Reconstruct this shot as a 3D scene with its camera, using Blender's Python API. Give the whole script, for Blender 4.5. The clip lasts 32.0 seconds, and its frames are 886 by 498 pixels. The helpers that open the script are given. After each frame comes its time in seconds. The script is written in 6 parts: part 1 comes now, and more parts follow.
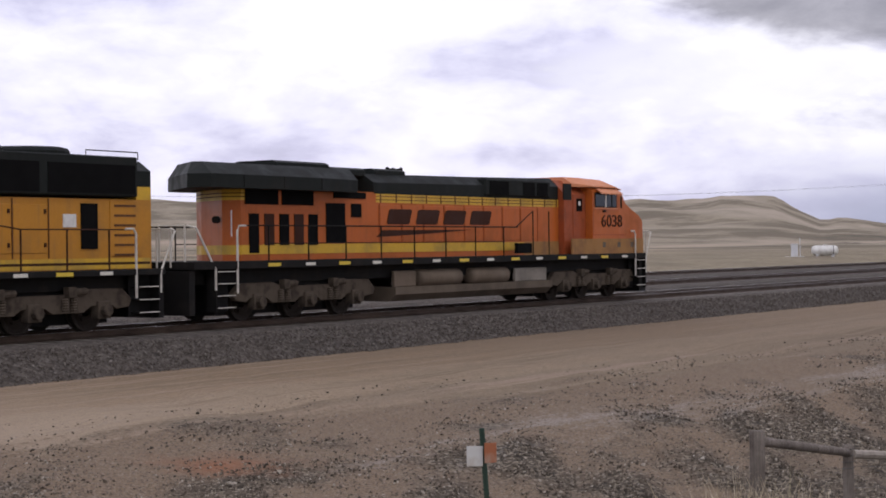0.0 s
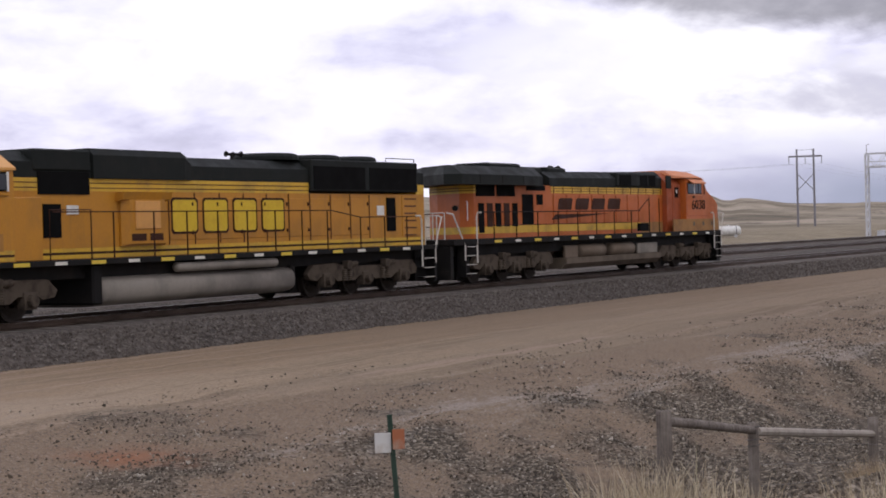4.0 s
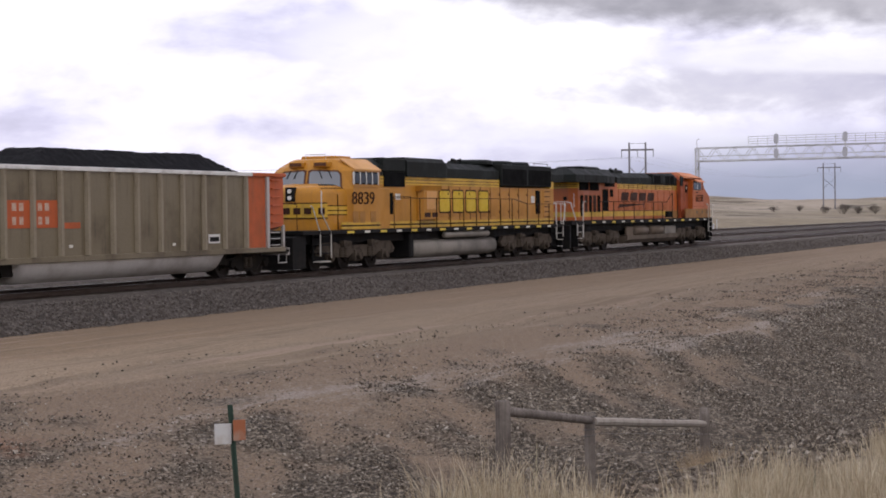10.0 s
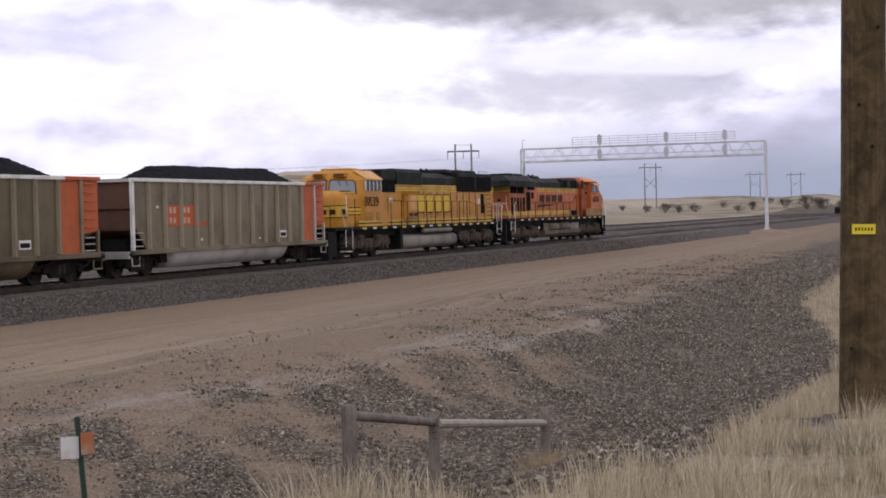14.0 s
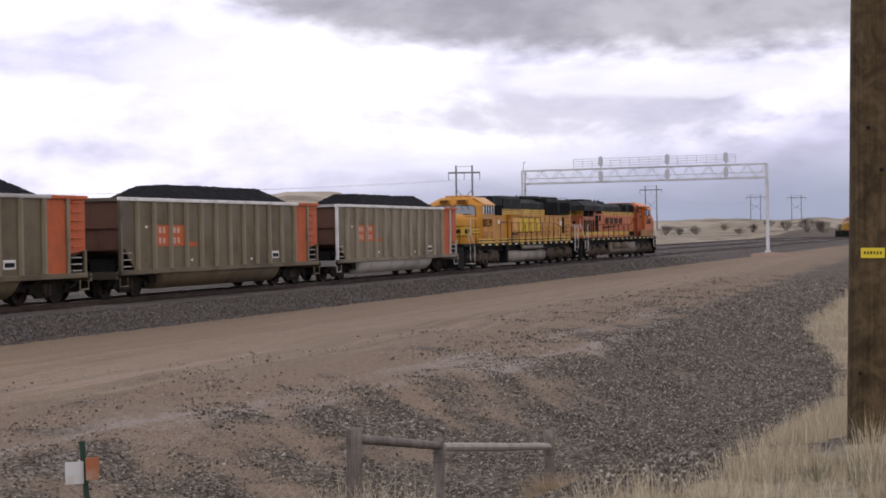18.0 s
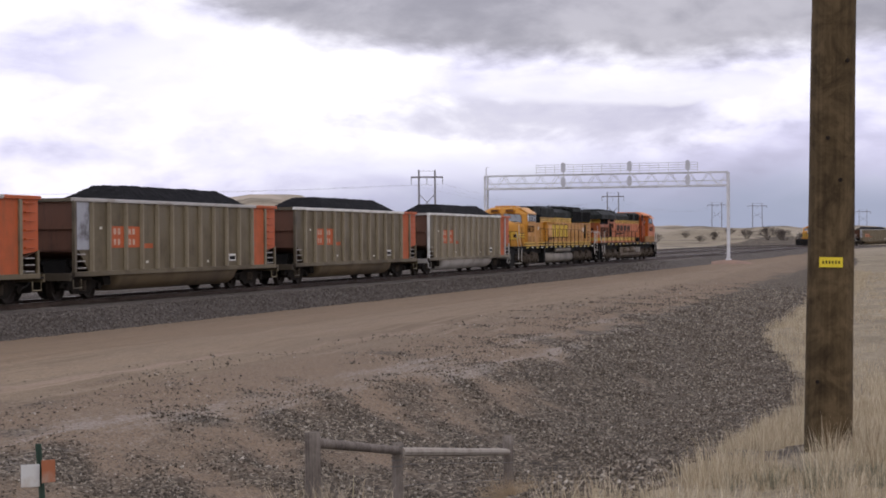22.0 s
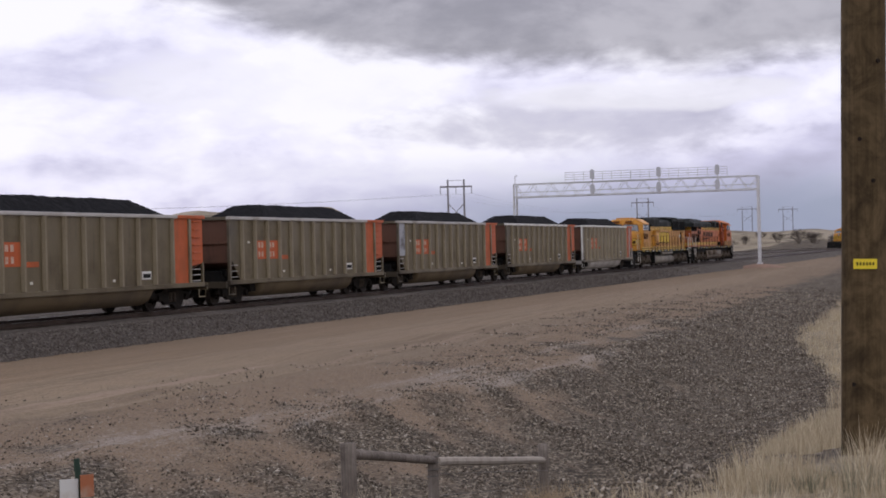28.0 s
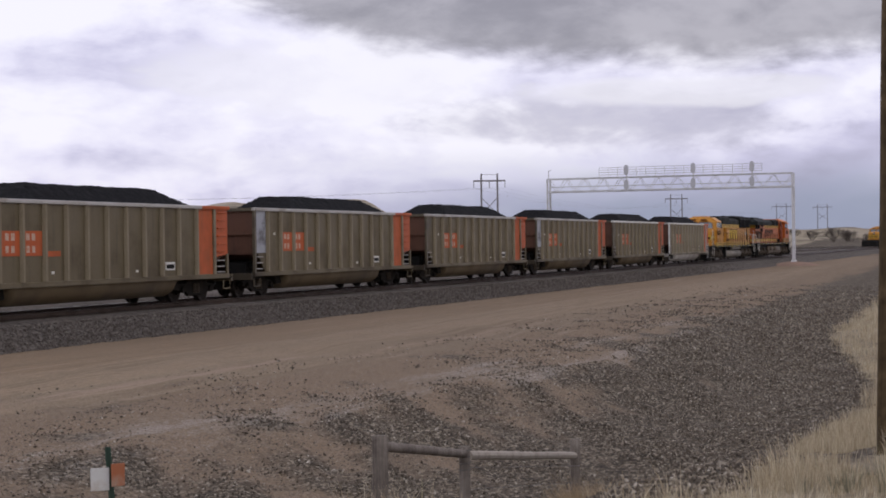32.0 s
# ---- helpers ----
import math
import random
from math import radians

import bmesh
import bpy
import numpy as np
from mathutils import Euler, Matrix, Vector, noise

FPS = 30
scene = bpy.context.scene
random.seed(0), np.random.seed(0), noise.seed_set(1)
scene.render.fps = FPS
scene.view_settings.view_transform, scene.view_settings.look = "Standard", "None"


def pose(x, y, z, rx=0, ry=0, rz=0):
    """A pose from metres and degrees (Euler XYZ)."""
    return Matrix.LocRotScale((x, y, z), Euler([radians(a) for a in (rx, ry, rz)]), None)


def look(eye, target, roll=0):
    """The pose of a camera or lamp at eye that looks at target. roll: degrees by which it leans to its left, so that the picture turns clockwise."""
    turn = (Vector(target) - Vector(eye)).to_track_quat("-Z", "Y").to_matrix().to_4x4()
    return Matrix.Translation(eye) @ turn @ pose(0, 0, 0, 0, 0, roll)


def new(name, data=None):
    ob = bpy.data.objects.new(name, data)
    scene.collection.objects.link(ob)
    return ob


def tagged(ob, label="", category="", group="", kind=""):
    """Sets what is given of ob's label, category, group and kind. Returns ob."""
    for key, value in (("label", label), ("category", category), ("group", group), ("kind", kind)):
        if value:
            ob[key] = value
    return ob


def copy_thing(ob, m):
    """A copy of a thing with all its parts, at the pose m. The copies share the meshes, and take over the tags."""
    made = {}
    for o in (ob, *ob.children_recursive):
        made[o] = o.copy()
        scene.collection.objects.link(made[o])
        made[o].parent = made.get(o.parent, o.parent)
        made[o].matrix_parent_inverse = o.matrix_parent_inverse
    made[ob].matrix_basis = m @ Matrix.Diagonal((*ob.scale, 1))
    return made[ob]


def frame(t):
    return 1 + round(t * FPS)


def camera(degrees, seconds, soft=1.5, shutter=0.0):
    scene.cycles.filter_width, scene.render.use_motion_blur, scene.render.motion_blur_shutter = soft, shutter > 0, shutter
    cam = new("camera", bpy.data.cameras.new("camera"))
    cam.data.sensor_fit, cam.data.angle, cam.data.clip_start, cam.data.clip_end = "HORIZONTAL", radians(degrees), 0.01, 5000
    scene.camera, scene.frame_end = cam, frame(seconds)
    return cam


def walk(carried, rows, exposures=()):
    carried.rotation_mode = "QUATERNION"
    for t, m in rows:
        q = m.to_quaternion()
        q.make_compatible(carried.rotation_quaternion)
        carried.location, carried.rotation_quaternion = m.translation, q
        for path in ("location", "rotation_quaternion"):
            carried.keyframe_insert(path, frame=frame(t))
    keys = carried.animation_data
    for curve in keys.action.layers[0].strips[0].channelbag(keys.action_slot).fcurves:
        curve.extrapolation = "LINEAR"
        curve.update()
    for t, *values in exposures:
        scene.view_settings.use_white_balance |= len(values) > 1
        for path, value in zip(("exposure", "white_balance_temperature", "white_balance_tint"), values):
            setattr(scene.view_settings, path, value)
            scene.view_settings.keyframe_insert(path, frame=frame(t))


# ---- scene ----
# path begin
cam = camera(29.80, 32.0, soft=1.8)
walk(cam, [
    (0.0, look((-0.264, -0.088, 1.889), (41.353, 27.625, 1.793), -0.608)),
    (0.5, look((-0.277, -0.097, 1.891), (41.458, 27.438, 1.695), -0.428)),
    (1.0, look((-0.288, -0.109, 1.892), (41.857, 26.795, 1.766), -0.552)),
    (1.5, look((-0.245, -0.077, 1.886), (42.178, 26.385, 1.676), -0.594)),
    (2.0, look((-0.283, -0.104, 1.893), (42.121, 26.391, 1.795), -0.613)),
    (2.5, look((-0.257, -0.086, 1.889), (42.260, 26.223, 1.630), -0.643)),
    (3.0, look((-0.263, -0.093, 1.890), (42.587, 25.672, 1.646), -0.952)),
    (3.5, look((-0.248, -0.085, 1.889), (42.723, 25.474, 1.441), -1.397)),
    (5.5, look((-0.247, -0.092, 1.893), (43.606, 23.915, 1.179), -0.945)),
    (6.0, look((-0.234, -0.088, 1.895), (44.089, 23.039, 1.151), -0.549)),
    (6.5, look((-0.219, -0.071, 1.892), (44.359, 22.563, 1.223), -0.498)),
    (7.0, look((-0.234, -0.077, 1.893), (44.319, 22.604, 1.078), -0.862)),
    (7.5, look((-0.213, -0.059, 1.891), (44.645, 22.012, 1.128), -0.728)),
    (8.0, look((-0.214, -0.056, 1.890), (44.788, 21.718, 1.026), -0.859)),
    (8.5, look((-0.181, -0.024, 1.887), (44.765, 21.848, 0.679), -0.425)),
    (9.0, look((-0.180, -0.020, 1.886), (44.788, 21.806, 0.627), -1.385)),
    (9.5, look((-0.168, -0.008, 1.887), (44.982, 21.448, 0.829), -0.673)),
    (10.0, look((-0.162, 0.001, 1.884), (45.213, 20.980, 0.873), -0.727)),
    (10.5, look((-0.122, 0.034, 1.879), (45.338, 20.827, 0.880), -1.666)),
    (11.0, look((-0.111, 0.047, 1.872), (45.298, 20.966, 1.267), -0.710)),
    (11.5, look((-0.082, 0.078, 1.876), (45.657, 20.256, 1.002), -1.901)),
    (12.0, look((-0.051, 0.121, 1.874), (46.276, 18.904, 0.860), -0.940)),
    (12.5, look((-0.021, 0.151, 1.872), (46.495, 18.456, 0.779), -0.922)),
    (13.0, look((-0.011, 0.169, 1.870), (46.785, 17.743, 0.743), -0.218)),
    (13.5, look((0.003, 0.186, 1.868), (47.054, 17.071, 0.785), -1.262)),
    (14.0, look((0.007, 0.191, 1.869), (47.311, 16.355, 0.835), -1.330)),
    (14.5, look((-0.008, 0.187, 1.874), (47.394, 16.081, 1.198), -1.120)),
    (16.5, look((0.098, 0.264, 1.869), (47.395, 16.465, 1.123), -1.903)),
    (17.0, look((0.112, 0.275, 1.870), (47.407, 16.487, 1.299), -1.518)),
    (17.5, look((0.103, 0.273, 1.873), (47.391, 16.511, 1.391), -1.199)),
    (18.0, look((0.100, 0.269, 1.871), (47.415, 16.430, 1.474), -1.023)),
    (18.5, look((0.097, 0.269, 1.872), (47.436, 16.361, 1.562), -1.003)),
    (19.0, look((0.099, 0.268, 1.871), (47.480, 16.232, 1.492), -0.820)),
    (19.5, look((0.102, 0.270, 1.871), (47.526, 16.108, 1.448), -0.911)),
    (20.0, look((0.098, 0.264, 1.872), (47.652, 15.709, 1.622), -1.122)),
    (20.5, look((0.103, 0.268, 1.875), (47.668, 15.680, 1.660), -0.967)),
    (21.0, look((0.099, 0.266, 1.874), (47.703, 15.557, 1.632), -0.995)),
    (21.5, look((0.108, 0.271, 1.875), (47.744, 15.456, 1.484), -0.778)),
    (22.0, look((0.089, 0.257, 1.876), (47.761, 15.334, 1.599), -0.402)),
    (22.5, look((0.110, 0.274, 1.876), (47.834, 15.183, 1.491), -0.405)),
    (23.0, look((0.106, 0.273, 1.874), (47.710, 15.565, 1.611), -0.865)),
    (23.5, look((0.112, 0.279, 1.873), (47.663, 15.731, 1.662), -1.281)),
    (24.0, look((0.100, 0.269, 1.875), (47.625, 15.805, 1.781), -1.363)),
    (24.5, look((0.099, 0.270, 1.875), (47.677, 15.643, 1.827), -1.202)),
    (25.0, look((0.095, 0.267, 1.875), (47.744, 15.419, 1.806), -1.177)),
    (25.5, look((0.113, 0.280, 1.873), (47.689, 15.659, 1.800), -1.471)),
    (27.5, look((0.123, 0.289, 1.869), (47.514, 16.230, 1.872), -1.522)),
    (28.0, look((0.101, 0.275, 1.871), (47.495, 16.206, 1.893), -1.447)),
    (28.5, look((0.119, 0.284, 1.869), (47.494, 16.272, 1.837), -1.465)),
    (29.0, look((0.121, 0.285, 1.868), (47.365, 16.654, 2.065), -1.054)),
    (29.5, look((0.134, 0.293, 1.869), (47.339, 16.777, 1.916), -1.029)),
    (30.0, look((0.129, 0.288, 1.867), (47.353, 16.717, 1.781), -0.743)),
    (30.5, look((0.147, 0.304, 1.866), (47.290, 16.962, 1.662), -0.668)),
    (31.0, look((0.153, 0.306, 1.868), (47.304, 16.940, 1.575), -0.762)),
    (31.5, look((0.142, 0.296, 1.869), (47.266, 17.005, 1.671), -1.010)),
    (32.0, look((0.154, 0.305, 1.863), (47.226, 17.164, 1.720), -0.782)),
], exposures=[(0, -0.12, 6380, 13), (8, -0.02, 6480, 13), (20, 0.0, 6450, 13), (32, -0.25, 6420, 13)])
# path end

# ---- world and light ----
TRACK_Y = 29.03     # centre line of the train track; rail tops lie at z = 0


def ramp(nt, stops, fac=None, mode="LINEAR"):
    n = nt.nodes.new("ShaderNodeValToRGB")
    n.color_ramp.interpolation = mode
    els = n.color_ramp.elements
    while len(els) < len(stops):
        els.new(0.5)
    for e, (p, c) in zip(els, stops):
        e.position = p
        e.color = (*c, 1) if len(c) == 3 else c
    if fac is not None:
        nt.links.new(fac, n.inputs[0])
    return n


def noise_tex(nt, vec, scale, detail=4.0, rough=0.55, dist=0.0):
    n = nt.nodes.new("ShaderNodeTexNoise")
    n.inputs["Scale"].default_value = scale
    n.inputs["Detail"].default_value = detail
    n.inputs["Roughness"].default_value = rough
    n.inputs["Distortion"].default_value = dist
    if vec is not None:
        nt.links.new(vec, n.inputs["Vector"])
    return n


def mathn(nt, op, a, b=None, clamp=False):
    n = nt.nodes.new("ShaderNodeMath")
    n.operation, n.use_clamp = op, clamp
    for i, v in enumerate((a, b)):
        if v is None:
            continue
        if isinstance(v, (int, float)):
            n.inputs[i].default_value = v
        else:
            nt.links.new(v, n.inputs[i])
    return n.outputs[0]


def maprange(nt, v, a, b, c=0.0, d=1.0, smooth=True):
    n = nt.nodes.new("ShaderNodeMapRange")
    n.interpolation_type = "SMOOTHSTEP" if smooth else "LINEAR"
    nt.links.new(v, n.inputs[0])
    for i, x in zip((1, 2, 3, 4), (a, b, c, d)):
        n.inputs[i].default_value = x
    return n.outputs[0]


def mixc(nt, fac, a, b, mode="MIX"):
    n = nt.nodes.new("ShaderNodeMix")
    n.data_type, n.blend_type = "RGBA", mode
    for sock, v in ((n.inputs[0], fac), (n.inputs[6], a), (n.inputs[7], b)):
        if isinstance(v, (int, float)):
            sock.default_value = v
        elif isinstance(v, tuple):
            sock.default_value = (*v, 1)
        else:
            nt.links.new(v, sock)
    return n.outputs[2]


def make_world():
    w = bpy.data.worlds.new("sky")
    scene.world = w
    w.use_nodes = True
    nt = w.node_tree
    nt.nodes.clear()
    out = nt.nodes.new("ShaderNodeOutputWorld")
    sky = nt.nodes.new("ShaderNodeTexSky")
    sky.sky_type = "NISHITA"
    sky.sun_disc = False
    sky.sun_elevation = radians(42)
    sky.sun_rotation = radians(20)
    tc = nt.nodes.new("ShaderNodeTexCoord")
    sep = nt.nodes.new("ShaderNodeSeparateXYZ")
    nt.links.new(tc.outputs["Generated"], sep.inputs[0])
    x, y, z = sep.outputs
    az = mathn(nt, "ARCTAN2", x, y)
    comb = nt.nodes.new("ShaderNodeCombineXYZ")
    nt.links.new(mathn(nt, "MULTIPLY", az, 5.0), comb.inputs[0])
    nt.links.new(mathn(nt, "MULTIPLY", z, 11.5), comb.inputs[1])
    comb.inputs[2].default_value = 3.7
    big = noise_tex(nt, comb.outputs[0], 0.9, 3, 0.5, 0.6)
    fine = noise_tex(nt, comb.outputs[0], 2.5, 7, 0.55, 0.35)
    wisp = noise_tex(nt, comb.outputs[0], 7.0, 5, 0.55, 0.2)
    puff = mathn(nt, "SUBTRACT", mathn(nt, "ADD", mathn(nt, "MULTIPLY", fine.outputs[0], 0.68), mathn(nt, "MULTIPLY", wisp.outputs[0], 0.32)), 0.5)
    soft = mathn(nt, "SUBTRACT", big.outputs[0], 0.5)
    ragged = mathn(nt, "ADD", mathn(nt, "MULTIPLY", puff, 1.6), mathn(nt, "MULTIPLY", soft, 0.9))

    def cloud_at(az0, z0, wa, wz, lo=0.0, hi=0.8):
        """How far a direction lies inside one ragged cloud, 0 to 1."""
        da = mathn(nt, "DIVIDE", mathn(nt, "SUBTRACT", az, radians(az0)), radians(wa))
        dz = mathn(nt, "DIVIDE", mathn(nt, "SUBTRACT", z, z0), wz)
        r2 = mathn(nt, "ADD", mathn(nt, "MULTIPLY", da, da), mathn(nt, "MULTIPLY", dz, dz))
        return maprange(nt, mathn(nt, "ADD", mathn(nt, "SUBTRACT", 1.0, r2), mathn(nt, "MULTIPLY", ragged, 2.6)), lo, hi)
    # broken white and lavender-grey cover, whiter to the north-east, greyer low down
    v = mathn(nt, "ADD", mathn(nt, "MULTIPLY", soft, 0.8), mathn(nt, "MULTIPLY", puff, 0.75))
    v = mathn(nt, "ADD", v, maprange(nt, az, radians(50), radians(72), -0.12, -0.03))
    v = mathn(nt, "ADD", v, mathn(nt, "MULTIPLY", maprange(nt, z, 0.085, 0.03, 0.0, 0.06), maprange(nt, az, radians(60), radians(70))))
    cloud = ramp(nt, [(0.36, (1.04, 1.03, 1.12)), (0.47, (0.89, 0.875, 1.04)), (0.58, (0.67, 0.655, 0.85)), (0.74, (0.47, 0.46, 0.61))], mathn(nt, "ADD", v, 0.5))
    # grey underbelly of the middle cover, and the white gap over it
    c0 = mixc(nt, mathn(nt, "MULTIPLY", cloud_at(75.5, 0.07, 8.0, 0.021, -0.2, 0.9), 0.54), cloud.outputs[0], (0.47, 0.46, 0.55))
    c0 = mixc(nt, mathn(nt, "MULTIPLY", cloud_at(68.0, 0.05, 9.0, 0.011, -0.2, 0.9), 0.18), c0, (0.62, 0.62, 0.75))
    c0 = mixc(nt, mathn(nt, "MULTIPLY", cloud_at(79.0, 0.089, 6.0, 0.010, -0.1, 0.8), 0.7), c0, (0.95, 0.94, 1.0))
    c0 = mixc(nt, mathn(nt, "MULTIPLY", cloud_at(66.5, 0.1, 6.0, 0.026), 0.6), c0, (1.0, 0.99, 1.06))
    # a thick grey bank to the east, whose lower edge sinks towards the south-east and lifts again
    edge = ramp(nt, [(0.0, (0.19,) * 3), (0.27, (0.137,) * 3), (0.38, (0.114,) * 3), (0.49, (0.109,) * 3), (0.60, (0.108,) * 3), (0.71, (0.100,) * 3), (0.85, (0.108,) * 3), (1.0, (0.115,) * 3)], maprange(nt, az, radians(55), radians(90), 0, 1, False))
    over = mathn(nt, "SUBTRACT", mathn(nt, "ADD", z, mathn(nt, "ADD", mathn(nt, "MULTIPLY", puff, 0.05), mathn(nt, "MULTIPLY", soft, 0.022))), edge.outputs[0])
    bank = mathn(nt, "MULTIPLY", maprange(nt, over, -0.007, 0.013), maprange(nt, az, radians(55), radians(64)))
    bankc = mixc(nt, maprange(nt, mathn(nt, "ADD", mathn(nt, "MULTIPLY", puff, 1.5), mathn(nt, "MULTIPLY", soft, 0.9)), -0.22, 0.22), (0.5, 0.485, 0.535), (0.315, 0.306, 0.345))
    c0 = mixc(nt, mathn(nt, "MULTIPLY", bank, maprange(nt, z, 0.5, 0.25, 0.3, 0.94)), c0, bankc)
    # blue-grey rain haze low over the horizon, to the east
    low = maprange(nt, mathn(nt, "ADD", z, mathn(nt, "MULTIPLY", puff, 0.05)), 0.058, 0.014)
    lowe = mathn(nt, "MULTIPLY", low, maprange(nt, az, radians(62), radians(77), 0.04, 1.0))
    c1 = mixc(nt, mathn(nt, "MULTIPLY", lowe, 0.93), c0, HAZE)
    lp = nt.nodes.new("ShaderNodeBackground")
    nt.links.new(c1, lp.inputs[0])
    lp.inputs[1].default_value = SKY_CLOUD
    bs = nt.nodes.new("ShaderNodeBackground")
    nt.links.new(sky.outputs[0], bs.inputs[0])
    bs.inputs[1].default_value = 0.1
    mix = nt.nodes.new("ShaderNodeMixShader")
    mix.inputs[0].default_value = 0.93
    nt.links.new(bs.outputs[0], mix.inputs[1])
    nt.links.new(lp.outputs[0], mix.inputs[2])
    nt.links.new(mix.outputs[0], out.inputs[0])


HAZE = (0.31, 0.353, 0.48)
SKY_CLOUD = 1.1
make_world()
sun = new("sun", bpy.data.lights.new("sun", "SUN"))
sun.data.energy, sun.data.angle, sun.data.color = 0.5, radians(25), (1.0, 0.96, 0.9)
sun.matrix_world = look((0, 0, 60), (10, 40, 0))


# ---- building helpers ----
def bm_box(bm, x0, x1, y0, y1, z0, z1):
    vs = [bm.verts.new(p) for p in ((x0, y0, z0), (x1, y0, z0), (x1, y1, z0), (x0, y1, z0), (x0, y0, z1), (x1, y0, z1), (x1, y1, z1), (x0, y1, z1))]
    for f in ((0, 3, 2, 1), (4, 5, 6, 7), (0, 1, 5, 4), (1, 2, 6, 5), (2, 3, 7, 6), (3, 0, 4, 7)):
        bm.faces.new([vs[i] for i in f])
    return bm


def bm_prism(bm, poly, axis, lo, hi):
    """Extrudes a polygon along an axis: 'x' takes (y, z) points, 'y' takes (x, z), 'z' takes (x, y)."""
    def at(a, b, c):
        return {"x": (c, a, b), "y": (a, c, b), "z": (a, b, c)}[axis]
    p0 = [bm.verts.new(at(a, b, lo)) for a, b in poly]
    p1 = [bm.verts.new(at(a, b, hi)) for a, b in poly]
    n = len(poly)
    bm.faces.new(p0[::-1])
    bm.faces.new(p1)
    for i in range(n):
        bm.faces.new((p0[i], p0[(i + 1) % n], p1[(i + 1) % n], p1[i]))
    return bm


def bm_tube(bm, pts, r, seg=6, caps=True):
    """A round bar along a line of points."""
    pts = [Vector(p) for p in pts]
    rings = []
    for i, p in enumerate(pts):
        a = pts[max(i - 1, 0)]
        b = pts[min(i + 1, len(pts) - 1)]
        d = (b - a).normalized()
        u = d.cross(Vector((1, 0, 0)) if abs(d.z) > 0.8 else Vector((0, 0, 1))).normalized()
        v = u.cross(d)
        rr = r[i] if isinstance(r, (list, tuple)) else r
        rings.append([bm.verts.new(p + rr * (u * math.cos(2 * math.pi * k / seg) + v * math.sin(2 * math.pi * k / seg))) for k in range(seg)])
    for r0, r1 in zip(rings, rings[1:]):
        for k in range(seg):
            bm.faces.new((r0[k], r0[(k + 1) % seg], r1[(k + 1) % seg], r1[k]))
    if caps:
        bm.faces.new(rings[0][::-1])
        bm.faces.new(rings[-1])
    return bm


def finish(bm, name, mat, smooth=False, bevel=0.0):
    if bevel:
        bmesh.ops.bevel(bm, geom=list(bm.edges), offset=bevel, segments=1, affect="EDGES", profile=0.5, clamp_overlap=True)
    bmesh.ops.recalc_face_normals(bm, faces=bm.faces)
    me = bpy.data.meshes.new(name)
    bm.to_mesh(me)
    bm.free()
    if smooth:
        for p in me.polygons:
            p.use_smooth = True
    me.materials.append(mat)
    return me


def part(name, bm, mat, parent=None, label="", smooth=False, bevel=0.0):
    ob = new(name, finish(bm, name, mat, smooth, bevel))
    if parent is not None:
        ob.parent = parent
    return tagged(ob, label)


def part_at(name, mesh, parent, m, label=""):
    """One more piece on a shared mesh."""
    ob = new(name, mesh)
    ob.parent = parent
    ob.matrix_basis = m
    return tagged(ob, label)


def thing(name, m, label, category, group="", kind=""):
    e = new(name)
    e.empty_display_size = 0.3
    e.matrix_basis = m
    return tagged(e, label, category, group, kind)


def from_arrays(name, verts, faces, mat, smooth=False):
    me = bpy.data.meshes.new(name)
    me.from_pydata(verts, [], faces)
    me.update()
    me.materials.append(mat)
    if smooth:
        me.polygons.foreach_set("use_smooth", [True] * len(me.polygons))
    return me


# ---- materials ----
def principled(name):
    m = bpy.data.materials.new(name)
    m.use_nodes = True
    return m, m.node_tree, m.node_tree.nodes["Principled BSDF"]


def bump(nt, bsdf, height, strength, dist=0.02):
    b = nt.nodes.new("ShaderNodeBump")
    b.inputs["Strength"].default_value = strength
    b.inputs["Distance"].default_value = dist
    nt.links.new(height, b.inputs["Height"])
    nt.links.new(b.outputs[0], bsdf.inputs["Normal"])


def surface(name, col, rough=0.6, metal=0.0, dirt=None, amount=0.4, scale=1.5, fine=14.0, bumps=0.15, streak=0.0, vary=0.12, spec=None):
    """Painted or plain surface: base colour, broad dirt, fine grain, optional streaks running down."""
    m, nt, b = principled(name)
    tc = nt.nodes.new("ShaderNodeTexCoord")
    big = noise_tex(nt, tc.outputs["Object"], scale, 5, 0.62)
    small = noise_tex(nt, tc.outputs["Object"], fine, 4, 0.6)
    lo = tuple(c * (1 - vary) for c in col)
    hi = tuple(min(1, c * (1 + vary)) for c in col)
    c = mixc(nt, small.outputs[0], lo, hi)
    if dirt:
        f = maprange(nt, big.outputs[0], 0.45, 0.72, 0, amount)
        if streak:
            mp = nt.nodes.new("ShaderNodeMapping")
            mp.inputs["Scale"].default_value = (3.0, 3.0, 0.25)
            nt.links.new(tc.outputs["Object"], mp.inputs[0])
            s = noise_tex(nt, mp.outputs[0], 2.2, 5, 0.65)
            f = mathn(nt, "ADD", f, maprange(nt, s.outputs[0], 0.5, 0.75, 0, streak), True)
        c = mixc(nt, f, c, dirt)
    nt.links.new(c, b.inputs["Base Color"])
    b.inputs["Metallic"].default_value = metal
    b.inputs["Specular IOR Level"].default_value = spec if spec is not None else (0.12 if max(col) < 0.1 else 0.35)
    nt.links.new(maprange(nt, big.outputs[0], 0.3, 0.7, max(rough - 0.1, 0.05), min(rough + 0.15, 1)), b.inputs["Roughness"])
    if bumps:
        bump(nt, b, small.outputs[0], bumps, 0.01)
    return m


def attr_fac(nt, name):
    a = nt.nodes.new("ShaderNodeAttribute")
    a.attribute_name = name
    return a.outputs["Fac"]


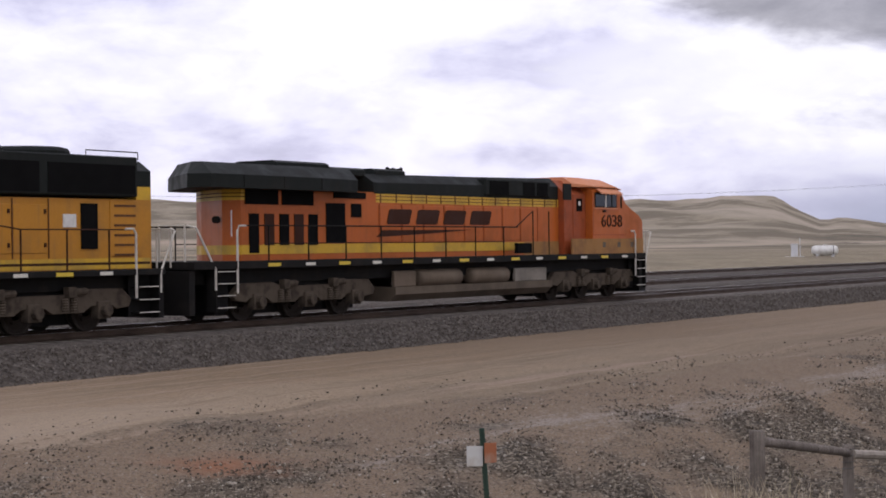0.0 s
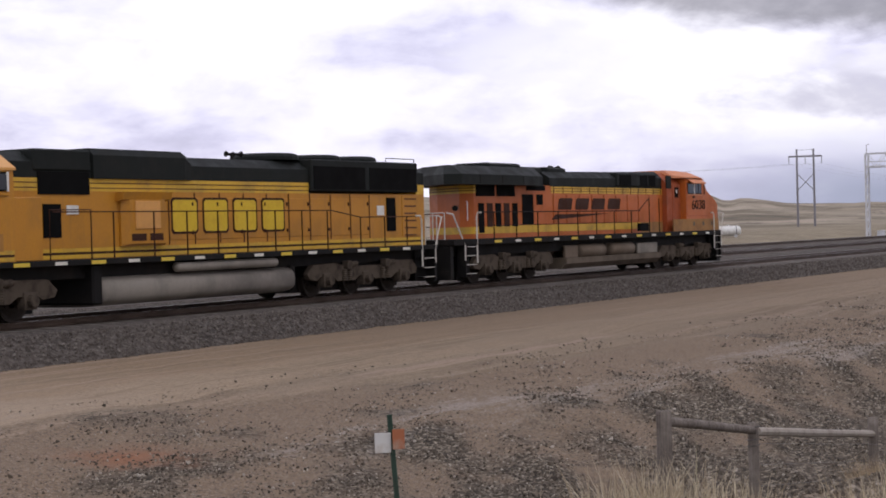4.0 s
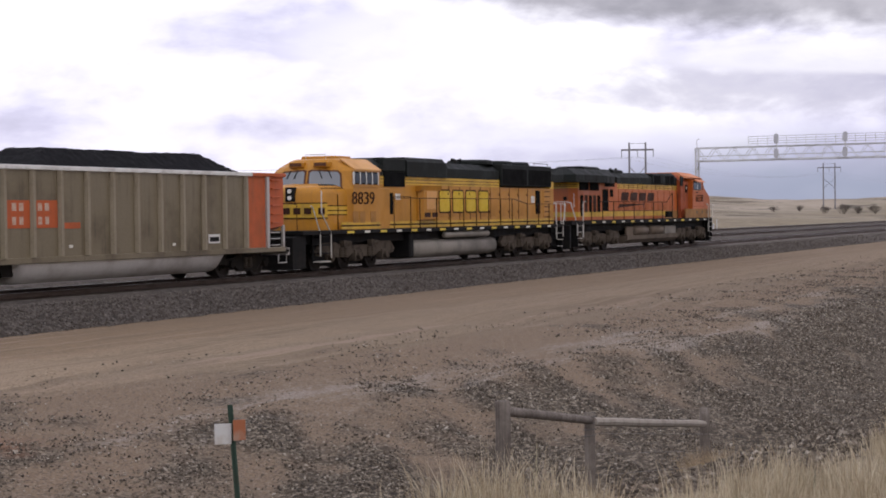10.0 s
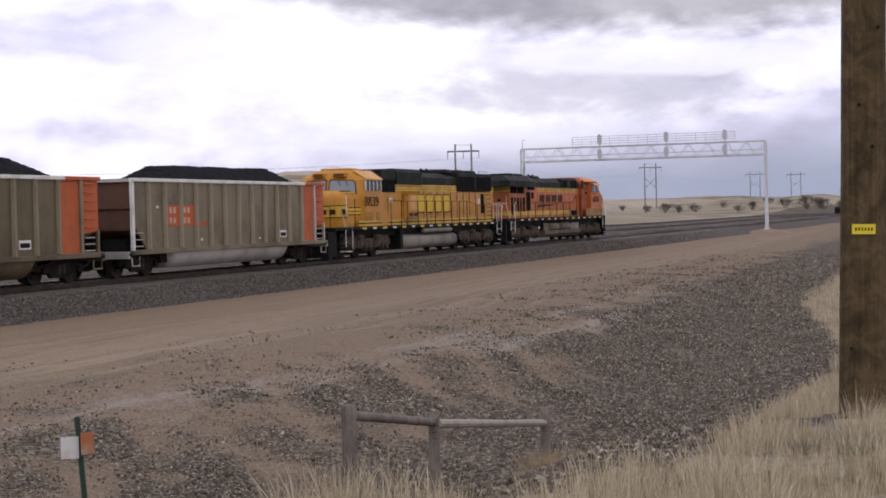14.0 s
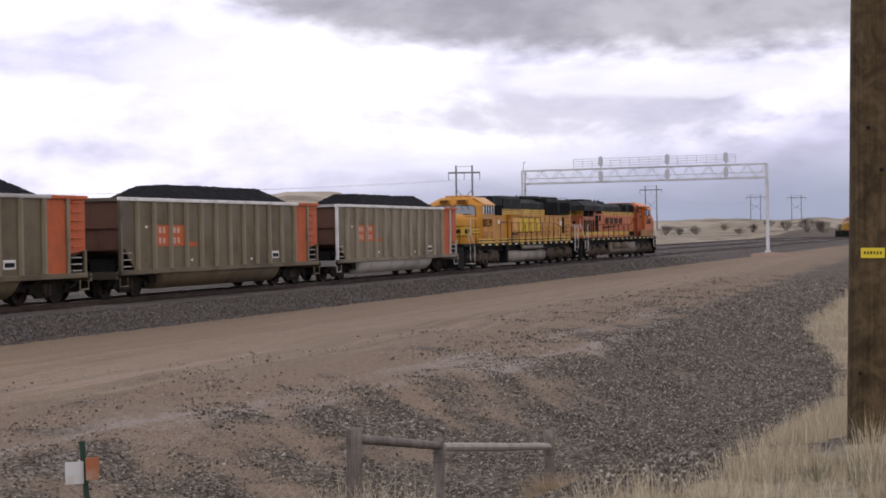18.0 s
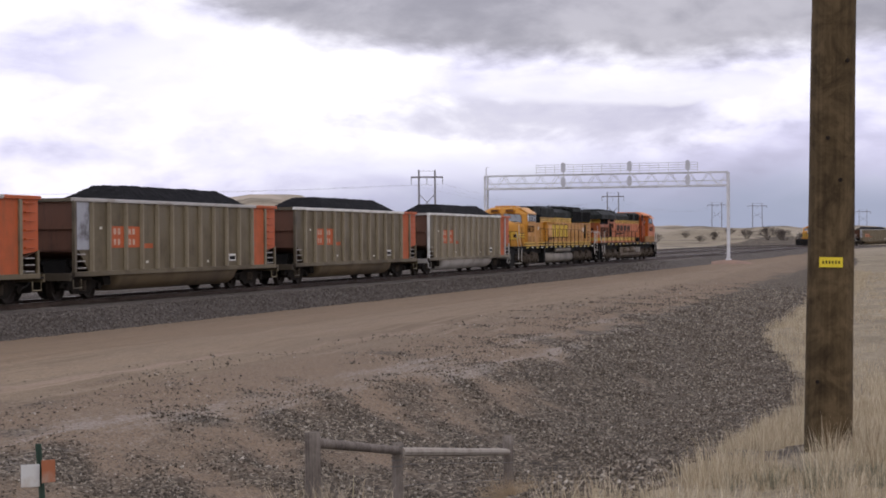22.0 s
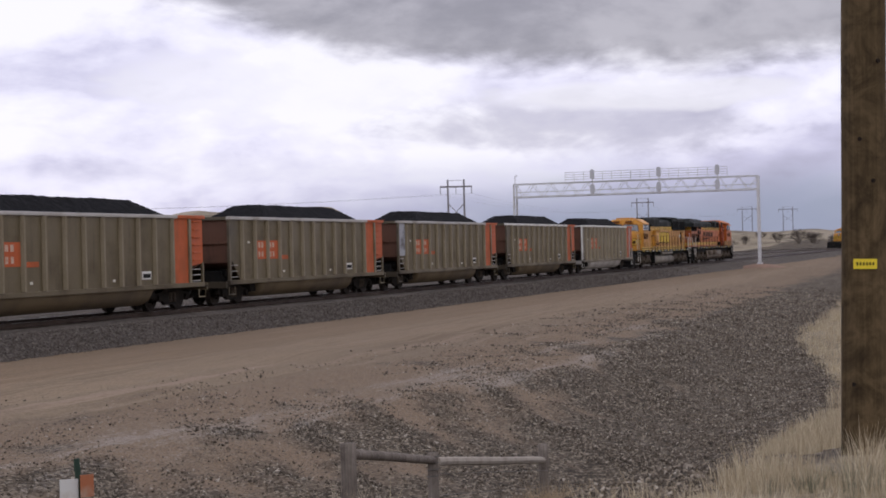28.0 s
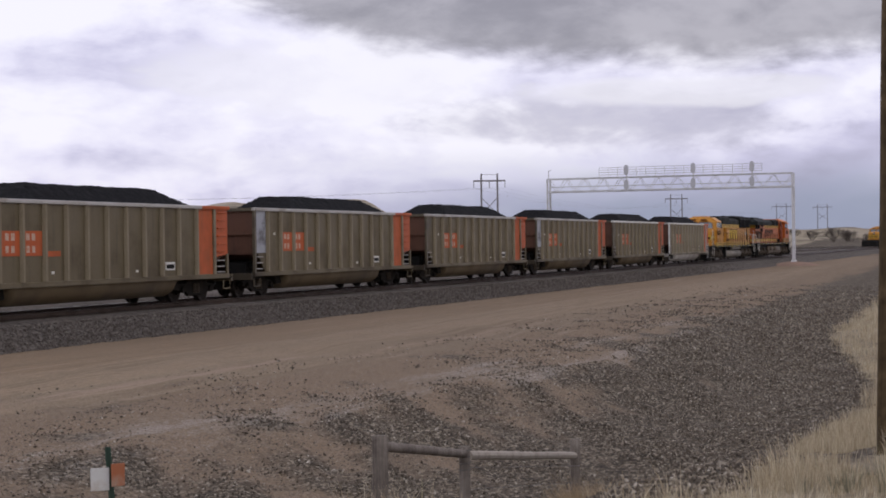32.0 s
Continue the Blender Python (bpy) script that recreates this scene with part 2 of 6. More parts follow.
def ground_material():
    m, nt, b = principled("ground_cover")
    tc = nt.nodes.new("ShaderNodeTexCoord")
    pos = tc.outputs["Object"]
    n_big = noise_tex(nt, pos, 0.12, 5, 0.6)
    n_mid = noise_tex(nt, pos, 0.9, 6, 0.65)
    n_fine = noise_tex(nt, pos, 9.0, 5, 0.7)
    vor = nt.nodes.new("ShaderNodeTexVoronoi")
    vor.inputs["Scale"].default_value = 19.0
    nt.links.new(pos, vor.inputs["Vector"])
    # dirt road with wheel bands along x
    mp = nt.nodes.new("ShaderNodeMapping")
    mp.inputs["Scale"].default_value = (0.012, 0.7, 1.0)
    nt.links.new(pos, mp.inputs[0])
    bands = noise_tex(nt, mp.outputs[0], 0.9, 4, 0.55, 0.15)
    # streaks of wash and gravel drawn out along the road
    mq = nt.nodes.new("ShaderNodeMapping")
    mq.inputs["Scale"].default_value = (0.10, 0.75, 1.0)
    mq.inputs["Rotation"].default_value = (0, 0, radians(3))
    nt.links.new(pos, mq.inputs[0])
    wash = noise_tex(nt, mq.outputs[0], 1.3, 6, 0.62, 0.3)
    # rills down the ditch slope: stone and soil stripes also paint in relief shading
    mr = nt.nodes.new("ShaderNodeMapping")
    mr.vector_type = "TEXTURE"
    mr.inputs["Rotation"].default_value = (0, 0, radians(-55))
    mr.inputs["Scale"].default_value = (1.0, 4.0, 1.0)
    nt.links.new(pos, mr.inputs[0])
    rill = noise_tex(nt, mr.outputs[0], 1.1, 6, 0.62, 0.4)
    speck = nt.nodes.new("ShaderNodeTexVoronoi")
    speck.inputs["Scale"].default_value = 42.0
    nt.links.new(pos, speck.inputs["Vector"])
    ss = nt.nodes.new("ShaderNodeSeparateColor")
    nt.links.new(speck.outputs["Color"], ss.inputs[0])
    sepp = nt.nodes.new("ShaderNodeSeparateXYZ")
    nt.links.new(pos, sepp.inputs[0])
    yy = mathn(nt, "ADD", sepp.outputs[1], mathn(nt, "MULTIPLY", mathn(nt, "SUBTRACT", bands.outputs[0], 0.5), 5.0))
    road = mixc(nt, maprange(nt, yy, 19.6, 21.6), ROAD_B, ROAD_A)
    road = mixc(nt, maprange(nt, yy, 17.6, 16.2, 0, 0.8), road, ROAD_D)
    road = mixc(nt, maprange(nt, n_mid.outputs[0], 0.4, 0.7, 0, 0.3), road, ROAD_D)
    road = mixc(nt, maprange(nt, n_fine.outputs[0], 0.42, 0.72, 0, 0.6), road, ROAD_C)
    road = mixc(nt, maprange(nt, ss.outputs[1], 0.76, 0.83, 0, 0.5, False), road, (0.35, 0.28, 0.21))
    road = mixc(nt, maprange(nt, ss.outputs[2], 0.72, 0.8, 0, 0.7, False), road, (0.10, 0.077, 0.055))
    lines = nt.nodes.new("ShaderNodeMapping")
    lines.inputs["Scale"].default_value = (0.035, 2.3, 1.0)
    nt.links.new(pos, lines.inputs[0])
    rut = noise_tex(nt, lines.outputs[0], 1.4, 5, 0.65, 0.1)
    road = mixc(nt, maprange(nt, rut.outputs[0], 0.53, 0.63, 0, 0.75), road, ROAD_C)
    road = mixc(nt, maprange(nt, rut.outputs[0], 0.45, 0.35, 0, 0.6), road, (0.33, 0.25, 0.19))
    road = mixc(nt, maprange(nt, sepp.outputs[0], 18, 46, 0, 0.42), road, (0.15, 0.113, 0.083))
    road = mixc(nt, maprange(nt, sepp.outputs[0], 28, 12, 0, 0.6), road, (0.37, 0.29, 0.215))
    # gravel: stones of several greys with brown soil between and in patches
    sv = nt.nodes.new("ShaderNodeSeparateColor")
    nt.links.new(vor.outputs["Color"], sv.inputs[0])
    stones = ramp(nt, [(0.0, (0.026, 0.021, 0.016)), (0.45, (0.062, 0.05, 0.037)), (0.8, (0.14, 0.115, 0.085)), (1.0, (0.28, 0.24, 0.185))], sv.outputs[0])
    soil = mixc(nt, n_fine.outputs[0], SOIL_A, SOIL_B)
    cover = maprange(nt, mathn(nt, "ADD", mathn(nt, "MULTIPLY", rill.outputs[0], 0.5), mathn(nt, "MULTIPLY", attr_fac(nt, "stony"), 0.8)), 0.36, 0.60)
    soil = mixc(nt, maprange(nt, ss.outputs[0], 0.62, 0.7, 0, 0.6, False), soil, (0.07, 0.055, 0.045))
    soil = mixc(nt, maprange(nt, ss.outputs[1], 0.82, 0.88, 0, 0.5, False), soil, (0.32, 0.27, 0.22))
    gravel = mixc(nt, cover, soil, stones.outputs[0])
    # dry prairie grass
    grass = mixc(nt, maprange(nt, n_mid.outputs[0], 0.35, 0.68), GRASS_A, GRASS_B)
    grass = mixc(nt, maprange(nt, n_big.outputs[0], 0.42, 0.66, 0, 0.6), grass, GRASS_C)
    grass = mixc(nt, maprange(nt, n_fine.outputs[0], 0.42, 0.62, 0, 0.6), grass, (0.135, 0.108, 0.07))
    # brush, bare scalds and paths on the far hills
    n_hill = noise_tex(nt, pos, 0.022, 6, 0.62, 0.4)
    far_w = maprange(nt, sepp.outputs[1], 60, 130)
    grass = mixc(nt, mathn(nt, "MULTIPLY", far_w, maprange(nt, n_hill.outputs[0], 0.50, 0.58, 0, 0.8)), grass, (0.12, 0.1, 0.07))
    grass = mixc(nt, mathn(nt, "MULTIPLY", far_w, maprange(nt, n_hill.outputs[0], 0.45, 0.37, 0, 0.8)), grass, (0.38, 0.285, 0.205))
    # eastern plain: pale sandy grass, with distance haze mixed into its colour
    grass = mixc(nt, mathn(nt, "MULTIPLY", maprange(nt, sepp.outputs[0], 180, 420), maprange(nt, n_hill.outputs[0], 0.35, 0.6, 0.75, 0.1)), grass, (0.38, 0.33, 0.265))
    n_brush = noise_tex(nt, pos, 0.06, 5, 0.7, 0.3)
    grass = mixc(nt, mathn(nt, "MULTIPLY", mathn(nt, "MULTIPLY", maprange(nt, sepp.outputs[0], 280, 340), maprange(nt, sepp.outputs[1], 190, 120)), maprange(nt, n_brush.outputs[0], 0.53, 0.62, 0, 0.85)), grass, (0.085, 0.075, 0.058))
    w_road = maprange(nt, mathn(nt, "ADD", attr_fac(nt, "road"), mathn(nt, "ADD", mathn(nt, "MULTIPLY", mathn(nt, "SUBTRACT", wash.outputs[0], 0.5), 1.7), mathn(nt, "MULTIPLY", mathn(nt, "SUBTRACT", n_fine.outputs[0], 0.5), 0.8))), 0.36, 0.64)
    w_grass = maprange(nt, mathn(nt, "ADD", attr_fac(nt, "grass"), mathn(nt, "MULTIPLY", mathn(nt, "SUBTRACT", n_mid.outputs[0], 0.5), 0.9)), 0.35, 0.65)
    c = mixc(nt, w_road, gravel, road)
    # pale washed-out stones along the lip of the slope
    lip = maprange(nt, mathn(nt, "ADD", attr_fac(nt, "lip"), mathn(nt, "ADD", mathn(nt, "MULTIPLY", mathn(nt, "SUBTRACT", wash.outputs[0], 0.5), 3.2), mathn(nt, "MULTIPLY", mathn(nt, "SUBTRACT", n_fine.outputs[0], 0.5), 1.8))), 0.45, 1.05, 0, 0.6)
    pale = mixc(nt, maprange(nt, ss.outputs[2], 0.3, 0.7), (0.36, 0.325, 0.285), (0.2, 0.175, 0.15))
    c = mixc(nt, lip, c, pale)
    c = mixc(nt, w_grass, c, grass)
    # a rust-red patch of spilled soil
    geo = nt.nodes.new("ShaderNodeVectorMath")
    geo.operation = "SUBTRACT"
    nt.links.new(pos, geo.inputs[0])
    geo.inputs[1].default_value = RED_SPOT
    sc = nt.nodes.new("ShaderNodeVectorMath")
    sc.operation = "MULTIPLY"
    nt.links.new(geo.outputs[0], sc.inputs[0])
    sc.inputs[1].default_value = (0.8, 0.7, 0.0)
    ln = nt.nodes.new("ShaderNodeVectorMath")
    ln.operation = "LENGTH"
    nt.links.new(sc.outputs[0], ln.inputs[0])
    red = maprange(nt, mathn(nt, "ADD", ln.outputs["Value"], mathn(nt, "MULTIPLY", n_mid.outputs[0], 1.6)), 1.8, 0.7, 0, 0.75)
    c = mixc(nt, red, c, (0.24, 0.1, 0.05))
    nt.links.new(c, b.inputs["Base Color"])
    b.inputs["Roughness"].default_value = 0.95
    b.inputs["Specular IOR Level"].default_value = 0.15
    hgt = mathn(nt, "ADD", mathn(nt, "MULTIPLY", n_fine.outputs[0], 0.6), mathn(nt, "MULTIPLY", vor.outputs["Distance"], -0.5))
    bump(nt, b, hgt, 0.55, 0.06)
    return m


ROAD_A, ROAD_B, ROAD_C, ROAD_D = (0.25, 0.176, 0.105), (0.305, 0.232, 0.152), (0.16, 0.118, 0.078), (0.2, 0.158, 0.11)
SOIL_A, SOIL_B = (0.145, 0.103, 0.067), (0.245, 0.18, 0.12)
GRASS_A, GRASS_B, GRASS_C = (0.235, 0.195, 0.132), (0.34, 0.29, 0.205), (0.165, 0.138, 0.1)
RED_SPOT = (16.5, 14.6, 0.0)
M_ground = ground_material()


# ---- ground: one sheet from the camera's bank to the hills ----
def lerp_table(v, pts):
    return float(np.interp(v, [p[0] for p in pts], [p[1] for p in pts]))


def sstep(a, b, v):
    t = min(max((v - a) / (b - a), 0.0), 1.0)
    return t * t * (3 - 2 * t)


TOE_Y = 25.2                       # foot of the ballast
EDGE = [(-60, 17.0), (0, 15.6), (14, 14.6), (21, 13.2), (28, 12.2), (40, 10.4), (64, 10.9), (110, 12.5), (200, 16), (330, 24), (900, 40)]
DITCH = [(-60, -1.2), (0, -1.2), (10, -1.35), (20, -1.75), (35, -2.05), (50, -1.9), (62, -1.5), (120, -1.15), (300, -0.7)]
BANK = [(-60, 0.35), (0, 0.38), (9, 0.3), (14, 0.12), (20, -0.55), (30, -1.35), (45, -1.75), (62, -1.4), (120, -1.05), (300, -0.6)]
TONGUE = [(-60, 4.6), (7, 3.9), (8, 3.3), (9.6, 2.7), (11.4, 2.15), (13, 1.7), (15, 1.35), (18, 1.05), (22, 1.25), (25, 2.9), (27, 4.0), (31, 4.0), (34.6, 3.6), (42, 4.2), (50, 5.4), (54, 6.3), (59.5, 7.3), (68, 7.3), (79, 7.6), (110, 9.0), (200, 12.5), (330, 24)]      # edge of the grass against the gravel
RIDGE = [(-180, 0.5), (20, 0.6), (37, 1.25), (43, 1.4), (47, 1.58), (50, 1.5), (55, 1.05), (60, 1.12), (63.1, 1.47), (64.3, 1.38), (65.25, 1.40), (65.8, 1.53), (66.3, 1.53), (67.05, 1.44), (67.7, 1.40), (68.2, 1.16), (68.5, 1.04), (69.2, 0.69), (69.8, 0.80), (70.5, 0.71), (71.2, 0.6), (75, 0.36), (79, 0.33), (84, 0.26), (95, 0.22), (180, 0.5)]


def near_z(x, y):
    ye = lerp_table(x, EDGE)
    zd = lerp_table(x, DITCH)
    zb = lerp_table(x, BANK)
    yd = 6.6 + 0.5 * math.sin(x * 0.21)
    if y >= TOE_Y:
        return -0.8
    if y >= ye:
        return -0.8 - 0.2 * sstep(TOE_Y - 6, ye, y)
    if y >= yd:
        t = (ye - y) / (ye - yd)
        return -1.0 + (zd + 1.0) * (0.75 * t + 0.25 * sstep(0, 1, t))
    yb = lerp_table(x, [(0, 3.4), (8, 3.3), (11, 2.5), (14, 1.7), (18, 1.0)])
    if y >= yb:
        return zd + (zb - zd) * sstep(yd, yb, y)
    return zb


def ground_z(x, y):
    d = math.hypot(x, y)
    az = math.degrees(math.atan2(x, y))
    z = near_z(x, y)
    # ruts of rain on the gravel slope, small unevenness
    z += 0.10 * (noise.noise(Vector((x * 0.35, y * 0.35, 3.1)))) * sstep(TOE_Y, TOE_Y - 8, y)
    ye = lerp_table(x, EDGE)
    if 5.0 < y < ye + 1 and x < 90:
        rill = noise.noise(Vector((x * 0.62 - y * 0.9, x * 0.1 + y * 0.08, 12.0))) + 0.5 * noise.noise(Vector((x * 1.5 - y * 2.1, x * 0.2 + y * 0.15, 15.0)))
        z += (0.05 + 0.1 * sstep(34, 18, x)) * rill * sstep(ye + 0.8, ye - 1.2, y) * sstep(80, 40, x)
    z += 0.035 * noise.noise(Vector((x * 1.7, y * 1.7, 8.0)))
    # open land beyond the tracks
    far = sstep(46, 64, y)
    if d > 40 and (far > 0 or d > 220):
        field = 0.15 + 0.004 * max(d - 100, 0) * (1 - sstep(72, 82, az)) + 0.8 * noise.noise(Vector((x * 0.008, y * 0.008, 1.0))) * sstep(150, 400, d) * (1 - 0.8 * sstep(70, 78, az))
        el = lerp_table(az, RIDGE)
        top = 1.87 + 700 * math.tan(radians(el))
        rise = sstep(330, 700, d)
        hill = field + (top - field) * rise
        if d > 700:
            hill = 1.87 + d * math.tan(radians(min(el * 700 / d, el) * 0.95))
            hill += (5 * noise.noise(Vector((x * 0.002, y * 0.002, 0.0)))) * sstep(900, 1500, d)
        if 420 < d < 900:
            hill += 3.4 * (abs(noise.noise(Vector((x * 0.016, y * 0.016, 5.0)))) - 0.3 + 0.4 * noise.noise(Vector((x * 0.05, y * 0.05, 2.0)))) * sstep(420, 520, d) * sstep(900, 690, d) * (0.3 + el / 1.5)
        if 330 < d < 1000 and az > 70:
            # pale spoil mounds along the eastern horizon
            mound = noise.noise(Vector((x * 0.011, y * 0.026, 7.0))) + 0.5 * noise.noise(Vector((x * 0.03, y * 0.06, 9.0)))
            hill += 2.6 * max(mound, 0) * sstep(70, 75, az) * sstep(330, 430, d) * sstep(1000, 800, d)
        w = max(far, sstep(220, 420, d))
        z = z * (1 - w) + hill * w
    return z


def fans(x, y):
    """Where stones gather between the bare runnels of soil on the slope."""
    return noise.noise(Vector((x * 0.62 - y * 0.9, x * 0.1 + y * 0.08, 12.0))) + 0.45 * noise.noise(Vector((x * 1.7, y * 1.1, 6.0)))


def make_ground():
    """A sheet in rings round the camera's bank, so that it is fine nearby and wide far away."""
    azs = list(np.arange(28, 96, 0.3)) + list(np.arange(96, 388, 4.0))
    ds = [0.6]
    while ds[-1] < 4500:
        ds.append(ds[-1] * 1.0195)
    na, nd = len(azs), len(ds)
    dirs = [(math.sin(radians(a)), math.cos(radians(a))) for a in azs]
    verts, road, grass, stony, lips = [(0.0, 0.0, ground_z(0, 0))], [0.0], [1.0], [0.2], [0.0]
    for d in ds:
        for sx, sy in dirs:
            x, y = d * sx, d * sy
            verts.append((x, y, ground_z(x, y)))
            ye = lerp_table(x, EDGE)
            r = sstep(ye + 0.8, ye + 7.4, y) * (1 - sstep(260, 420, x))
            if y > 25.5:
                r = 0.0
            tongue = lerp_table(x, TONGUE)
            g = 1 - sstep(tongue - 0.6, tongue + 0.5, y)
            g = max(g, sstep(50, 56, y), sstep(420, 520, d))
            road.append(r)
            grass.append(g)
            lips.append(0.75 * math.exp(-((y - ye - 0.5) / 1.5) ** 2) * sstep(10, 20, x) * sstep(95, 60, x))
            # darker stone cover below the lip also paints in slope shade
            stony.append(0.10 + (0.3 * fans(x, y) + 0.25 * noise.noise(Vector((x * 0.45, y * 0.6, 31.0)))) + 0.2 * sstep(ye + 0.2, ye - 0.8, y) * sstep(8, 16, x) + 0.5 * sstep(34, 56, x) * sstep(ye + 2, ye - 1, y) + 0.3 * sstep(10.6, 6.6, y) + (0.4 if y > 25.5 else 0))
    faces = [(0, 1 + (k + 1) % na, 1 + k) for k in range(na)]
    for j in range(nd - 1):
        for i in range(na):
            a, b = 1 + j * na + i, 1 + j * na + (i + 1) % na
            faces.append((a, b, b + na, a + na))
    me = from_arrays("ground", verts, faces, M_ground, True)
    for nm, vals in (("road", road), ("grass", grass), ("stony", stony), ("lip", lips)):
        me.attributes.new(nm, "FLOAT", "POINT").data.foreach_set("value", vals)
    ob = new("ground", me)
    return tagged(ob, "dry prairie ground with a brown dirt road and a gravel ditch", "ground", kind="structure")


make_ground()
# metres that the train has run by each second
TRAIN_S = [(0, -0.06), (2, 8.49), (4, 16.99), (6, 25.67), (8, 34.50), (10, 43.37), (12, 52.15), (14, 60.84), (16, 69.47), (18, 78.13), (20, 86.91), (22, 95.84), (24, 104.89), (26, 113.94), (28, 122.86), (30, 131.59), (32, 140.32)]

# ---- rolling stock materials ----
GRIME = (0.07, 0.058, 0.045)
M_orange = surface("orange_paint", (0.44, 0.105, 0.016), 0.42, spec=0.3, dirt=(0.21, 0.075, 0.024), amount=0.5, streak=0.35, scale=0.8)
M_pumpkin = surface("yellow_orange_paint", (0.455, 0.2, 0.018), 0.42, spec=0.3, dirt=(0.26, 0.135, 0.04), amount=0.5, streak=0.35, scale=0.8)
M_pale = surface("sun_faded_paint", (0.62, 0.31, 0.085), 0.42, spec=0.3, dirt=(0.36, 0.2, 0.08), amount=0.5, streak=0.3, scale=0.8)
M_yellow = surface("yellow_paint", (0.60, 0.36, 0.03), 0.42, spec=0.3, dirt=(0.25, 0.18, 0.06), amount=0.6, streak=0.3, scale=1.1)
M_green = surface("dark_green_paint", (0.012, 0.0145, 0.013), 0.6, dirt=(0.028, 0.028, 0.025), amount=0.6, streak=0.3)
M_black = surface("black_steel", (0.011, 0.0105, 0.01), 0.7, dirt=(0.035, 0.03, 0.025), amount=0.5)
M_under = surface("grimy_undercarriage", (0.02, 0.017, 0.014), 0.85, dirt=(0.05, 0.04, 0.031), amount=0.8, scale=2.5, bumps=0.3)
M_truck = surface("dusty_truck_steel", (0.085, 0.067, 0.05), 0.85, dirt=(0.022, 0.018, 0.015), amount=0.8, scale=2.2, bumps=0.3)
M_wheel = surface("wheel_steel", (0.045, 0.036, 0.03), 0.6, 0.4, dirt=(0.03, 0.025, 0.02), amount=0.6, scale=3)
M_tank = surface("dusty_tank_steel", (0.23, 0.205, 0.17), 0.6, dirt=(0.09, 0.08, 0.068), amount=0.6, scale=0.6, streak=0.2)
M_reservoir = surface("dusty_reservoir", (0.14, 0.105, 0.073), 0.7, dirt=(0.09, 0.07, 0.05), amount=0.7, scale=0.8)
M_brown = surface("dusty_brown_steel", (0.115, 0.088, 0.062), 0.75, dirt=(0.05, 0.04, 0.03), amount=0.7, scale=0.8)
M_white = surface("white_paint", (0.66, 0.65, 0.61), 0.5, dirt=(0.3, 0.27, 0.23), amount=0.5, scale=3)
M_grip = surface("pale_worn_rail", (0.55, 0.52, 0.46), 0.5, dirt=(0.25, 0.2, 0.16), amount=0.5, scale=4)
M_tape = surface("reflective_tape", (0.62, 0.6, 0.52), 0.4)
M_tapey = surface("yellow_tape", (0.62, 0.45, 0.05), 0.4)
M_faded = surface("faded_orange_roof", (0.6, 0.235, 0.11), 0.6, dirt=(0.4, 0.17, 0.09), amount=0.5)
# hood orange darkened to paint in the cab recess shade; also for seams
M_shade_seam = surface("shade_and_seam_orange", (0.3, 0.062, 0.016), 0.55, dirt=(0.14, 0.05, 0.025), amount=0.6, streak=0.4)
M_dusty = surface("dusty_yellow_stripe", (0.3, 0.15, 0.045), 0.7, dirt=(0.19, 0.1, 0.05), amount=0.8, scale=1.6, streak=0.4)
M_faintmark = surface("worn_pale_lettering", (0.5, 0.36, 0.27), 0.6, dirt=(0.4, 0.14, 0.06), amount=0.8, scale=7)
M_mark = surface("bright_yellow_mark", (0.62, 0.42, 0.02), 0.5, dirt=(0.5, 0.3, 0.03), amount=0.5, scale=3)
M_rust = surface("dark_brown_lettering", (0.045, 0.018, 0.011), 0.6)
M_grille = surface("dull_painted_grille", (0.34, 0.16, 0.035), 0.6, dirt=(0.2, 0.11, 0.04), amount=0.6, scale=3)
M_slot = surface("rusty_slot", (0.10, 0.038, 0.014), 0.7)
M_vent = surface("dark_grille", (0.006, 0.006, 0.006), 0.8, spec=0.05)
M_carbody = surface("weathered_car_side", (0.18, 0.147, 0.092), 0.42, 0.1, dirt=(0.075, 0.056, 0.034), amount=0.7, scale=0.5, streak=0.5, vary=0.16)
M_carrib = surface("worn_rib", (0.26, 0.218, 0.148), 0.42, 0.1, dirt=(0.10, 0.08, 0.052), amount=0.7, scale=0.7, streak=0.6, vary=0.16)
M_carbodyd = surface("grimy_car_side", (0.132, 0.105, 0.06), 0.45, 0.1, dirt=(0.07, 0.052, 0.03), amount=0.7, scale=0.5, streak=0.55, vary=0.16)
M_carribd = surface("grimy_rib", (0.215, 0.178, 0.113), 0.45, 0.1, dirt=(0.1, 0.078, 0.048), amount=0.7, scale=0.7, streak=0.6, vary=0.16)
M_carlight = surface("bare_aluminium", (0.47, 0.45, 0.42), 0.45, 0.5, dirt=(0.25, 0.21, 0.16), amount=0.6, scale=0.8, streak=0.3)
M_belly = surface("silver_hopper_belly", (0.62, 0.59, 0.54), 0.45, 0.2, dirt=(0.3, 0.26, 0.21), amount=0.6, scale=0.6)
M_bellyb = surface("brown_hopper_belly", (0.165, 0.122, 0.068), 0.6, 0.15, dirt=(0.1, 0.08, 0.058), amount=0.7, scale=0.5)
M_carorange = surface("faded_orange_panel", (0.44, 0.092, 0.025), 0.55, dirt=(0.22, 0.085, 0.04), amount=0.6, scale=0.7, streak=0.45)
M_carend = surface("sooty_car_end", (0.11, 0.05, 0.03), 0.7, dirt=(0.022, 0.018, 0.016), amount=0.9, scale=0.45, streak=0.5)
M_coal = surface("coal", (0.006, 0.006, 0.007), 0.9, dirt=(0.011, 0.011, 0.012), amount=0.7, scale=3, fine=22, bumps=0.7, vary=0.5)
M_coal.node_tree.nodes["Principled BSDF"].inputs["Specular IOR Level"].default_value = 0.12


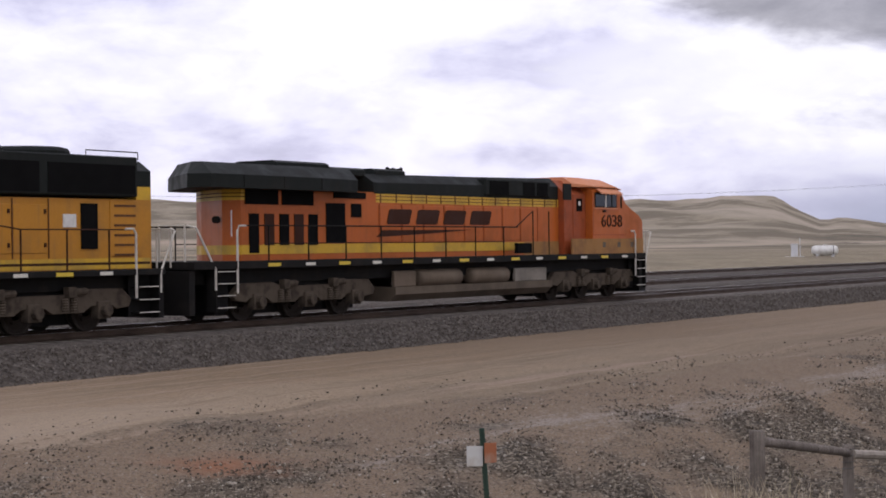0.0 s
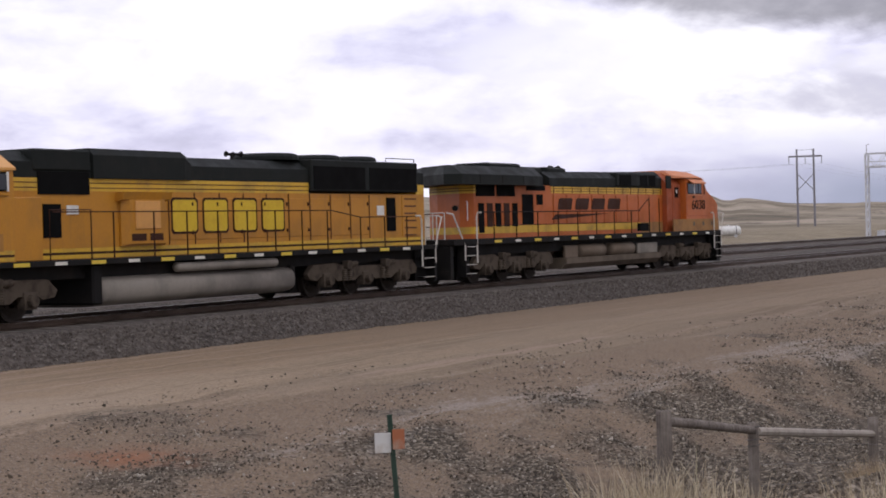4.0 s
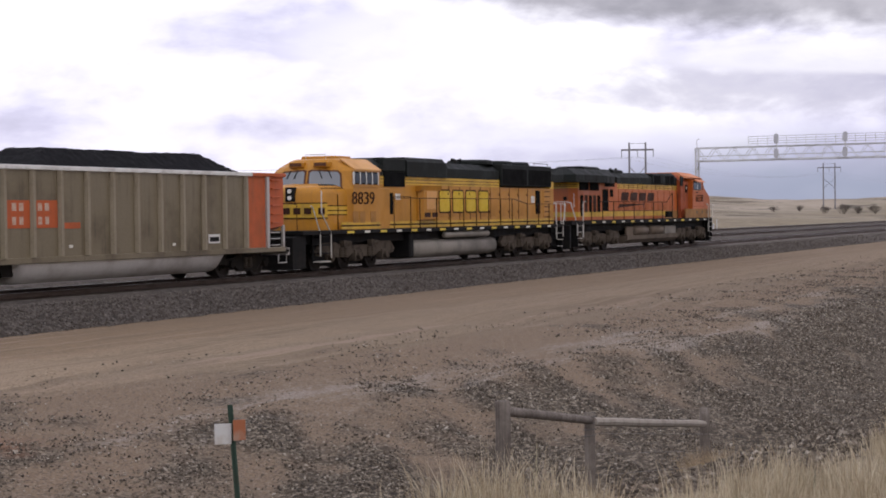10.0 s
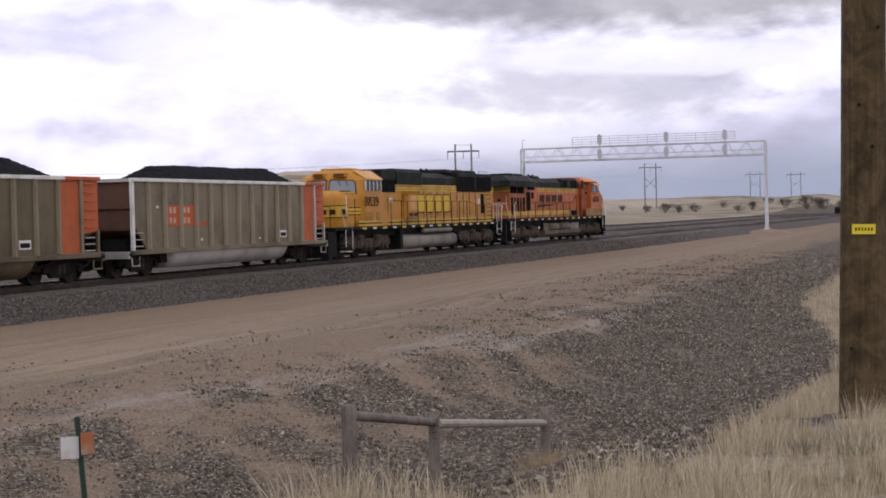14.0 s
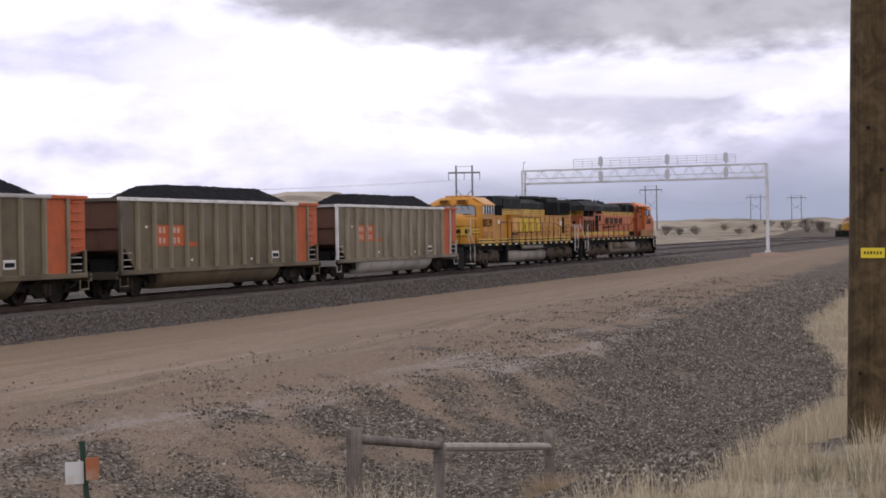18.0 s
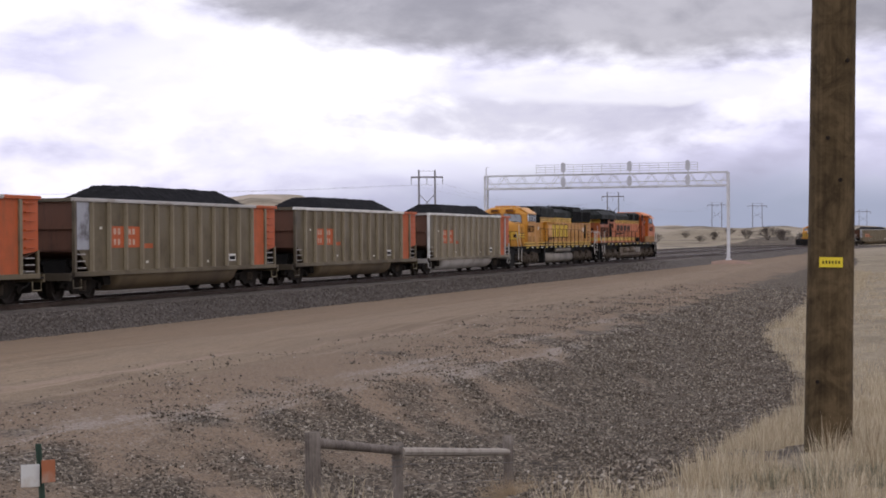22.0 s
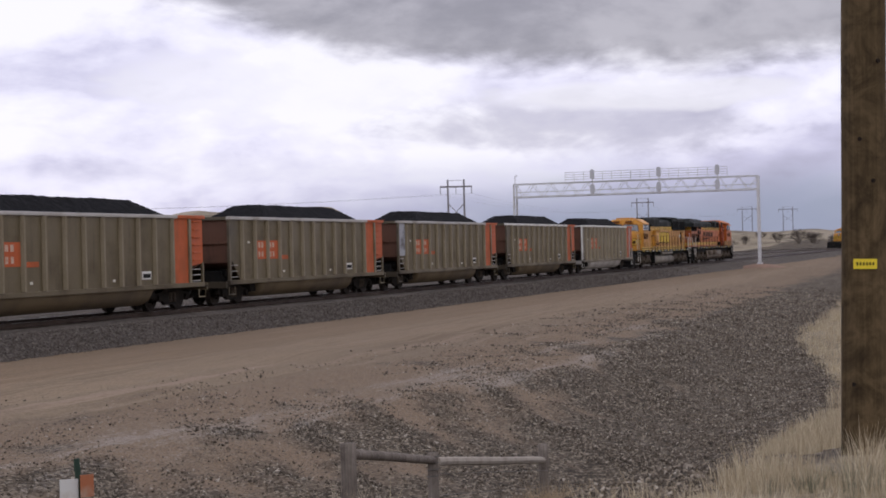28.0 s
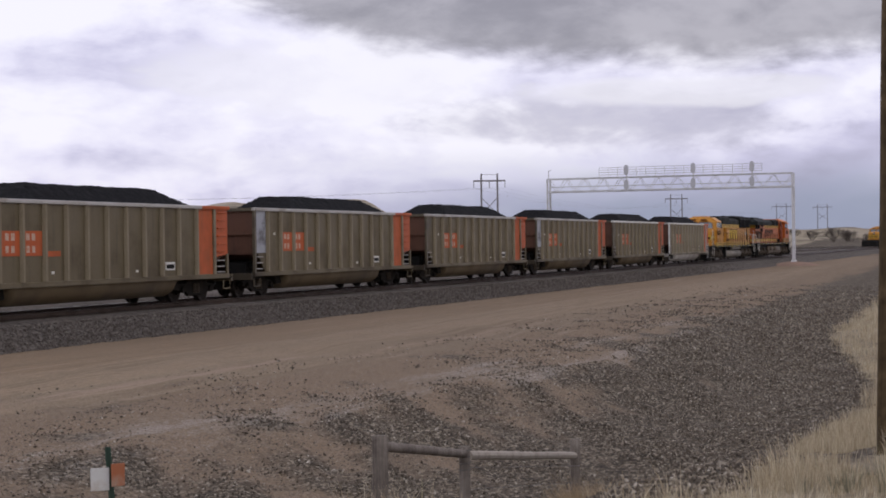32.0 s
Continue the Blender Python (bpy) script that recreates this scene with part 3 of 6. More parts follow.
def soot(mat, x0, x1):
    """Coal dust blown over one end of a car, in an uneven cloud."""
    nt = mat.node_tree
    b = nt.nodes["Principled BSDF"]
    old = b.inputs["Base Color"].links[0].from_socket
    tc = nt.nodes.new("ShaderNodeTexCoord")
    sep = nt.nodes.new("ShaderNodeSeparateXYZ")
    nt.links.new(tc.outputs["Object"], sep.inputs[0])
    n = noise_tex(nt, tc.outputs["Object"], 0.9, 5, 0.6, 0.4)
    w = mathn(nt, "ADD", sep.outputs[0], mathn(nt, "MULTIPLY", mathn(nt, "SUBTRACT", n.outputs[0], 0.5), 3.0))
    f = maprange(nt, w, x0, x1, 0, 0.75)
    nt.links.new(mixc(nt, f, old, (0.045, 0.036, 0.026)), b.inputs["Base Color"])


M_paleend = surface("pale_grey_sheet", (0.36, 0.37, 0.4), 0.5, 0.2, dirt=(0.06, 0.05, 0.045), amount=0.9, scale=1.3, streak=0.3)
soot(M_carbody, -6.7, -8.3)
soot(M_carrib, -6.7, -8.3)
soot(M_carbodyd, -6.5, -8.3)
soot(M_carribd, -6.5, -8.3)


def glass_material(name, tone, gloss):
    m, nt, b = principled(name)
    b.inputs["Base Color"].default_value = (*tone, 1)
    b.inputs["Roughness"].default_value = 0.07
    b.inputs["IOR"].default_value = 1.6
    b.inputs["Specular IOR Level"].default_value = gloss
    return m


M_glass = glass_material("cab_glass", (0.015, 0.016, 0.018), 0.35)
# paler base tone carries part of the sky seen in the windscreen
M_sky_screen = glass_material("sky_toned_glass", (0.13, 0.145, 0.16), 0.9)
M_lamp, _nt, _b = principled("head_lamp")
_b.inputs["Base Color"].default_value = (0.5, 0.48, 0.46, 1)
_b.inputs["Emission Color"].default_value = (1, 0.93, 0.8, 1)
_b.inputs["Emission Strength"].default_value = 0.12


def text_mesh(body, size, depth, shear=0.0):
    cu = bpy.data.curves.new("numerals", "FONT")
    cu.body, cu.size, cu.extrude, cu.shear = body, size, depth, shear
    cu.align_x, cu.align_y = "CENTER", "CENTER"
    ob = bpy.data.objects.new("numerals", cu)
    scene.collection.objects.link(ob)
    bpy.context.view_layer.update()
    me = bpy.data.meshes.new_from_object(ob.evaluated_get(bpy.context.evaluated_depsgraph_get()))
    bpy.data.objects.remove(ob)
    return me


def lettering(name, body, x, y, z, width, height, mat, parent, label):
    """Numerals standing on the side that faces -y."""
    me = text_mesh(body, 1.0, 0.01)
    xs = [v.co.x for v in me.vertices]
    ys = [v.co.y for v in me.vertices]
    sx, sy = width / (max(xs) - min(xs)), height / (max(ys) - min(ys))
    me.transform(Matrix.Translation((x, y, z)) @ Matrix.Rotation(radians(90), 4, "X") @ Matrix.Diagonal((sx, sy, 1, 1)))
    me.materials.append(mat)
    ob = new(name, me)
    ob.parent = parent
    return tagged(ob, label)


def wheelset_mesh(name, r, gauge, axle):
    """Two wheels with flange, hub and plate holes on an axle, centred on the axle."""
    bm = bmesh.new()
    bm_tube(bm, [(0, -axle, 0), (0, axle, 0)], 0.09, 8)
    for s in (-1, 1):
        prof = [(0.16, 0.13), (0.16, -0.03), (r * 0.72, -0.02), (r * 0.9, -0.07), (r, -0.07), (r, 0.06), (r + 0.03, 0.07), (r + 0.03, 0.1), (r * 0.86, 0.1), (r * 0.72, 0.06), (0.2, 0.1)]
        n = 20
        rings = []
        for a, w in prof:
            rings.append([bm.verts.new((a * math.cos(2 * math.pi * k / n), s * (gauge - w * 1.0 + 0.0), a * math.sin(2 * math.pi * k / n))) for k in range(n)])
        for r0, r1 in zip(rings, rings[1:] + rings[:1]):
            for k in range(n):
                bm.faces.new((r0[k], r0[(k + 1) % n], r1[(k + 1) % n], r1[k]))
        for k in range(3):
            a = 2 * math.pi * k / 3
            c = Vector((r * 0.5 * math.cos(a), s * (gauge + 0.05), r * 0.5 * math.sin(a)))
            bm_tube(bm, [c, c + Vector((0, s * 0.06, 0))], 0.05, 6)
    return finish(bm, name, M_wheel)


GAUGE = 0.80
ME_wheel_loco = wheelset_mesh("loco_wheelset", 0.5, GAUGE, 1.2)
ME_wheel_car = wheelset_mesh("car_wheelset", 0.44, GAUGE, 1.15)
WHEELS = []      # (wheelset, x, radius) of all that turn


def spring_mesh():
    pts, rad = [], []
    for k in range(6):
        pts += [(0, 0, k * 0.06), (0, 0, k * 0.06 + 0.03)]
        rad += [0.1, 0.075]
    return finish(bm_tube(bmesh.new(), pts, rad, 8), "spring", M_truck)


ME_spring = spring_mesh()


def box_mesh(name, sx, sy, sz, mat, bevel=0.0):
    return finish(bm_box(bmesh.new(), -sx / 2, sx / 2, -sy / 2, sy / 2, -sz / 2, sz / 2), name, mat, bevel=bevel)


ME_journal = finish(bm_tube(bm_box(bmesh.new(), -0.2, 0.2, -0.1, 0.16, -0.2, 0.2), [(0, -0.24, 0), (0, -0.08, 0)], 0.15, 10), "journal_box", M_truck, bevel=0.012)
ME_brake = finish(bm_tube(bm_box(bmesh.new(), -0.12, 0.12, -0.1, 0.1, -0.12, 0.12), [(0.1, -0.02, 0), (0.46, -0.02, 0.02)], 0.085, 8), "brake_cylinder", M_truck, bevel=0.01)


def loco_truck(parent, x):
    """Three-axle truck: cast side frames with journal boxes, springs and brake cylinders."""
    tr = part("truck", bm_box(bm_box(bmesh.new(), x - 2.95, x + 2.95, -0.66, 0.66, 0.16, 0.98), x - 2.7, x + 2.7, -1.15, 1.15, 0.62, 0.97), M_black, parent, "grimy black three-axle truck")
    for s in (-1, 1):
        bm = bmesh.new()
        poly = [(-3.05, 0.72), (-2.75, 0.98), (-1.5, 1.0), (-1.1, 0.86), (1.1, 0.86), (1.5, 1.0), (2.75, 0.98), (3.05, 0.72), (2.95, 0.55), (2.55, 0.5), (2.4, 0.62), (1.75, 0.62), (1.5, 0.45), (0.55, 0.45), (0.35, 0.6), (-0.35, 0.6), (-0.55, 0.45), (-1.5, 0.45), (-1.75, 0.62), (-2.4, 0.62), (-2.55, 0.5), (-2.95, 0.55)]
        bm_prism(bm, [(x + a, b) for a, b in poly], "y", s * 1.30 - 0.09, s * 1.30 + 0.09)
        part("side_frame", bm, M_truck, tr, bevel=0.015)
        for dx in (-2.1, 0.0, 2.1):
            part_at("journal_box", ME_journal, tr, pose(x + dx, s * 1.36, 0.5, 0, 0, 0 if s < 0 else 180))
        for dx in (-1.05, 1.05):
            for q in (-0.13, 0.13):
                part_at("spring", ME_spring, tr, pose(x + dx + q, s * 1.42, 0.47))
            part_at("brake_cylinder", ME_brake, tr, pose(x + dx, s * 1.44, 0.93, 0, 0, 0 if s < 0 else 180))
    for dx in (-2.1, 0.0, 2.1):
        w = part_at("wheelset", ME_wheel_loco, tr, pose(x + dx, 0, 0.5))
        WHEELS.append((w, x + dx, 0.5))
    return tr


def coupler(parent, x, sgn):
    bm = bm_box(bmesh.new(), min(x, x + sgn * 0.75), max(x, x + sgn * 0.75), -0.14, 0.14, 0.66, 0.9)
    bm_box(bm, min(x + sgn * 0.55, x + sgn * 0.85), max(x + sgn * 0.55, x + sgn * 0.85), -0.2, 0.2, 0.6, 0.96)
    part("coupler", bm, M_under, parent, bevel=0.02)
    for y in (-0.35, 0.35):
        bm = bmesh.new()
        bm_tube(bm, [(x, y, 0.75), (x + sgn * 0.3, y, 0.5), (x + sgn * 0.7, y, 0.42)], 0.035, 6)
        part("air_hose", bm, M_black, parent)


def steps_and_rails(parent, x, sgn, rail_top, deck, half=1.66):
    """Corner steps with their white bent handrails."""
    for s in (-1, 1):
        for k in range(4):
            z = 0.38 + k * 0.3
            bm = bm_box(bmesh.new(), x - 0.33, x + 0.33, min(s * half, s * (half - 0.28)), max(s * half, s * (half - 0.28)), z, z + 0.04)
            st = part("step", bm, M_black, parent)
            part("nosing", bm_box(bmesh.new(), x - 0.33, x + 0.33, min(s * half, s * (half + 0.012)), max(s * half, s * (half + 0.012)), z + 0.012, z + 0.034), M_grip, st, "pale worn step edge")
        bm = bm_box(bmesh.new(), x - 0.38, x + 0.38, min(s * (half - 0.3), s * (half - 0.34)), max(s * (half - 0.3), s * (half - 0.34)), 0.3, deck)
        bm_box(bm, x + sgn * 0.36 - 0.03, x + sgn * 0.36 + 0.03, min(s * half, s * (half - 0.3)), max(s * half, s * (half - 0.3)), 0.3, deck)
        part("step_well", bm, M_black, parent)
        bm = bm_tube(bmesh.new(), [(x - sgn * 0.42, s * half, 0.75), (x - sgn * 0.42, s * half, rail_top - 0.12), (x - sgn * 0.5, s * half, rail_top), (x - sgn * 0.75, s * half, rail_top)], 0.031, 6)
        part("handrail", bm, M_grip, parent, "white bent handrail")
        bm = bm_tube(bmesh.new(), [(x + sgn * 0.40, s * half, 0.85), (x + sgn * 0.40, s * half, 1.35), (x + sgn * 1.0, s * (half - 0.1), rail_top - 0.05), (x + sgn * 1.1, s * (half - 0.3), rail_top)], 0.031, 6)
        part("handrail", bm, M_grip, parent, "white bent handrail")
    for yy in (-1.3, -0.85, -0.45, 0.45, 0.85, 1.3):
        part("end_rail_post", bm_tube(bmesh.new(), [(x + sgn * 1.12, yy, deck), (x + sgn * 1.12, yy, rail_top)], 0.024, 6), M_grip, parent)
    for y0, y1 in ((-1.3, -0.45), (0.45, 1.3)):
        part("end_rail", bm_tube(bmesh.new(), [(x + sgn * 1.12, y0, rail_top), (x + sgn * 1.12, y1, rail_top)], 0.022, 6), M_grip, parent)


def stanchions(parent, xs, z0, z1, half, mat):
    me = finish(bm_tube(bmesh.new(), [(0, 0, 0), (0, 0, z1 - z0)], 0.022, 6), "stanchion", mat)
    for s in (-1, 1):
        for x in xs:
            part_at("stanchion", me, parent, pose(x, s * half, z0))


def sill_marks(parent, x0, x1, z, half, step):
    """Yellow and white reflective marks along the side sill."""
    my = box_mesh("reflector", 0.5, 0.012, 0.09, M_tapey)
    mw = box_mesh("reflector", 0.4, 0.012, 0.08, M_tape)
    n = int((x1 - x0) / step)
    for s in (-1, 1):
        for k in range(n):
            part_at("reflector", my if k % 2 == 0 else mw, parent, pose(x0 + (k + 0.5) * step, s * (half + 0.008), z))


def raised(name, x0, x1, z0, z1, y, mat, parent, thick=0.02, bevel=0.0, both=True, label=""):
    """A flat piece set on both sides of a body whose side lies at +-y."""
    for s in ((-1, 1) if both else (-1,)):
        a, b = s * (y - 0.015), s * (y + thick)
        part(name, bm_box(bmesh.new(), x0, x1, min(a, b), max(a, b), z0, z1), mat, parent, label, bevel=bevel)


def emblem(parent, x0, x1, z0, z1, y, face, rim, slant):
    """The painted mark on the hood: plain blocks with a darker rim."""
    w = (x1 - x0) / 4
    for k in range(4):
        for grow, t, mat, nm in ((0.06, 0.006, rim, "emblem_rim"), (0.0, 0.012, face, "emblem_block")):
            if mat is None:
                continue
            a, b = x0 + k * w + 0.16 - grow, x0 + (k + 1) * w - 0.16 + grow
            zz0, zz1 = z0 - grow, z1 + grow
            h = (zz1 - zz0)
            shape = [(0, 0.08), (0.07, 0), (0.93, 0), (1, 0.08), (1, 0.92), (0.93, 1), (0.07, 1), (0, 0.92)]
            poly = [(a + u * (b - a) + slant * (v - 0.5) * h, zz0 + v * h) for u, v in shape]
            part(nm, bm_prism(bmesh.new(), poly, "y", -y - t, -y + 0.01), mat, parent)


def loft(bm, sections):
    """Skins a row of equal-length cross sections [(x, [(y, z), ...]), ...] and closes the ends."""
    rings = [[bm.verts.new((x, y, z)) for y, z in sec] for x, sec in sections]
    n = len(rings[0])
    for r0, r1 in zip(rings, rings[1:]):
        for k in range(n):
            bm.faces.new((r0[k], r0[(k + 1) % n], r1[(k + 1) % n], r1[k]))
    bm.faces.new(rings[0][::-1])
    bm.faces.new(rings[-1])
    return bm


def gable(half, z0, z1, z2, top):
    """Cross section with sloped shoulders."""
    return [(-half, z0), (-half, z1), (-top, z2), (top, z2), (half, z1), (half, z0)]


def fan_mesh(r):
    bm = bmesh.new()
    n = 20
    prof = [(r, 0), (r, 0.1), (r * 0.95, 0.17), (r * 0.84, 0.2), (r * 0.8, 0.16), (r * 0.4, 0.16), (r * 0.35, 0.19)]
    rings = [[bm.verts.new((a * math.cos(2 * math.pi * k / n), a * math.sin(2 * math.pi * k / n), h)) for k in range(n)] for a, h in prof]
    for r0, r1 in zip(rings, rings[1:]):
        for k in range(n):
            bm.faces.new((r0[k], r0[(k + 1) % n], r1[(k + 1) % n], r1[k]))
    bm.faces.new(rings[-1])
    return finish(bm, "roof_fan", M_green)


def air_horn(parent, x, z):
    z -= 0.02
    bm = bm_tube(bmesh.new(), [(x, 0, z - 0.25), (x, 0, z + 0.05)], 0.05, 6)
    for dx, dy in ((0.28, -0.12), (0.24, 0.14), (-0.26, 0.0)):
        bm_tube(bm, [(x, dy, z + 0.06), (x + dx * 0.6, dy, z + 0.06), (x + dx, dy, z + 0.06)], [0.03, 0.04, 0.085], 8)
    part("air_horn", bm, M_black, parent, "black air horns")


# ---- the leading locomotive: orange, faces +x ----
def lead_locomotive():
    P = thing("locomotive", pose(42, TRACK_Y, 0), "orange diesel locomotive with dark green roof leading the train", "locomotive")
    half, hood, deck = 1.68, 1.12, 1.56
    part("underframe", bm_box(bm_box(bmesh.new(), -11.9, 12.3, -half, half, 1.36, deck), -11.7, 12.0, -1.25, 1.25, 0.98, 1.36), M_black, P, "black walkway and underframe", bevel=0.012)
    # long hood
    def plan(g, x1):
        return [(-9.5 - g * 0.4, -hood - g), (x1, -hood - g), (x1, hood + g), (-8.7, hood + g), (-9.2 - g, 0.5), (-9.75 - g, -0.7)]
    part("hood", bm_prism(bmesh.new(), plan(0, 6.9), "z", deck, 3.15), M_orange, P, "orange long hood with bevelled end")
    part("roof_band", bm_box(bmesh.new(), -3.6, 6.9, -hood - 0.004, hood + 0.004, 3.15, 3.4), M_yellow, P, "yellow band along the hood")
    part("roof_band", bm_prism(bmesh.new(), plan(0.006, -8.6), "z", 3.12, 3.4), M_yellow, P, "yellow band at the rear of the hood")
    for z in (3.2, 3.29):
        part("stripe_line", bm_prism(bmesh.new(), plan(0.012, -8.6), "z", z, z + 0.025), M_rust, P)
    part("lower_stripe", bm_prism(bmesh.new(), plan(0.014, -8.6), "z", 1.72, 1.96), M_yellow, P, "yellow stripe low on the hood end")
    part("marker_lamp", bm_tube(bmesh.new(), [(-9.78, -0.55, 2.62), (-9.9, -0.6, 2.62)], 0.1, 10), M_black, P)
    part("end_grab_iron", bm_tube(bmesh.new(), [(-9.66, -0.95, 2.2), (-9.74, -1.0, 2.2), (-9.74, -1.0, 2.85), (-9.66, -0.95, 2.85)], 0.018, 5), M_white, P)
    for z in (3.22, 3.32):
        raised("stripe_line", -3.6, 6.85, z, z + 0.022, hood + 0.004, M_slot, P, 0.008)
    for k in range(14):
        raised("band_bracket", -3.4 + k * 0.78, -3.36 + k * 0.78, 3.15, 3.4, hood + 0.004, M_slot, P, 0.014)
    part("hood_upper", bm_box(bmesh.new(), -8.62, -3.6, -hood, hood, 3.15, 3.44), M_orange, P)
    part("roof", loft(bmesh.new(), [(-3.7, gable(hood, 3.4, 3.72, 3.98, 0.72)), (1.9, gable(hood, 3.4, 3.78, 4.05, 0.75)), (6.9, gable(hood, 3.4, 3.85, 4.14, 0.8))]), M_green, P, "dark green hood roof")
    # the overhanging radiator cab
    wing = bmesh.new()
    low = [(-11.25, -1.68), (-6.8, -1.68), (-4.9, -1.45), (-4.9, 1.45), (-6.8, 1.68), (-9.2, 1.68), (-10.2, 0.6), (-11.55, -1.15)]
    top = [(-11.0, -1.15), (-6.8, -1.2), (-4.7, -1.0), (-4.7, 1.0), (-6.8, 1.2), (-9.3, 1.2), (-10.1, 0.5), (-11.1, -0.9)]
    rings = [[wing.verts.new((x, y, z)) for x, y in ring] for ring, z in ((low, 3.4), (low, 3.74), (top, 4.06))]
    for r0, r1 in zip(rings, rings[1:]):
        for k in range(8):
            wing.faces.new((r0[k], r0[(k + 1) % 8], r1[(k + 1) % 8], r1[k]))
    wing.faces.new(rings[0][::-1])
    wing.faces.new(rings[-1])
    part("radiator_wing", wing, M_green, P, "dark green overhanging radiator housing")
    for x in (-10.0, -8.4, -6.82):
        part("wing_seam", bm_box(bmesh.new(), x - 0.012, x + 0.012, -1.69, -1.66, 3.41, 3.74), M_black, P)
    for x0, x1, z in ((-7.6, -5.3, 4.24), (-5.15, -3.6, 4.14), (-3.1, -1.6, 4.16)):
        part("roof_hatch", loft(bmesh.new(), [(x0, gable(0.75, 4.0, z - 0.06, z, 0.6)), (x1, gable(0.75, 3.9, z - 0.06, z, 0.6))]), M_green, P)
    part("roof_box", bm_box(bmesh.new(), 2.2, 6.3, -hood - 0.06, hood + 0.06, 3.45, 4.02), M_green, P, bevel=0.05)
    for x0, x1 in ((2.45, 3.6), (4.5, 5.25), (5.4, 6.1)):
        raised("roof_grille", x0, x1, 3.5, 3.93, hood + 0.06, M_vent, P, 0.01)
    air_horn(P, -1.2, 4.16)
    # dark doors and grilles on the hood
    for x0, x1, z0, z1 in ((-9.35, -8.0, 3.02, 3.4), (-7.85, -6.5, 3.02, 3.4), (-5.6, -4.1, 3.24, 3.42)):
        raised("intake_grille", x0, x1, z0, z1, hood, M_vent, P, 0.02, both=False)
    for k in range(5):
        x0 = -9.2 + k * 0.62
        raised("radiator_door", x0, x0 + 0.4, 1.95 if k else 1.75, 2.78, hood, M_vent if k % 2 == 0 else M_rust, P, 0.02, both=False)
    raised("side_door", -5.95, -5.08, 2.0, 3.1, hood, M_vent, P, 0.02, label="dark open grille door")
    raised("small_window", -4.8, -4.32, 2.72, 3.1, hood, M_vent, P, 0.02)
    # access doors with seams
    door = box_mesh("hood_door", 1.02, 0.03, 1.05, M_orange, 0.01)
    for k in range(8):
        x = -3.0 + k * 1.12
        for s in (-1, 1):
            part_at("hood_door", door, P, pose(x + 0.1, s * hood, 2.56))
    raised("lower_stripe", -8.65, 4.6, 1.72, 1.98, hood, M_yellow, P, 0.012, label="yellow stripe low on the hood")
    for k in range(9):
        raised("door_seam", -3.47 + k * 1.12, -3.445 + k * 1.12, 2.0, 3.12, hood, M_shade_seam, P, 0.018)
    emblem(P, -3.2, 2.7, 2.53, 2.97, hood + 0.016, M_rust, None, 0.35)
    part("emblem_wedge", bm_prism(bmesh.new(), [(-3.6, 2.16), (-3.3, 2.36), (1.5, 2.38), (-1.0, 2.26)], "y", -hood - 0.028, -hood + 0.01), M_rust, P)
    # cab and nose
    def cs(w, z1, z2, top):
        return [(-w, deck), (-w, z1), (-w * 0.93, z1 + (z2 - z1) * 0.6), (-top, z2), (top, z2), (w * 0.93, z1 + (z2 - z1) * 0.6), (w, z1), (w, deck)]
    secs = [(8.4, cs(1.62, 3.72, 3.88, 1.35)), (10.35, cs(1.62, 3.72, 3.88, 1.35)), (10.62, cs(1.6, 3.66, 3.82, 1.3)), (10.92, cs(1.58, 3.34, 3.45, 1.3)), (11.3, cs(1.56, 3.18, 3.3, 1.25)), (12.05, cs(1.54, 2.9, 3.04, 1.15)), (12.4, cs(1.5, 2.72, 2.86, 1.05)), (12.5, cs(1.46, 2.3, 2.5, 1.0))]
    part("cab", loft(bmesh.new(), secs), M_orange, P, "orange cab and rounded nose")
    part("cab_roof", loft(bmesh.new(), [(7.5, gable(1.3, 3.86, 3.98, 4.2, 0.95)), (8.4, gable(1.64, 3.86, 3.9, 4.2, 1.0)), (10.1, gable(1.64, 3.86, 3.9, 4.16, 1.0)), (10.62, gable(1.58, 3.8, 3.82, 3.92, 0.95))]), M_faded, P, "sun-faded orange cab roof")
    part("cab_rear", loft(bmesh.new(), [(6.9, gable(1.35, deck, 3.6, 4.08, 0.9)), (8.42, gable(1.35, deck, 3.6, 4.08, 0.9))]), M_shade_seam, P, "orange cab rear with side door, recess shade in its colour")
    raised("hood_end_panel", 6.88, 7.4, 3.4, 3.95, 1.33, M_green, P, 0.03)
    raised("cab_door", 7.5, 8.32, 1.95, 3.6, 1.35, M_shade_seam, P, 0.02, bevel=0.008)
    raised("door_window", 7.72, 8.12, 3.02, 3.46, 1.37, M_vent, P, 0.012, bevel=0.004)
    # small white dot on the door window
    raised("door_mirror", 7.84, 7.98, 3.22, 3.36, 1.382, M_white, P, 0.01)
    raised("window_opening", 8.56, 10.2, 3.16, 3.68, 1.6, M_vent, P, 0.025)
    for x0, x1 in ((8.62, 9.3), (9.4, 9.76), (9.84, 10.14)):
        raised("cab_window", x0, x1, 3.2, 3.64, 1.61, M_glass, P, 0.03)
    raised("window_frame", 9.3, 9.4, 3.18, 3.66, 1.6, M_white, P, 0.045)
    raised("window_sill", 8.52, 10.24, 3.11, 3.16, 1.6, M_faded, P, 0.05)
    raised("front_quarter_window", 10.4, 10.62, 3.16, 3.58, 1.585, M_vent, P, 0.025)
    raised("arm_rest", 9.15, 9.35, 3.0, 3.08, 1.6, M_black, P, 0.06)
    raised("panel_seam", 8.45, 10.9, 2.2, 2.225, 1.61, M_shade_seam, P, 0.016)
    raised("door_seam", 8.44, 8.47, 2.2, 3.7, 1.61, M_shade_seam, P, 0.016)
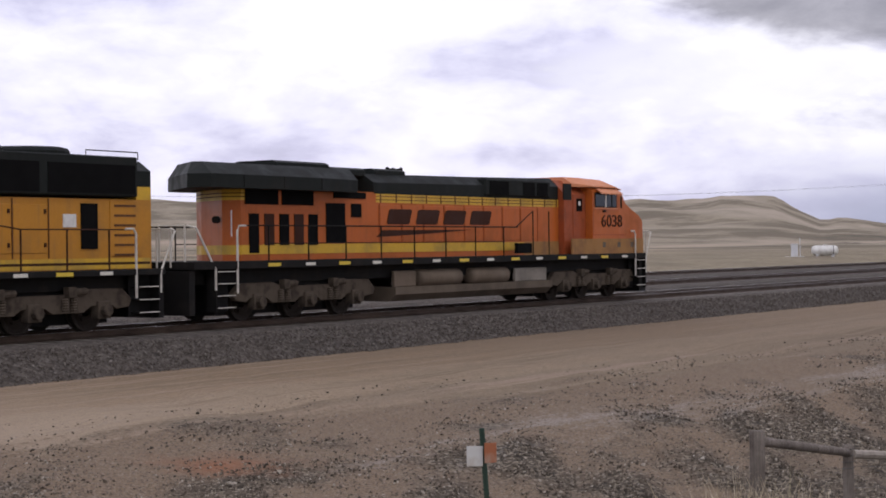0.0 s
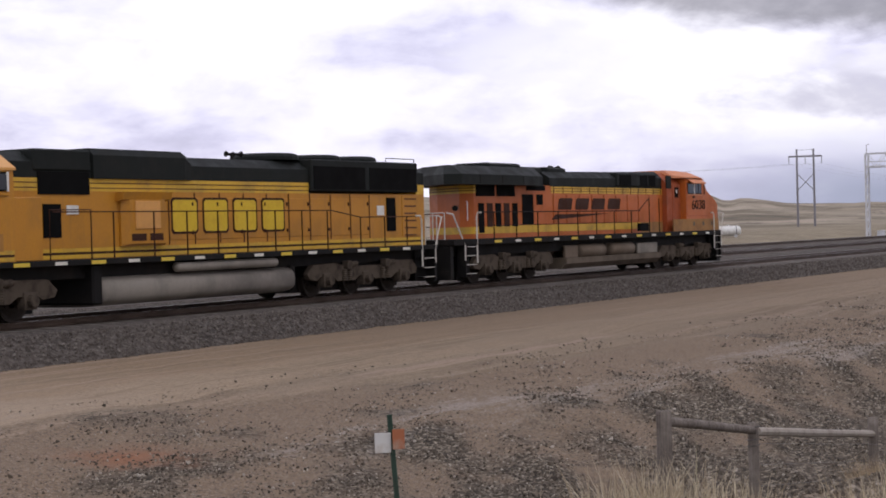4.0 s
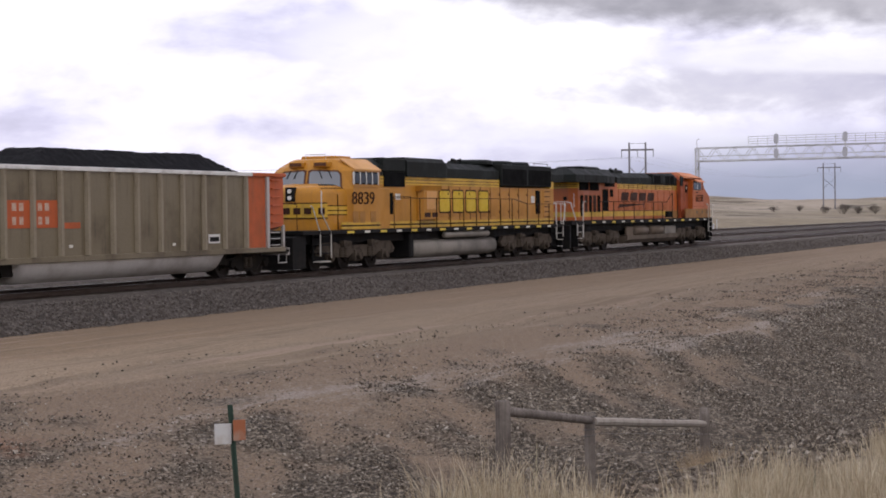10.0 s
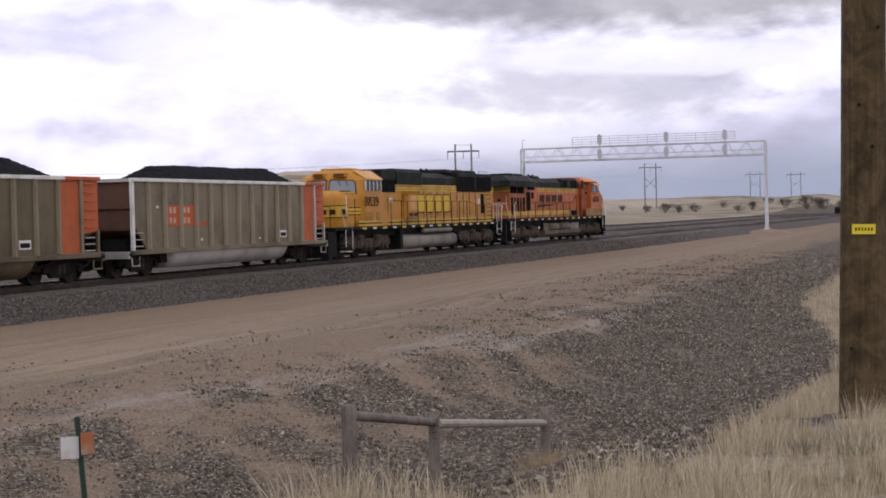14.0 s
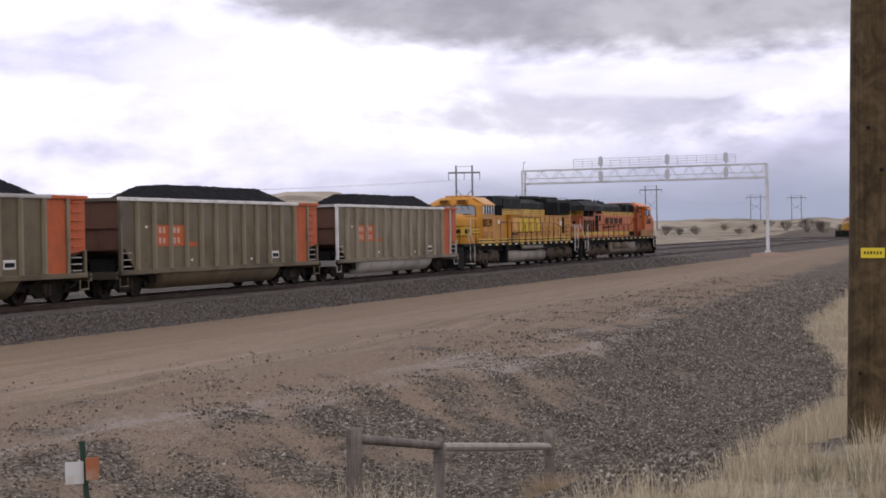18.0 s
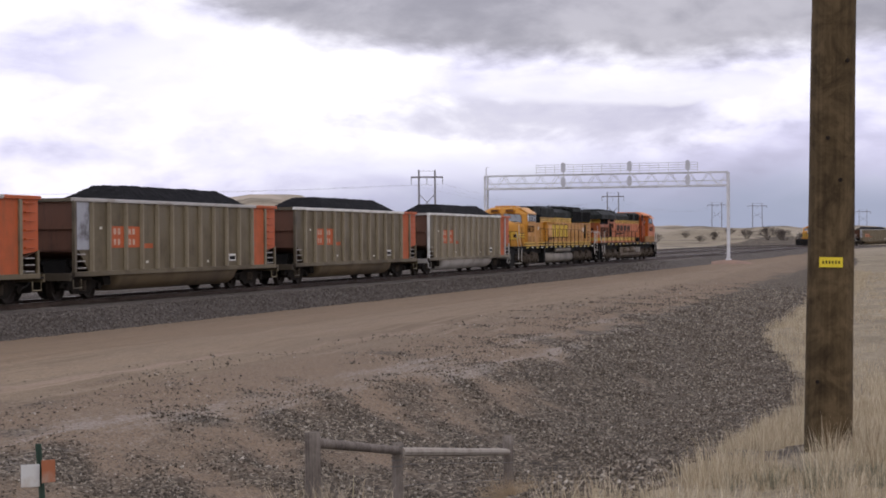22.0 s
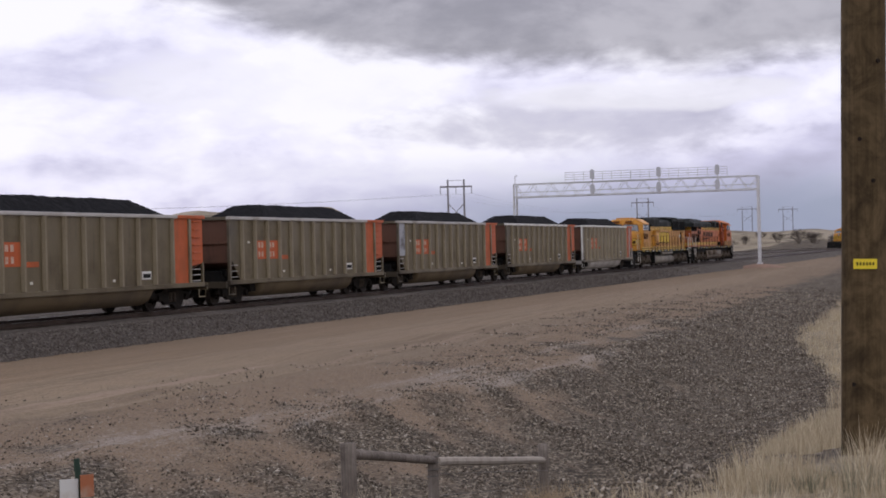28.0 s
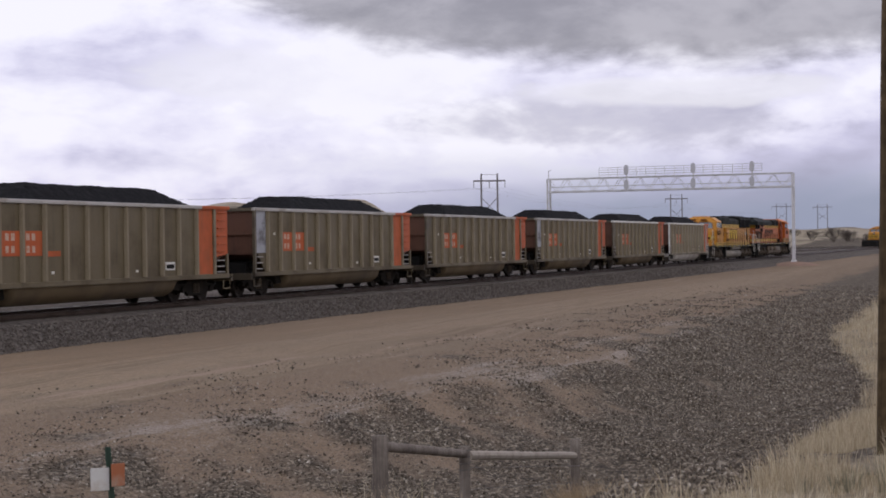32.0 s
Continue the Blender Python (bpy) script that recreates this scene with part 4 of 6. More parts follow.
    for s in (-1, 1):
        part("awning", bm_prism(bmesh.new(), [(s * 1.6, 3.78), (s * 1.6, 3.82), (s * 1.84, 3.66), (s * 1.84, 3.62)], "x", 8.7, 10.25), M_faded, P, "faded orange sun awning")
        part("windscreen", bm_prism(bmesh.new(), [(10.62, 3.8), (10.88, 3.46), (10.92, 3.48), (10.66, 3.83)], "y", min(s * 0.12, s * 1.1), max(s * 0.12, s * 1.1)), M_glass, P)
    for k, d in enumerate("6038"):
        lettering("road_number_digit", d, 9.2 + 0.4 * k, -1.632, 2.68, 0.33, 0.42, M_rust, P, "dark painted digit")
    raised("lower_stripe", 6.95, 11.3, 1.56, 2.08, 1.595, M_dusty, P, 0.04, label="dust-covered yellow stripe")
    part("lower_stripe", bm_prism(bmesh.new(), [(11.3, -1.6), (12.05, -1.575), (12.42, -1.53), (12.53, -1.46), (12.4, -1.2), (11.3, -1.3)], "z", 1.56, 2.08), M_dusty, P)
    raised("lower_stripe", 4.6, 6.9, 1.56, 2.0, hood, M_dusty, P, 0.014)
    for x in (9.1, 10.2, 11.2):
        raised("step_light", x, x + 0.22, 1.78, 1.96, 1.63, M_brown, P, 0.012)
    part("headlight", bm_tube(bmesh.new(), [(12.4, -0.14, 2.6), (12.56, -0.14, 2.6)], 0.1, 10), M_lamp, P)
    part("headlight", bm_tube(bmesh.new(), [(12.4, 0.14, 2.6), (12.56, 0.14, 2.6)], 0.1, 10), M_lamp, P)
    # pilot, tank, trucks
    part("pilot", loft(bmesh.new(), [(11.9, [(-1.6, 0.18), (-1.6, 1.33), (1.6, 1.33), (1.6, 0.18)]), (12.6, [(-1.5, 0.14), (-1.5, 1.2), (1.5, 1.2), (1.5, 0.14)])]), M_black, P, "black snowplough pilot")
    part("rear_pilot", bm_box(bmesh.new(), -12.0, -11.8, -1.6, 1.6, 0.25, 1.33), M_black, P)
    part("fuel_tank", bm_prism(bmesh.new(), [(-1.5, 0.72), (-1.5, 0.5), (-1.25, 0.3), (1.25, 0.3), (1.5, 0.5), (1.5, 0.72)], "x", -3.2, 5.8), M_brown, P, "dusty brown fuel tank")
    for x0, x1 in ((-1.9, 0.35), (0.9, 3.1)):
        for s in (-1, 1):
            part("air_reservoir", bm_tube(bmesh.new(), [(x0, s * 1.3, 0.95), (x0 + 0.08, s * 1.3, 0.95), (x1 - 0.08, s * 1.3, 0.95), (x1, s * 1.3, 0.95)], [0.17, 0.26, 0.26, 0.17], 14), M_reservoir, P, "dusty air reservoir", smooth=True)
    raised("equipment_box", -3.2, -2.1, 0.72, 1.18, 1.36, M_reservoir, P, 0.1, 0.02)
    raised("equipment_box", 3.5, 5.5, 0.72, 1.15, 1.36, M_tank, P, 0.1, 0.02)
    loco_truck(P, -7.1)
    loco_truck(P, 8.9)
    steps_and_rails(P, -10.7, -1, 2.45, deck)
    steps_and_rails(P, 11.95, 1, 2.35, deck)
    sx = [-9.0 + 1.65 * k for k in range(8)]
    stanchions(P, sx, deck, 2.46, 1.62, M_black)
    for s in (-1, 1):
        part("side_handrail", bm_tube(bmesh.new(), [(-10.1, s * 1.62, 2.46), (3.4, s * 1.62, 2.46)], 0.022, 6), M_black, P)
        part("grab_rail", bm_tube(bmesh.new(), [(3.3, s * 1.62, 2.46), (4.37, s * 1.62, 2.98), (4.37, s * 1.62, deck)], 0.022, 6), M_black, P)
        part("grab_rail", bm_tube(bmesh.new(), [(5.4, s * 1.62, 2.98), (5.4, s * 1.62, deck)], 0.022, 6), M_black, P)
        part("side_handrail", bm_tube(bmesh.new(), [(-9.0, s * 1.62, 2.0), (2.6, s * 1.62, 2.0)], 0.014, 5), M_black, P)
        part("walkway_guard", bm_box(bmesh.new(), 3.4, 4.3, min(s * 1.5, s * 1.62), max(s * 1.5, s * 1.62), 1.62, 1.95), M_vent, P)
    sill_marks(P, -9.6, 11.4, 1.45, half, 1.5)
    coupler(P, -12.0, -1)
    coupler(P, 12.5, 1)
    return P


# ---- the second locomotive: yellow-orange, faces -x ----
def second_locomotive():
    P = thing("locomotive", pose(16.8, TRACK_Y, 0), "yellow-orange diesel locomotive with dark roof, coupled behind the first", "locomotive")
    half, hood, deck = 1.68, 1.12, 1.42
    part("underframe", bm_box(bm_box(bmesh.new(), -12.2, 12.3, -half, half, 1.28, deck), -12.0, 12.0, -1.25, 1.25, 0.95, 1.28), M_black, P, "black walkway and underframe", bevel=0.012)
    part("hood", bm_box(bmesh.new(), -6.4, 12.4, -hood, hood, deck, 3.06), M_pumpkin, P, "yellow-orange long hood")
    part("roof_band", bm_box(bmesh.new(), -6.4, 5.9, -hood - 0.004, hood + 0.004, 3.06, 3.37), M_yellow, P, "yellow band along the hood")
    part("roof_band", bm_box(bmesh.new(), 11.9, 12.4, -hood - 0.004, hood + 0.004, 3.06, 3.37), M_yellow, P)
    part("roof", loft(bmesh.new(), [(-6.4, gable(hood, 3.37, 3.75, 4.0, 0.75)), (12.4, gable(hood, 3.37, 3.75, 4.0, 0.75))]), M_green, P, "dark green hood roof")
    raised("air_intake", -5.15, -3.4, 2.98, 3.52, hood, M_vent, P, 0.03, label="black air intake grille")
    part("brake_hatch", bm_box(bmesh.new(), -5.3, -3.35, -hood - 0.05, hood + 0.05, 3.54, 4.06), M_green, P, bevel=0.04)
    part("inverter_box", loft(bmesh.new(), [(-3.3, gable(1.2, 3.37, 3.95, 4.12, 1.05)), (0.2, gable(1.2, 3.37, 3.95, 4.12, 1.05)), (0.5, gable(1.15, 3.37, 3.8, 4.0, 1.0))]), M_green, P, "dark green raised equipment box")
    part("radiator", bm_box(bmesh.new(), 5.9, 11.85, -1.24, 1.24, 3.12, 4.06), M_green, P, "dark radiator housing", bevel=0.03)
    for x0 in (6.0, 9.0):
        raised("radiator_screen", x0, x0 + 2.75, 3.18, 3.86, 1.24, M_vent, P, 0.012)
    fan = fan_mesh(1.0)
    for x in (5.3, 7.5, 9.5):
        part_at("roof_fan", fan, P, pose(x, 0, 4.04))
    part("roof_rail", bm_tube(bmesh.new(), [(10.5, -0.9, 4.02), (10.5, -0.9, 4.2), (12.2, -0.9, 4.2), (12.2, -0.9, 4.02)], 0.015, 5), M_black, P)
    air_horn(P, 3.75, 4.16)
    # duct bulge, doors, emblem
    part("blower_duct", loft(bmesh.new(), [(-2.35, gable(1.2, 1.7, 2.9, 3.02, 1.1)), (-2.2, gable(1.36, 1.75, 2.86, 3.05, 1.15)), (-0.85, gable(1.36, 1.75, 2.86, 3.05, 1.15)), (-0.7, gable(1.2, 1.7, 2.9, 3.02, 1.1))]), M_pumpkin, P, "yellow-orange duct housing")
    raised("duct_panel", -2.0, -1.05, 2.12, 2.82, 1.36, M_pale, P, 0.03, bevel=0.01)
    part("duct_flare", bm_prism(bmesh.new(), [(-1.1, 3.04), (-1.42, 3.04), (-1.36, 2.86), (-1.1, 2.8)], "x", -2.45, -0.6), M_pumpkin, P)
    raised("duct_slot", -2.15, -1.6, 1.82, 2.0, 1.34, M_rust, P, 0.03)
    raised("duct_slot", -1.45, -0.95, 1.82, 2.0, 1.34, M_rust, P, 0.03)
    door = box_mesh("hood_door", 0.98, 0.03, 1.1, M_pumpkin, 0.012)
    for k in range(9):
        x = 0.1 + k * 1.06
        for s in (-1, 1):
            part_at("hood_door", door, P, pose(x, s * hood, 2.36))
    latch = box_mesh("door_latch", 0.06, 0.03, 0.1, M_rust)
    for k in range(9):
        for z in (2.0, 2.75):
            part_at("door_latch", latch, P, pose(0.52 + k * 1.06, -hood - 0.025, z))
    for k in range(10):
        raised("door_seam", -0.44 + k * 1.06, -0.41 + k * 1.06, 1.7, 3.04, hood, M_slot, P, 0.02)
    for z in (3.13, 3.25):
        raised("stripe_line", -6.38, 5.88, z, z + 0.025, hood + 0.004, M_slot, P, 0.008)
    emblem(P, -0.45, 4.75, 2.03, 2.86, hood + 0.02, M_mark, M_rust, 0.0)
    raised("equipment_door", -5.0, -4.4, 1.95, 2.75, hood, M_vent, P, 0.02)
    raised("notice_plate", -4.2, -3.8, 2.5, 2.72, hood, M_white, P, 0.022)
    raised("side_door", 10.1, 10.62, 1.9, 2.95, hood, M_vent, P, 0.025)
    raised("notice_plate", 9.55, 9.95, 2.4, 2.7, hood, M_white, P, 0.02)
    raised("louvre_panel", 11.02, 12.05, 1.72, 3.02, hood, M_pumpkin, P, 0.022, 0.008)
    slat = box_mesh("louvre", 0.7, 0.06, 0.05, M_slot)
    for k in range(6):
        for s in (-1, 1):
            part_at("louvre", slat, P, pose(11.5, s * (hood + 0.005), 1.76 + k * 0.23))
    for z0, z1 in ((1.44, 1.53), (1.59, 1.68)):
        raised("lower_stripe", -6.3, 12.35, z0, z1, hood, M_yellow, P, 0.012)
    raised("stripe_line", -6.3, 12.35, 1.53, 1.59, hood, M_rust, P, 0.008)
    # cab
    levels = [(deck, 1.62, -8.5, -8.72, 1.3, -9.05), (2.85, 1.62, -8.5, -8.72, 1.3, -9.05), (3.5, 1.6, -8.42, -8.6, 1.22, -8.88), (3.64, 1.46, -8.38, -8.54, 1.1, -8.8), (3.9, 1.0, -8.25, -8.38, 0.8, -8.62), (3.95, 0.85, -8.2, -8.3, 0.7, -8.5)]

    def front(u, z, side, off):
        """A point on the swept-back front: u from the middle (0) to the corner (1), off metres proud."""
        (z0, _, _, o0, w0, f0), (z1, _, _, o1, w1, f1) = levels[1:3]
        t = (z - z0) / (z1 - z0)
        xo, w, xf = o0 + (o1 - o0) * t, w0 + (w1 - w0) * t, f0 + (f1 - f0) * t
        return xf + (xo - xf) * u - off * 0.97, side * (w * u + off * 0.24), z

    def on_front(name, pts, side, o0, o1, mat, label=""):
        bm = bmesh.new()
        r0 = [bm.verts.new(front(u, z, side, o0)) for u, z in pts]
        r1 = [bm.verts.new(front(u, z, side, o1)) for u, z in pts]
        n = len(pts)
        bm.faces.new(r0)
        bm.faces.new(r1)
        for i in range(n):
            bm.faces.new((r0[i], r0[(i + 1) % n], r1[(i + 1) % n], r1[i]))
        part(name, bm, mat, P, label)
    cab = bmesh.new()
    rings = [[cab.verts.new((x, y, z)) for x, y in ((-6.4, -h), (xc, -h), (xo, -w), (xf, 0), (xo, w), (xc, h), (-6.4, h))] for z, h, xc, xo, w, xf in levels]
    for r0, r1 in zip(rings, rings[1:]):
        for k in range(7):
            cab.faces.new((r0[k], r0[(k + 1) % 7], r1[(k + 1) % 7], r1[k]))
    cab.faces.new(rings[0][::-1])
    cab.faces.new(rings[-1])
    part("cab", cab, M_pumpkin, P, "yellow-orange wide cab with swept front")
    part("cab_roof_unit", bm_box(bmesh.new(), -8.1, -6.9, -0.7, 0.7, 3.92, 4.06), M_pumpkin, P, bevel=0.04)
    part("roof_visor", bm_prism(bmesh.new(), [(-1.64, 3.5), (-1.64, 3.56), (-1.05, 3.95), (-1.05, 3.9)], "x", -8.42, -6.35), M_pale, P, "faded roof shoulder")
    pane = box_mesh("window_pane", 0.4, 0.03, 0.36, M_glass)
    frame_ = box_mesh("window_post", 0.06, 0.05, 0.44, M_white)
    for s in (-1, 1):
        part("window_recess", bm_box(bmesh.new(), -8.5, -6.6, min(s * 1.6, s * 1.632), max(s * 1.6, s * 1.632), 3.02, 3.46), M_vent, P)
        for k in range(4):
            part_at("window_pane", pane, P, pose(-8.26 + k * 0.475, s * 1.63, 3.24))
        for k in range(5):
            part_at("window_post", frame_, P, pose(-8.48 + k * 0.465, s * 1.635, 3.24))
        part("drip_rail", bm_box(bmesh.new(), -8.5, -6.6, min(s * 1.62, s * 1.66), max(s * 1.62, s * 1.66), 2.93, 2.98), M_pumpkin, P)
        on_front("windscreen_rim", [(0.03, 2.94), (0.5, 2.88), (0.9, 2.8), (1.0, 2.86), (1.0, 3.4), (0.9, 3.52), (0.1, 3.56), (0.03, 3.5)], s, -0.01, 0.015, M_slot)
        on_front("windscreen", [(0.08, 3.0), (0.5, 2.93), (0.88, 2.86), (0.95, 2.92), (0.95, 3.36), (0.87, 3.46), (0.15, 3.5), (0.08, 3.44)], s, 0.0, 0.025, M_sky_screen, "windscreen with sky reflection partly in its pale colour")
        for u in (0.35, 0.62):
            part("wiper", bm_tube(bmesh.new(), [front(u, 3.52, s, 0.05), front(u + 0.1, 3.24, s, 0.05)], 0.014, 5), M_black, P)
        part("number_board", bm_box(bmesh.new(), -8.84, -8.5, min(s * 0.2, s * 0.8), max(s * 0.2, s * 0.8), 3.64, 3.84), M_pumpkin, P, bevel=0.03)
        part("number_plate", bm_box(bmesh.new(), -8.86, -8.83, min(s * 0.27, s * 0.73), max(s * 0.27, s * 0.73), 3.68, 3.8), M_slot, P)
    part("roof_grab", bm_tube(bmesh.new(), [(-8.45, -0.5, 3.92), (-8.45, -0.5, 4.1), (-8.45, 0.3, 4.1), (-8.45, 0.3, 3.92)], 0.015, 5), M_grip, P)
    NB, NL, NE = 1.42, 1.5, 4.4       # nose: half width, length, squareness of its plan

    def plan(g=0.0, inset=0.0, start=-8.6):
        pts = []
        for k in range(25):
            a = math.pi * (k / 24 - 0.5)
            y = (NB + g - inset) * math.copysign(abs(math.sin(a)) ** (2 / NE), math.sin(a))
            x = -8.6 - (NL + g - inset) * max(math.cos(a), 0.0) ** (2 / NE)
            if x <= start + 1e-6:
                pts.append((x, y))
        return pts

    def nose_x(y):
        return -8.6 - NL * (1 - abs(y / NB) ** NE) ** (1 / NE)
    nose = bmesh.new()
    rings = [[nose.verts.new((x, y, z)) for x, y in plan(0, i)] for i, z in ((0, deck), (0, 2.66), (0.05, 2.82), (0.18, 2.93), (0.45, 3.01), (0.9, 3.05))]
    for r0, r1 in zip(rings, rings[1:]):
        for k in range(24):
            nose.faces.new((r0[k], r0[k + 1], r1[k + 1], r1[k]))
    nose.faces.new(rings[-1])
    part("nose", nose, M_pumpkin, P, "yellow-orange wide rounded nose", smooth=True)
    # dark green shoulder under the windscreen
    o0, o1 = plan(0.014, 0.1), plan(0.014, 0.45)
    for lo, hi in ((0, 8), (17, 25)):
        glare = bmesh.new()
        r0 = [glare.verts.new((x, y, 2.87)) for x, y in o0[lo:hi]]
        r1 = [glare.verts.new((x, y, 3.025)) for x, y in o1[lo:hi]]
        for k in range(hi - lo - 1):
            glare.faces.new((r0[k], r0[k + 1], r1[k + 1], r1[k]))
        part("nose_glare_panel", glare, M_green, P, "dark green anti-glare panel")
    part("headlight_housing", bm_box(bmesh.new(), -10.15, -9.98, -0.19, 0.19, 2.42, 2.92), M_black, P, bevel=0.02)
    for z in (2.55, 2.78):
        part("headlight", bm_tube(bmesh.new(), [(-10.19, 0, z), (-10.1, 0, z)], 0.075, 12), M_lamp, P, "lit headlight")
    # stripe round the nose, widening to a plain crest in front
    part("nose_stripe", bm_prism(bmesh.new(), plan(0.008), "z", 1.93, 2.28), M_rust, P, "dark edged stripe round the nose")
    part("nose_stripe", bm_prism(bmesh.new(), plan(0.014), "z", 1.97, 2.08), M_yellow, P)
    part("nose_stripe", bm_prism(bmesh.new(), plan(0.014), "z", 2.12, 2.24), M_yellow, P)
    part("nose_crest", bm_prism(bmesh.new(), plan(0.018, 0, -9.75), "z", 1.82, 2.38), M_rust, P, "dark rim of the nose crest")
    part("nose_crest", bm_prism(bmesh.new(), plan(0.024, 0, -9.8), "z", 1.86, 2.34), M_yellow, P, "yellow crest on the nose")
    for k in range(6):
        y = -1.1 + k * 0.42
        x = nose_x(y) - 0.026
        part("crest_bar", bm_prism(bmesh.new(), [(x - 0.01 if abs(y) < 1 else x - 0.03, y - 0.14), (x - 0.01 if abs(y) < 1 else x - 0.03, y + 0.14), (x + 0.3, y + 0.14), (x + 0.3, y - 0.14)], "z", 1.98, 2.2), M_rust, P)
    part("nose_seam", bm_box(bmesh.new(), -9.3, -9.28, -1.435, -1.38, deck, 2.66), M_rust, P)
    for k, d in enumerate("8839"):
        lettering("road_number_digit", d, -8.42 + 0.447 * k, -1.632, 2.51, 0.37, 0.44, M_rust, P, "dark red painted digit")
    grille = box_mesh("cab_grille", 0.42, 0.02, 0.4, M_grille)
    for x in (-8.35, -7.85, -7.0):
        part_at("cab_grille", grille, P, pose(x, -1.625, 1.86))
    for z0, z1 in ((1.44, 1.53), (1.59, 1.68)):
        raised("lower_stripe", -9.4, -6.45, z0, z1, 1.62, M_yellow, P, 0.01)
    raised("stripe_line", -9.4, -6.45, 1.53, 1.59, 1.62, M_rust, P, 0.006)
    part("cab_step_box", bm_box(bmesh.new(), -6.35, -5.4, -1.5, -1.13, deck, 2.9), M_pumpkin, P, bevel=0.02)
    # tank, trucks, ends
    drum = [(1.55 * math.copysign(abs(math.cos(a)) ** 0.5, math.cos(a)), 0.62 + 0.4 * math.copysign(abs(math.sin(a)) ** 0.6, math.sin(a))) for a in [2 * math.pi * k / 28 for k in range(28)]]
    part("fuel_tank", loft(bmesh.new(), [(-3.4, drum), (4.5, drum)]), M_tank, P, "dusty grey rounded fuel tank", smooth=True)
    part("tank_end", bm_box(bmesh.new(), -3.75, -3.4, -1.5, 1.5, 0.3, 1.28), M_black, P, bevel=0.05)
    part("tank_end", bm_box(bmesh.new(), 4.5, 4.7, -1.45, 1.45, 0.3, 1.0), M_black, P, bevel=0.05)
    for s in (-1, 1):
        part("air_reservoir", bm_tube(bmesh.new(), [(-0.7, s * 1.5, 1.12), (-0.62, s * 1.5, 1.12), (3.6, s * 1.5, 1.12), (3.7, s * 1.5, 1.12)], [0.08, 0.13, 0.13, 0.08], 12), M_tank, P, "pale air reservoir", smooth=True)
    loco_truck(P, -7.9)
    loco_truck(P, 8.4)
    part("pilot", loft(bmesh.new(), [(-12.6, [(-1.5, 0.14), (-1.5, 1.2), (1.5, 1.2), (1.5, 0.14)]), (-11.9, [(-1.6, 0.2), (-1.6, 1.28), (1.6, 1.28), (1.6, 0.2)])]), M_black, P, "black snowplough pilot")
    part("rear_pilot", bm_box(bmesh.new(), 12.1, 12.3, -1.6, 1.6, 0.25, 1.28), M_black, P)
    for s in (-1, 1):
        for k in range(4):
            part("step", bm_box(bmesh.new(), -11.0, -10.26, min(s * 1.66, s * 1.38), max(s * 1.66, s * 1.38), 0.34 + 0.28 * k, 0.38 + 0.28 * k), M_grip if k == 0 else M_black, P)
        part("step_well", bm_box(bmesh.new(), -11.05, -10.22, min(s * 1.38, s * 1.33), max(s * 1.38, s * 1.33), 0.3, deck), M_black, P)
        for pts in ([(-11.64, 2.26), (-11.5, 2.2), (-11.0, 1.34), (-11.0, 0.55)], [(-10.89, 2.77), (-10.89, 2.02), (-10.24, 1.32), (-10.24, 0.48)]):
            part("handrail", bm_tube(bmesh.new(), [(a, s * 1.66, b) for a, b in pts], 0.024, 6), M_grip, P, "pale bent handrail")
    steps_and_rails(P, 11.75, 1, 2.36, deck)
    stanchions(P, [-3.1, -1.6] + [-0.3 + 1.28 * k for k in range(6)], deck, 2.55, 1.62, M_rust)
    stanchions(P, [7.85, 9.2, 10.5], deck, 2.34, 1.62, M_rust)
    for s in (-1, 1):
        part("side_handrail", bm_tube(bmesh.new(), [(-5.2, s * 1.62, 2.55), (6.3, s * 1.62, 2.55), (7.85, s * 1.62, 2.34), (11.2, s * 1.62, 2.34)], 0.018, 6), M_rust, P)
        part("cab_side_rail", bm_tube(bmesh.new(), [(-5.3, s * 1.62, deck), (-5.3, s * 1.62, 2.6), (-3.9, s * 1.62, 2.6), (-3.9, s * 1.62, deck)], 0.02, 6), M_rust, P)
        part("nose_rail", bm_tube(bmesh.new(), [(-12.2, s * 1.45, deck), (-12.2, s * 1.45, 2.3), (-12.2, s * 0.9, 2.35)], 0.018, 6), M_rust, P)
    sill_marks(P, -9.5, 11.3, 1.34, half, 1.28)
    coupler(P, -12.4, -1)
    coupler(P, 12.2, 1)
    return P


# ---- coal cars ----
CAR_LEN = 18.12


def car_truck(parent, x):
    tr = part("truck", bm_box(bm_box(bmesh.new(), x - 0.28, x + 0.28, -1.15, 1.15, 0.36, 0.66), x - 1.3, x + 1.3, -0.5, 0.5, 0.3, 0.72), M_under, parent, "rusty two-axle truck")
    for s in (-1, 1):
        poly = [(-1.35, 0.42), (-1.3, 0.6), (-0.75, 0.64), (-0.42, 0.82), (0.42, 0.82), (0.75, 0.64), (1.3, 0.6), (1.35, 0.42), (0.72, 0.38), (0.5, 0.2), (-0.5, 0.2), (-0.72, 0.38)]
        part("side_frame", bm_prism(bmesh.new(), [(x + a, b) for a, b in poly], "y", s * 1.1 - 0.07, s * 1.1 + 0.07), M_under, tr, bevel=0.012)
        for q in (-0.13, 0.13):
            part_at("spring", ME_spring, tr, pose(x + q, s * 1.16, 0.3))
        for dx in (-1.0, 1.0):
            part("bearing_cap", bm_tube(bmesh.new(), [(x + dx, s * 1.12, 0.44), (x + dx, s * 1.26, 0.44)], 0.12, 10), M_under, tr)
    for dx in (-1.0, 1.0):
        w = part_at("wheelset", ME_wheel_car, tr, pose(x + dx, 0, 0.44))
        WHEELS.append((w, x + dx, 0.44))
    return tr


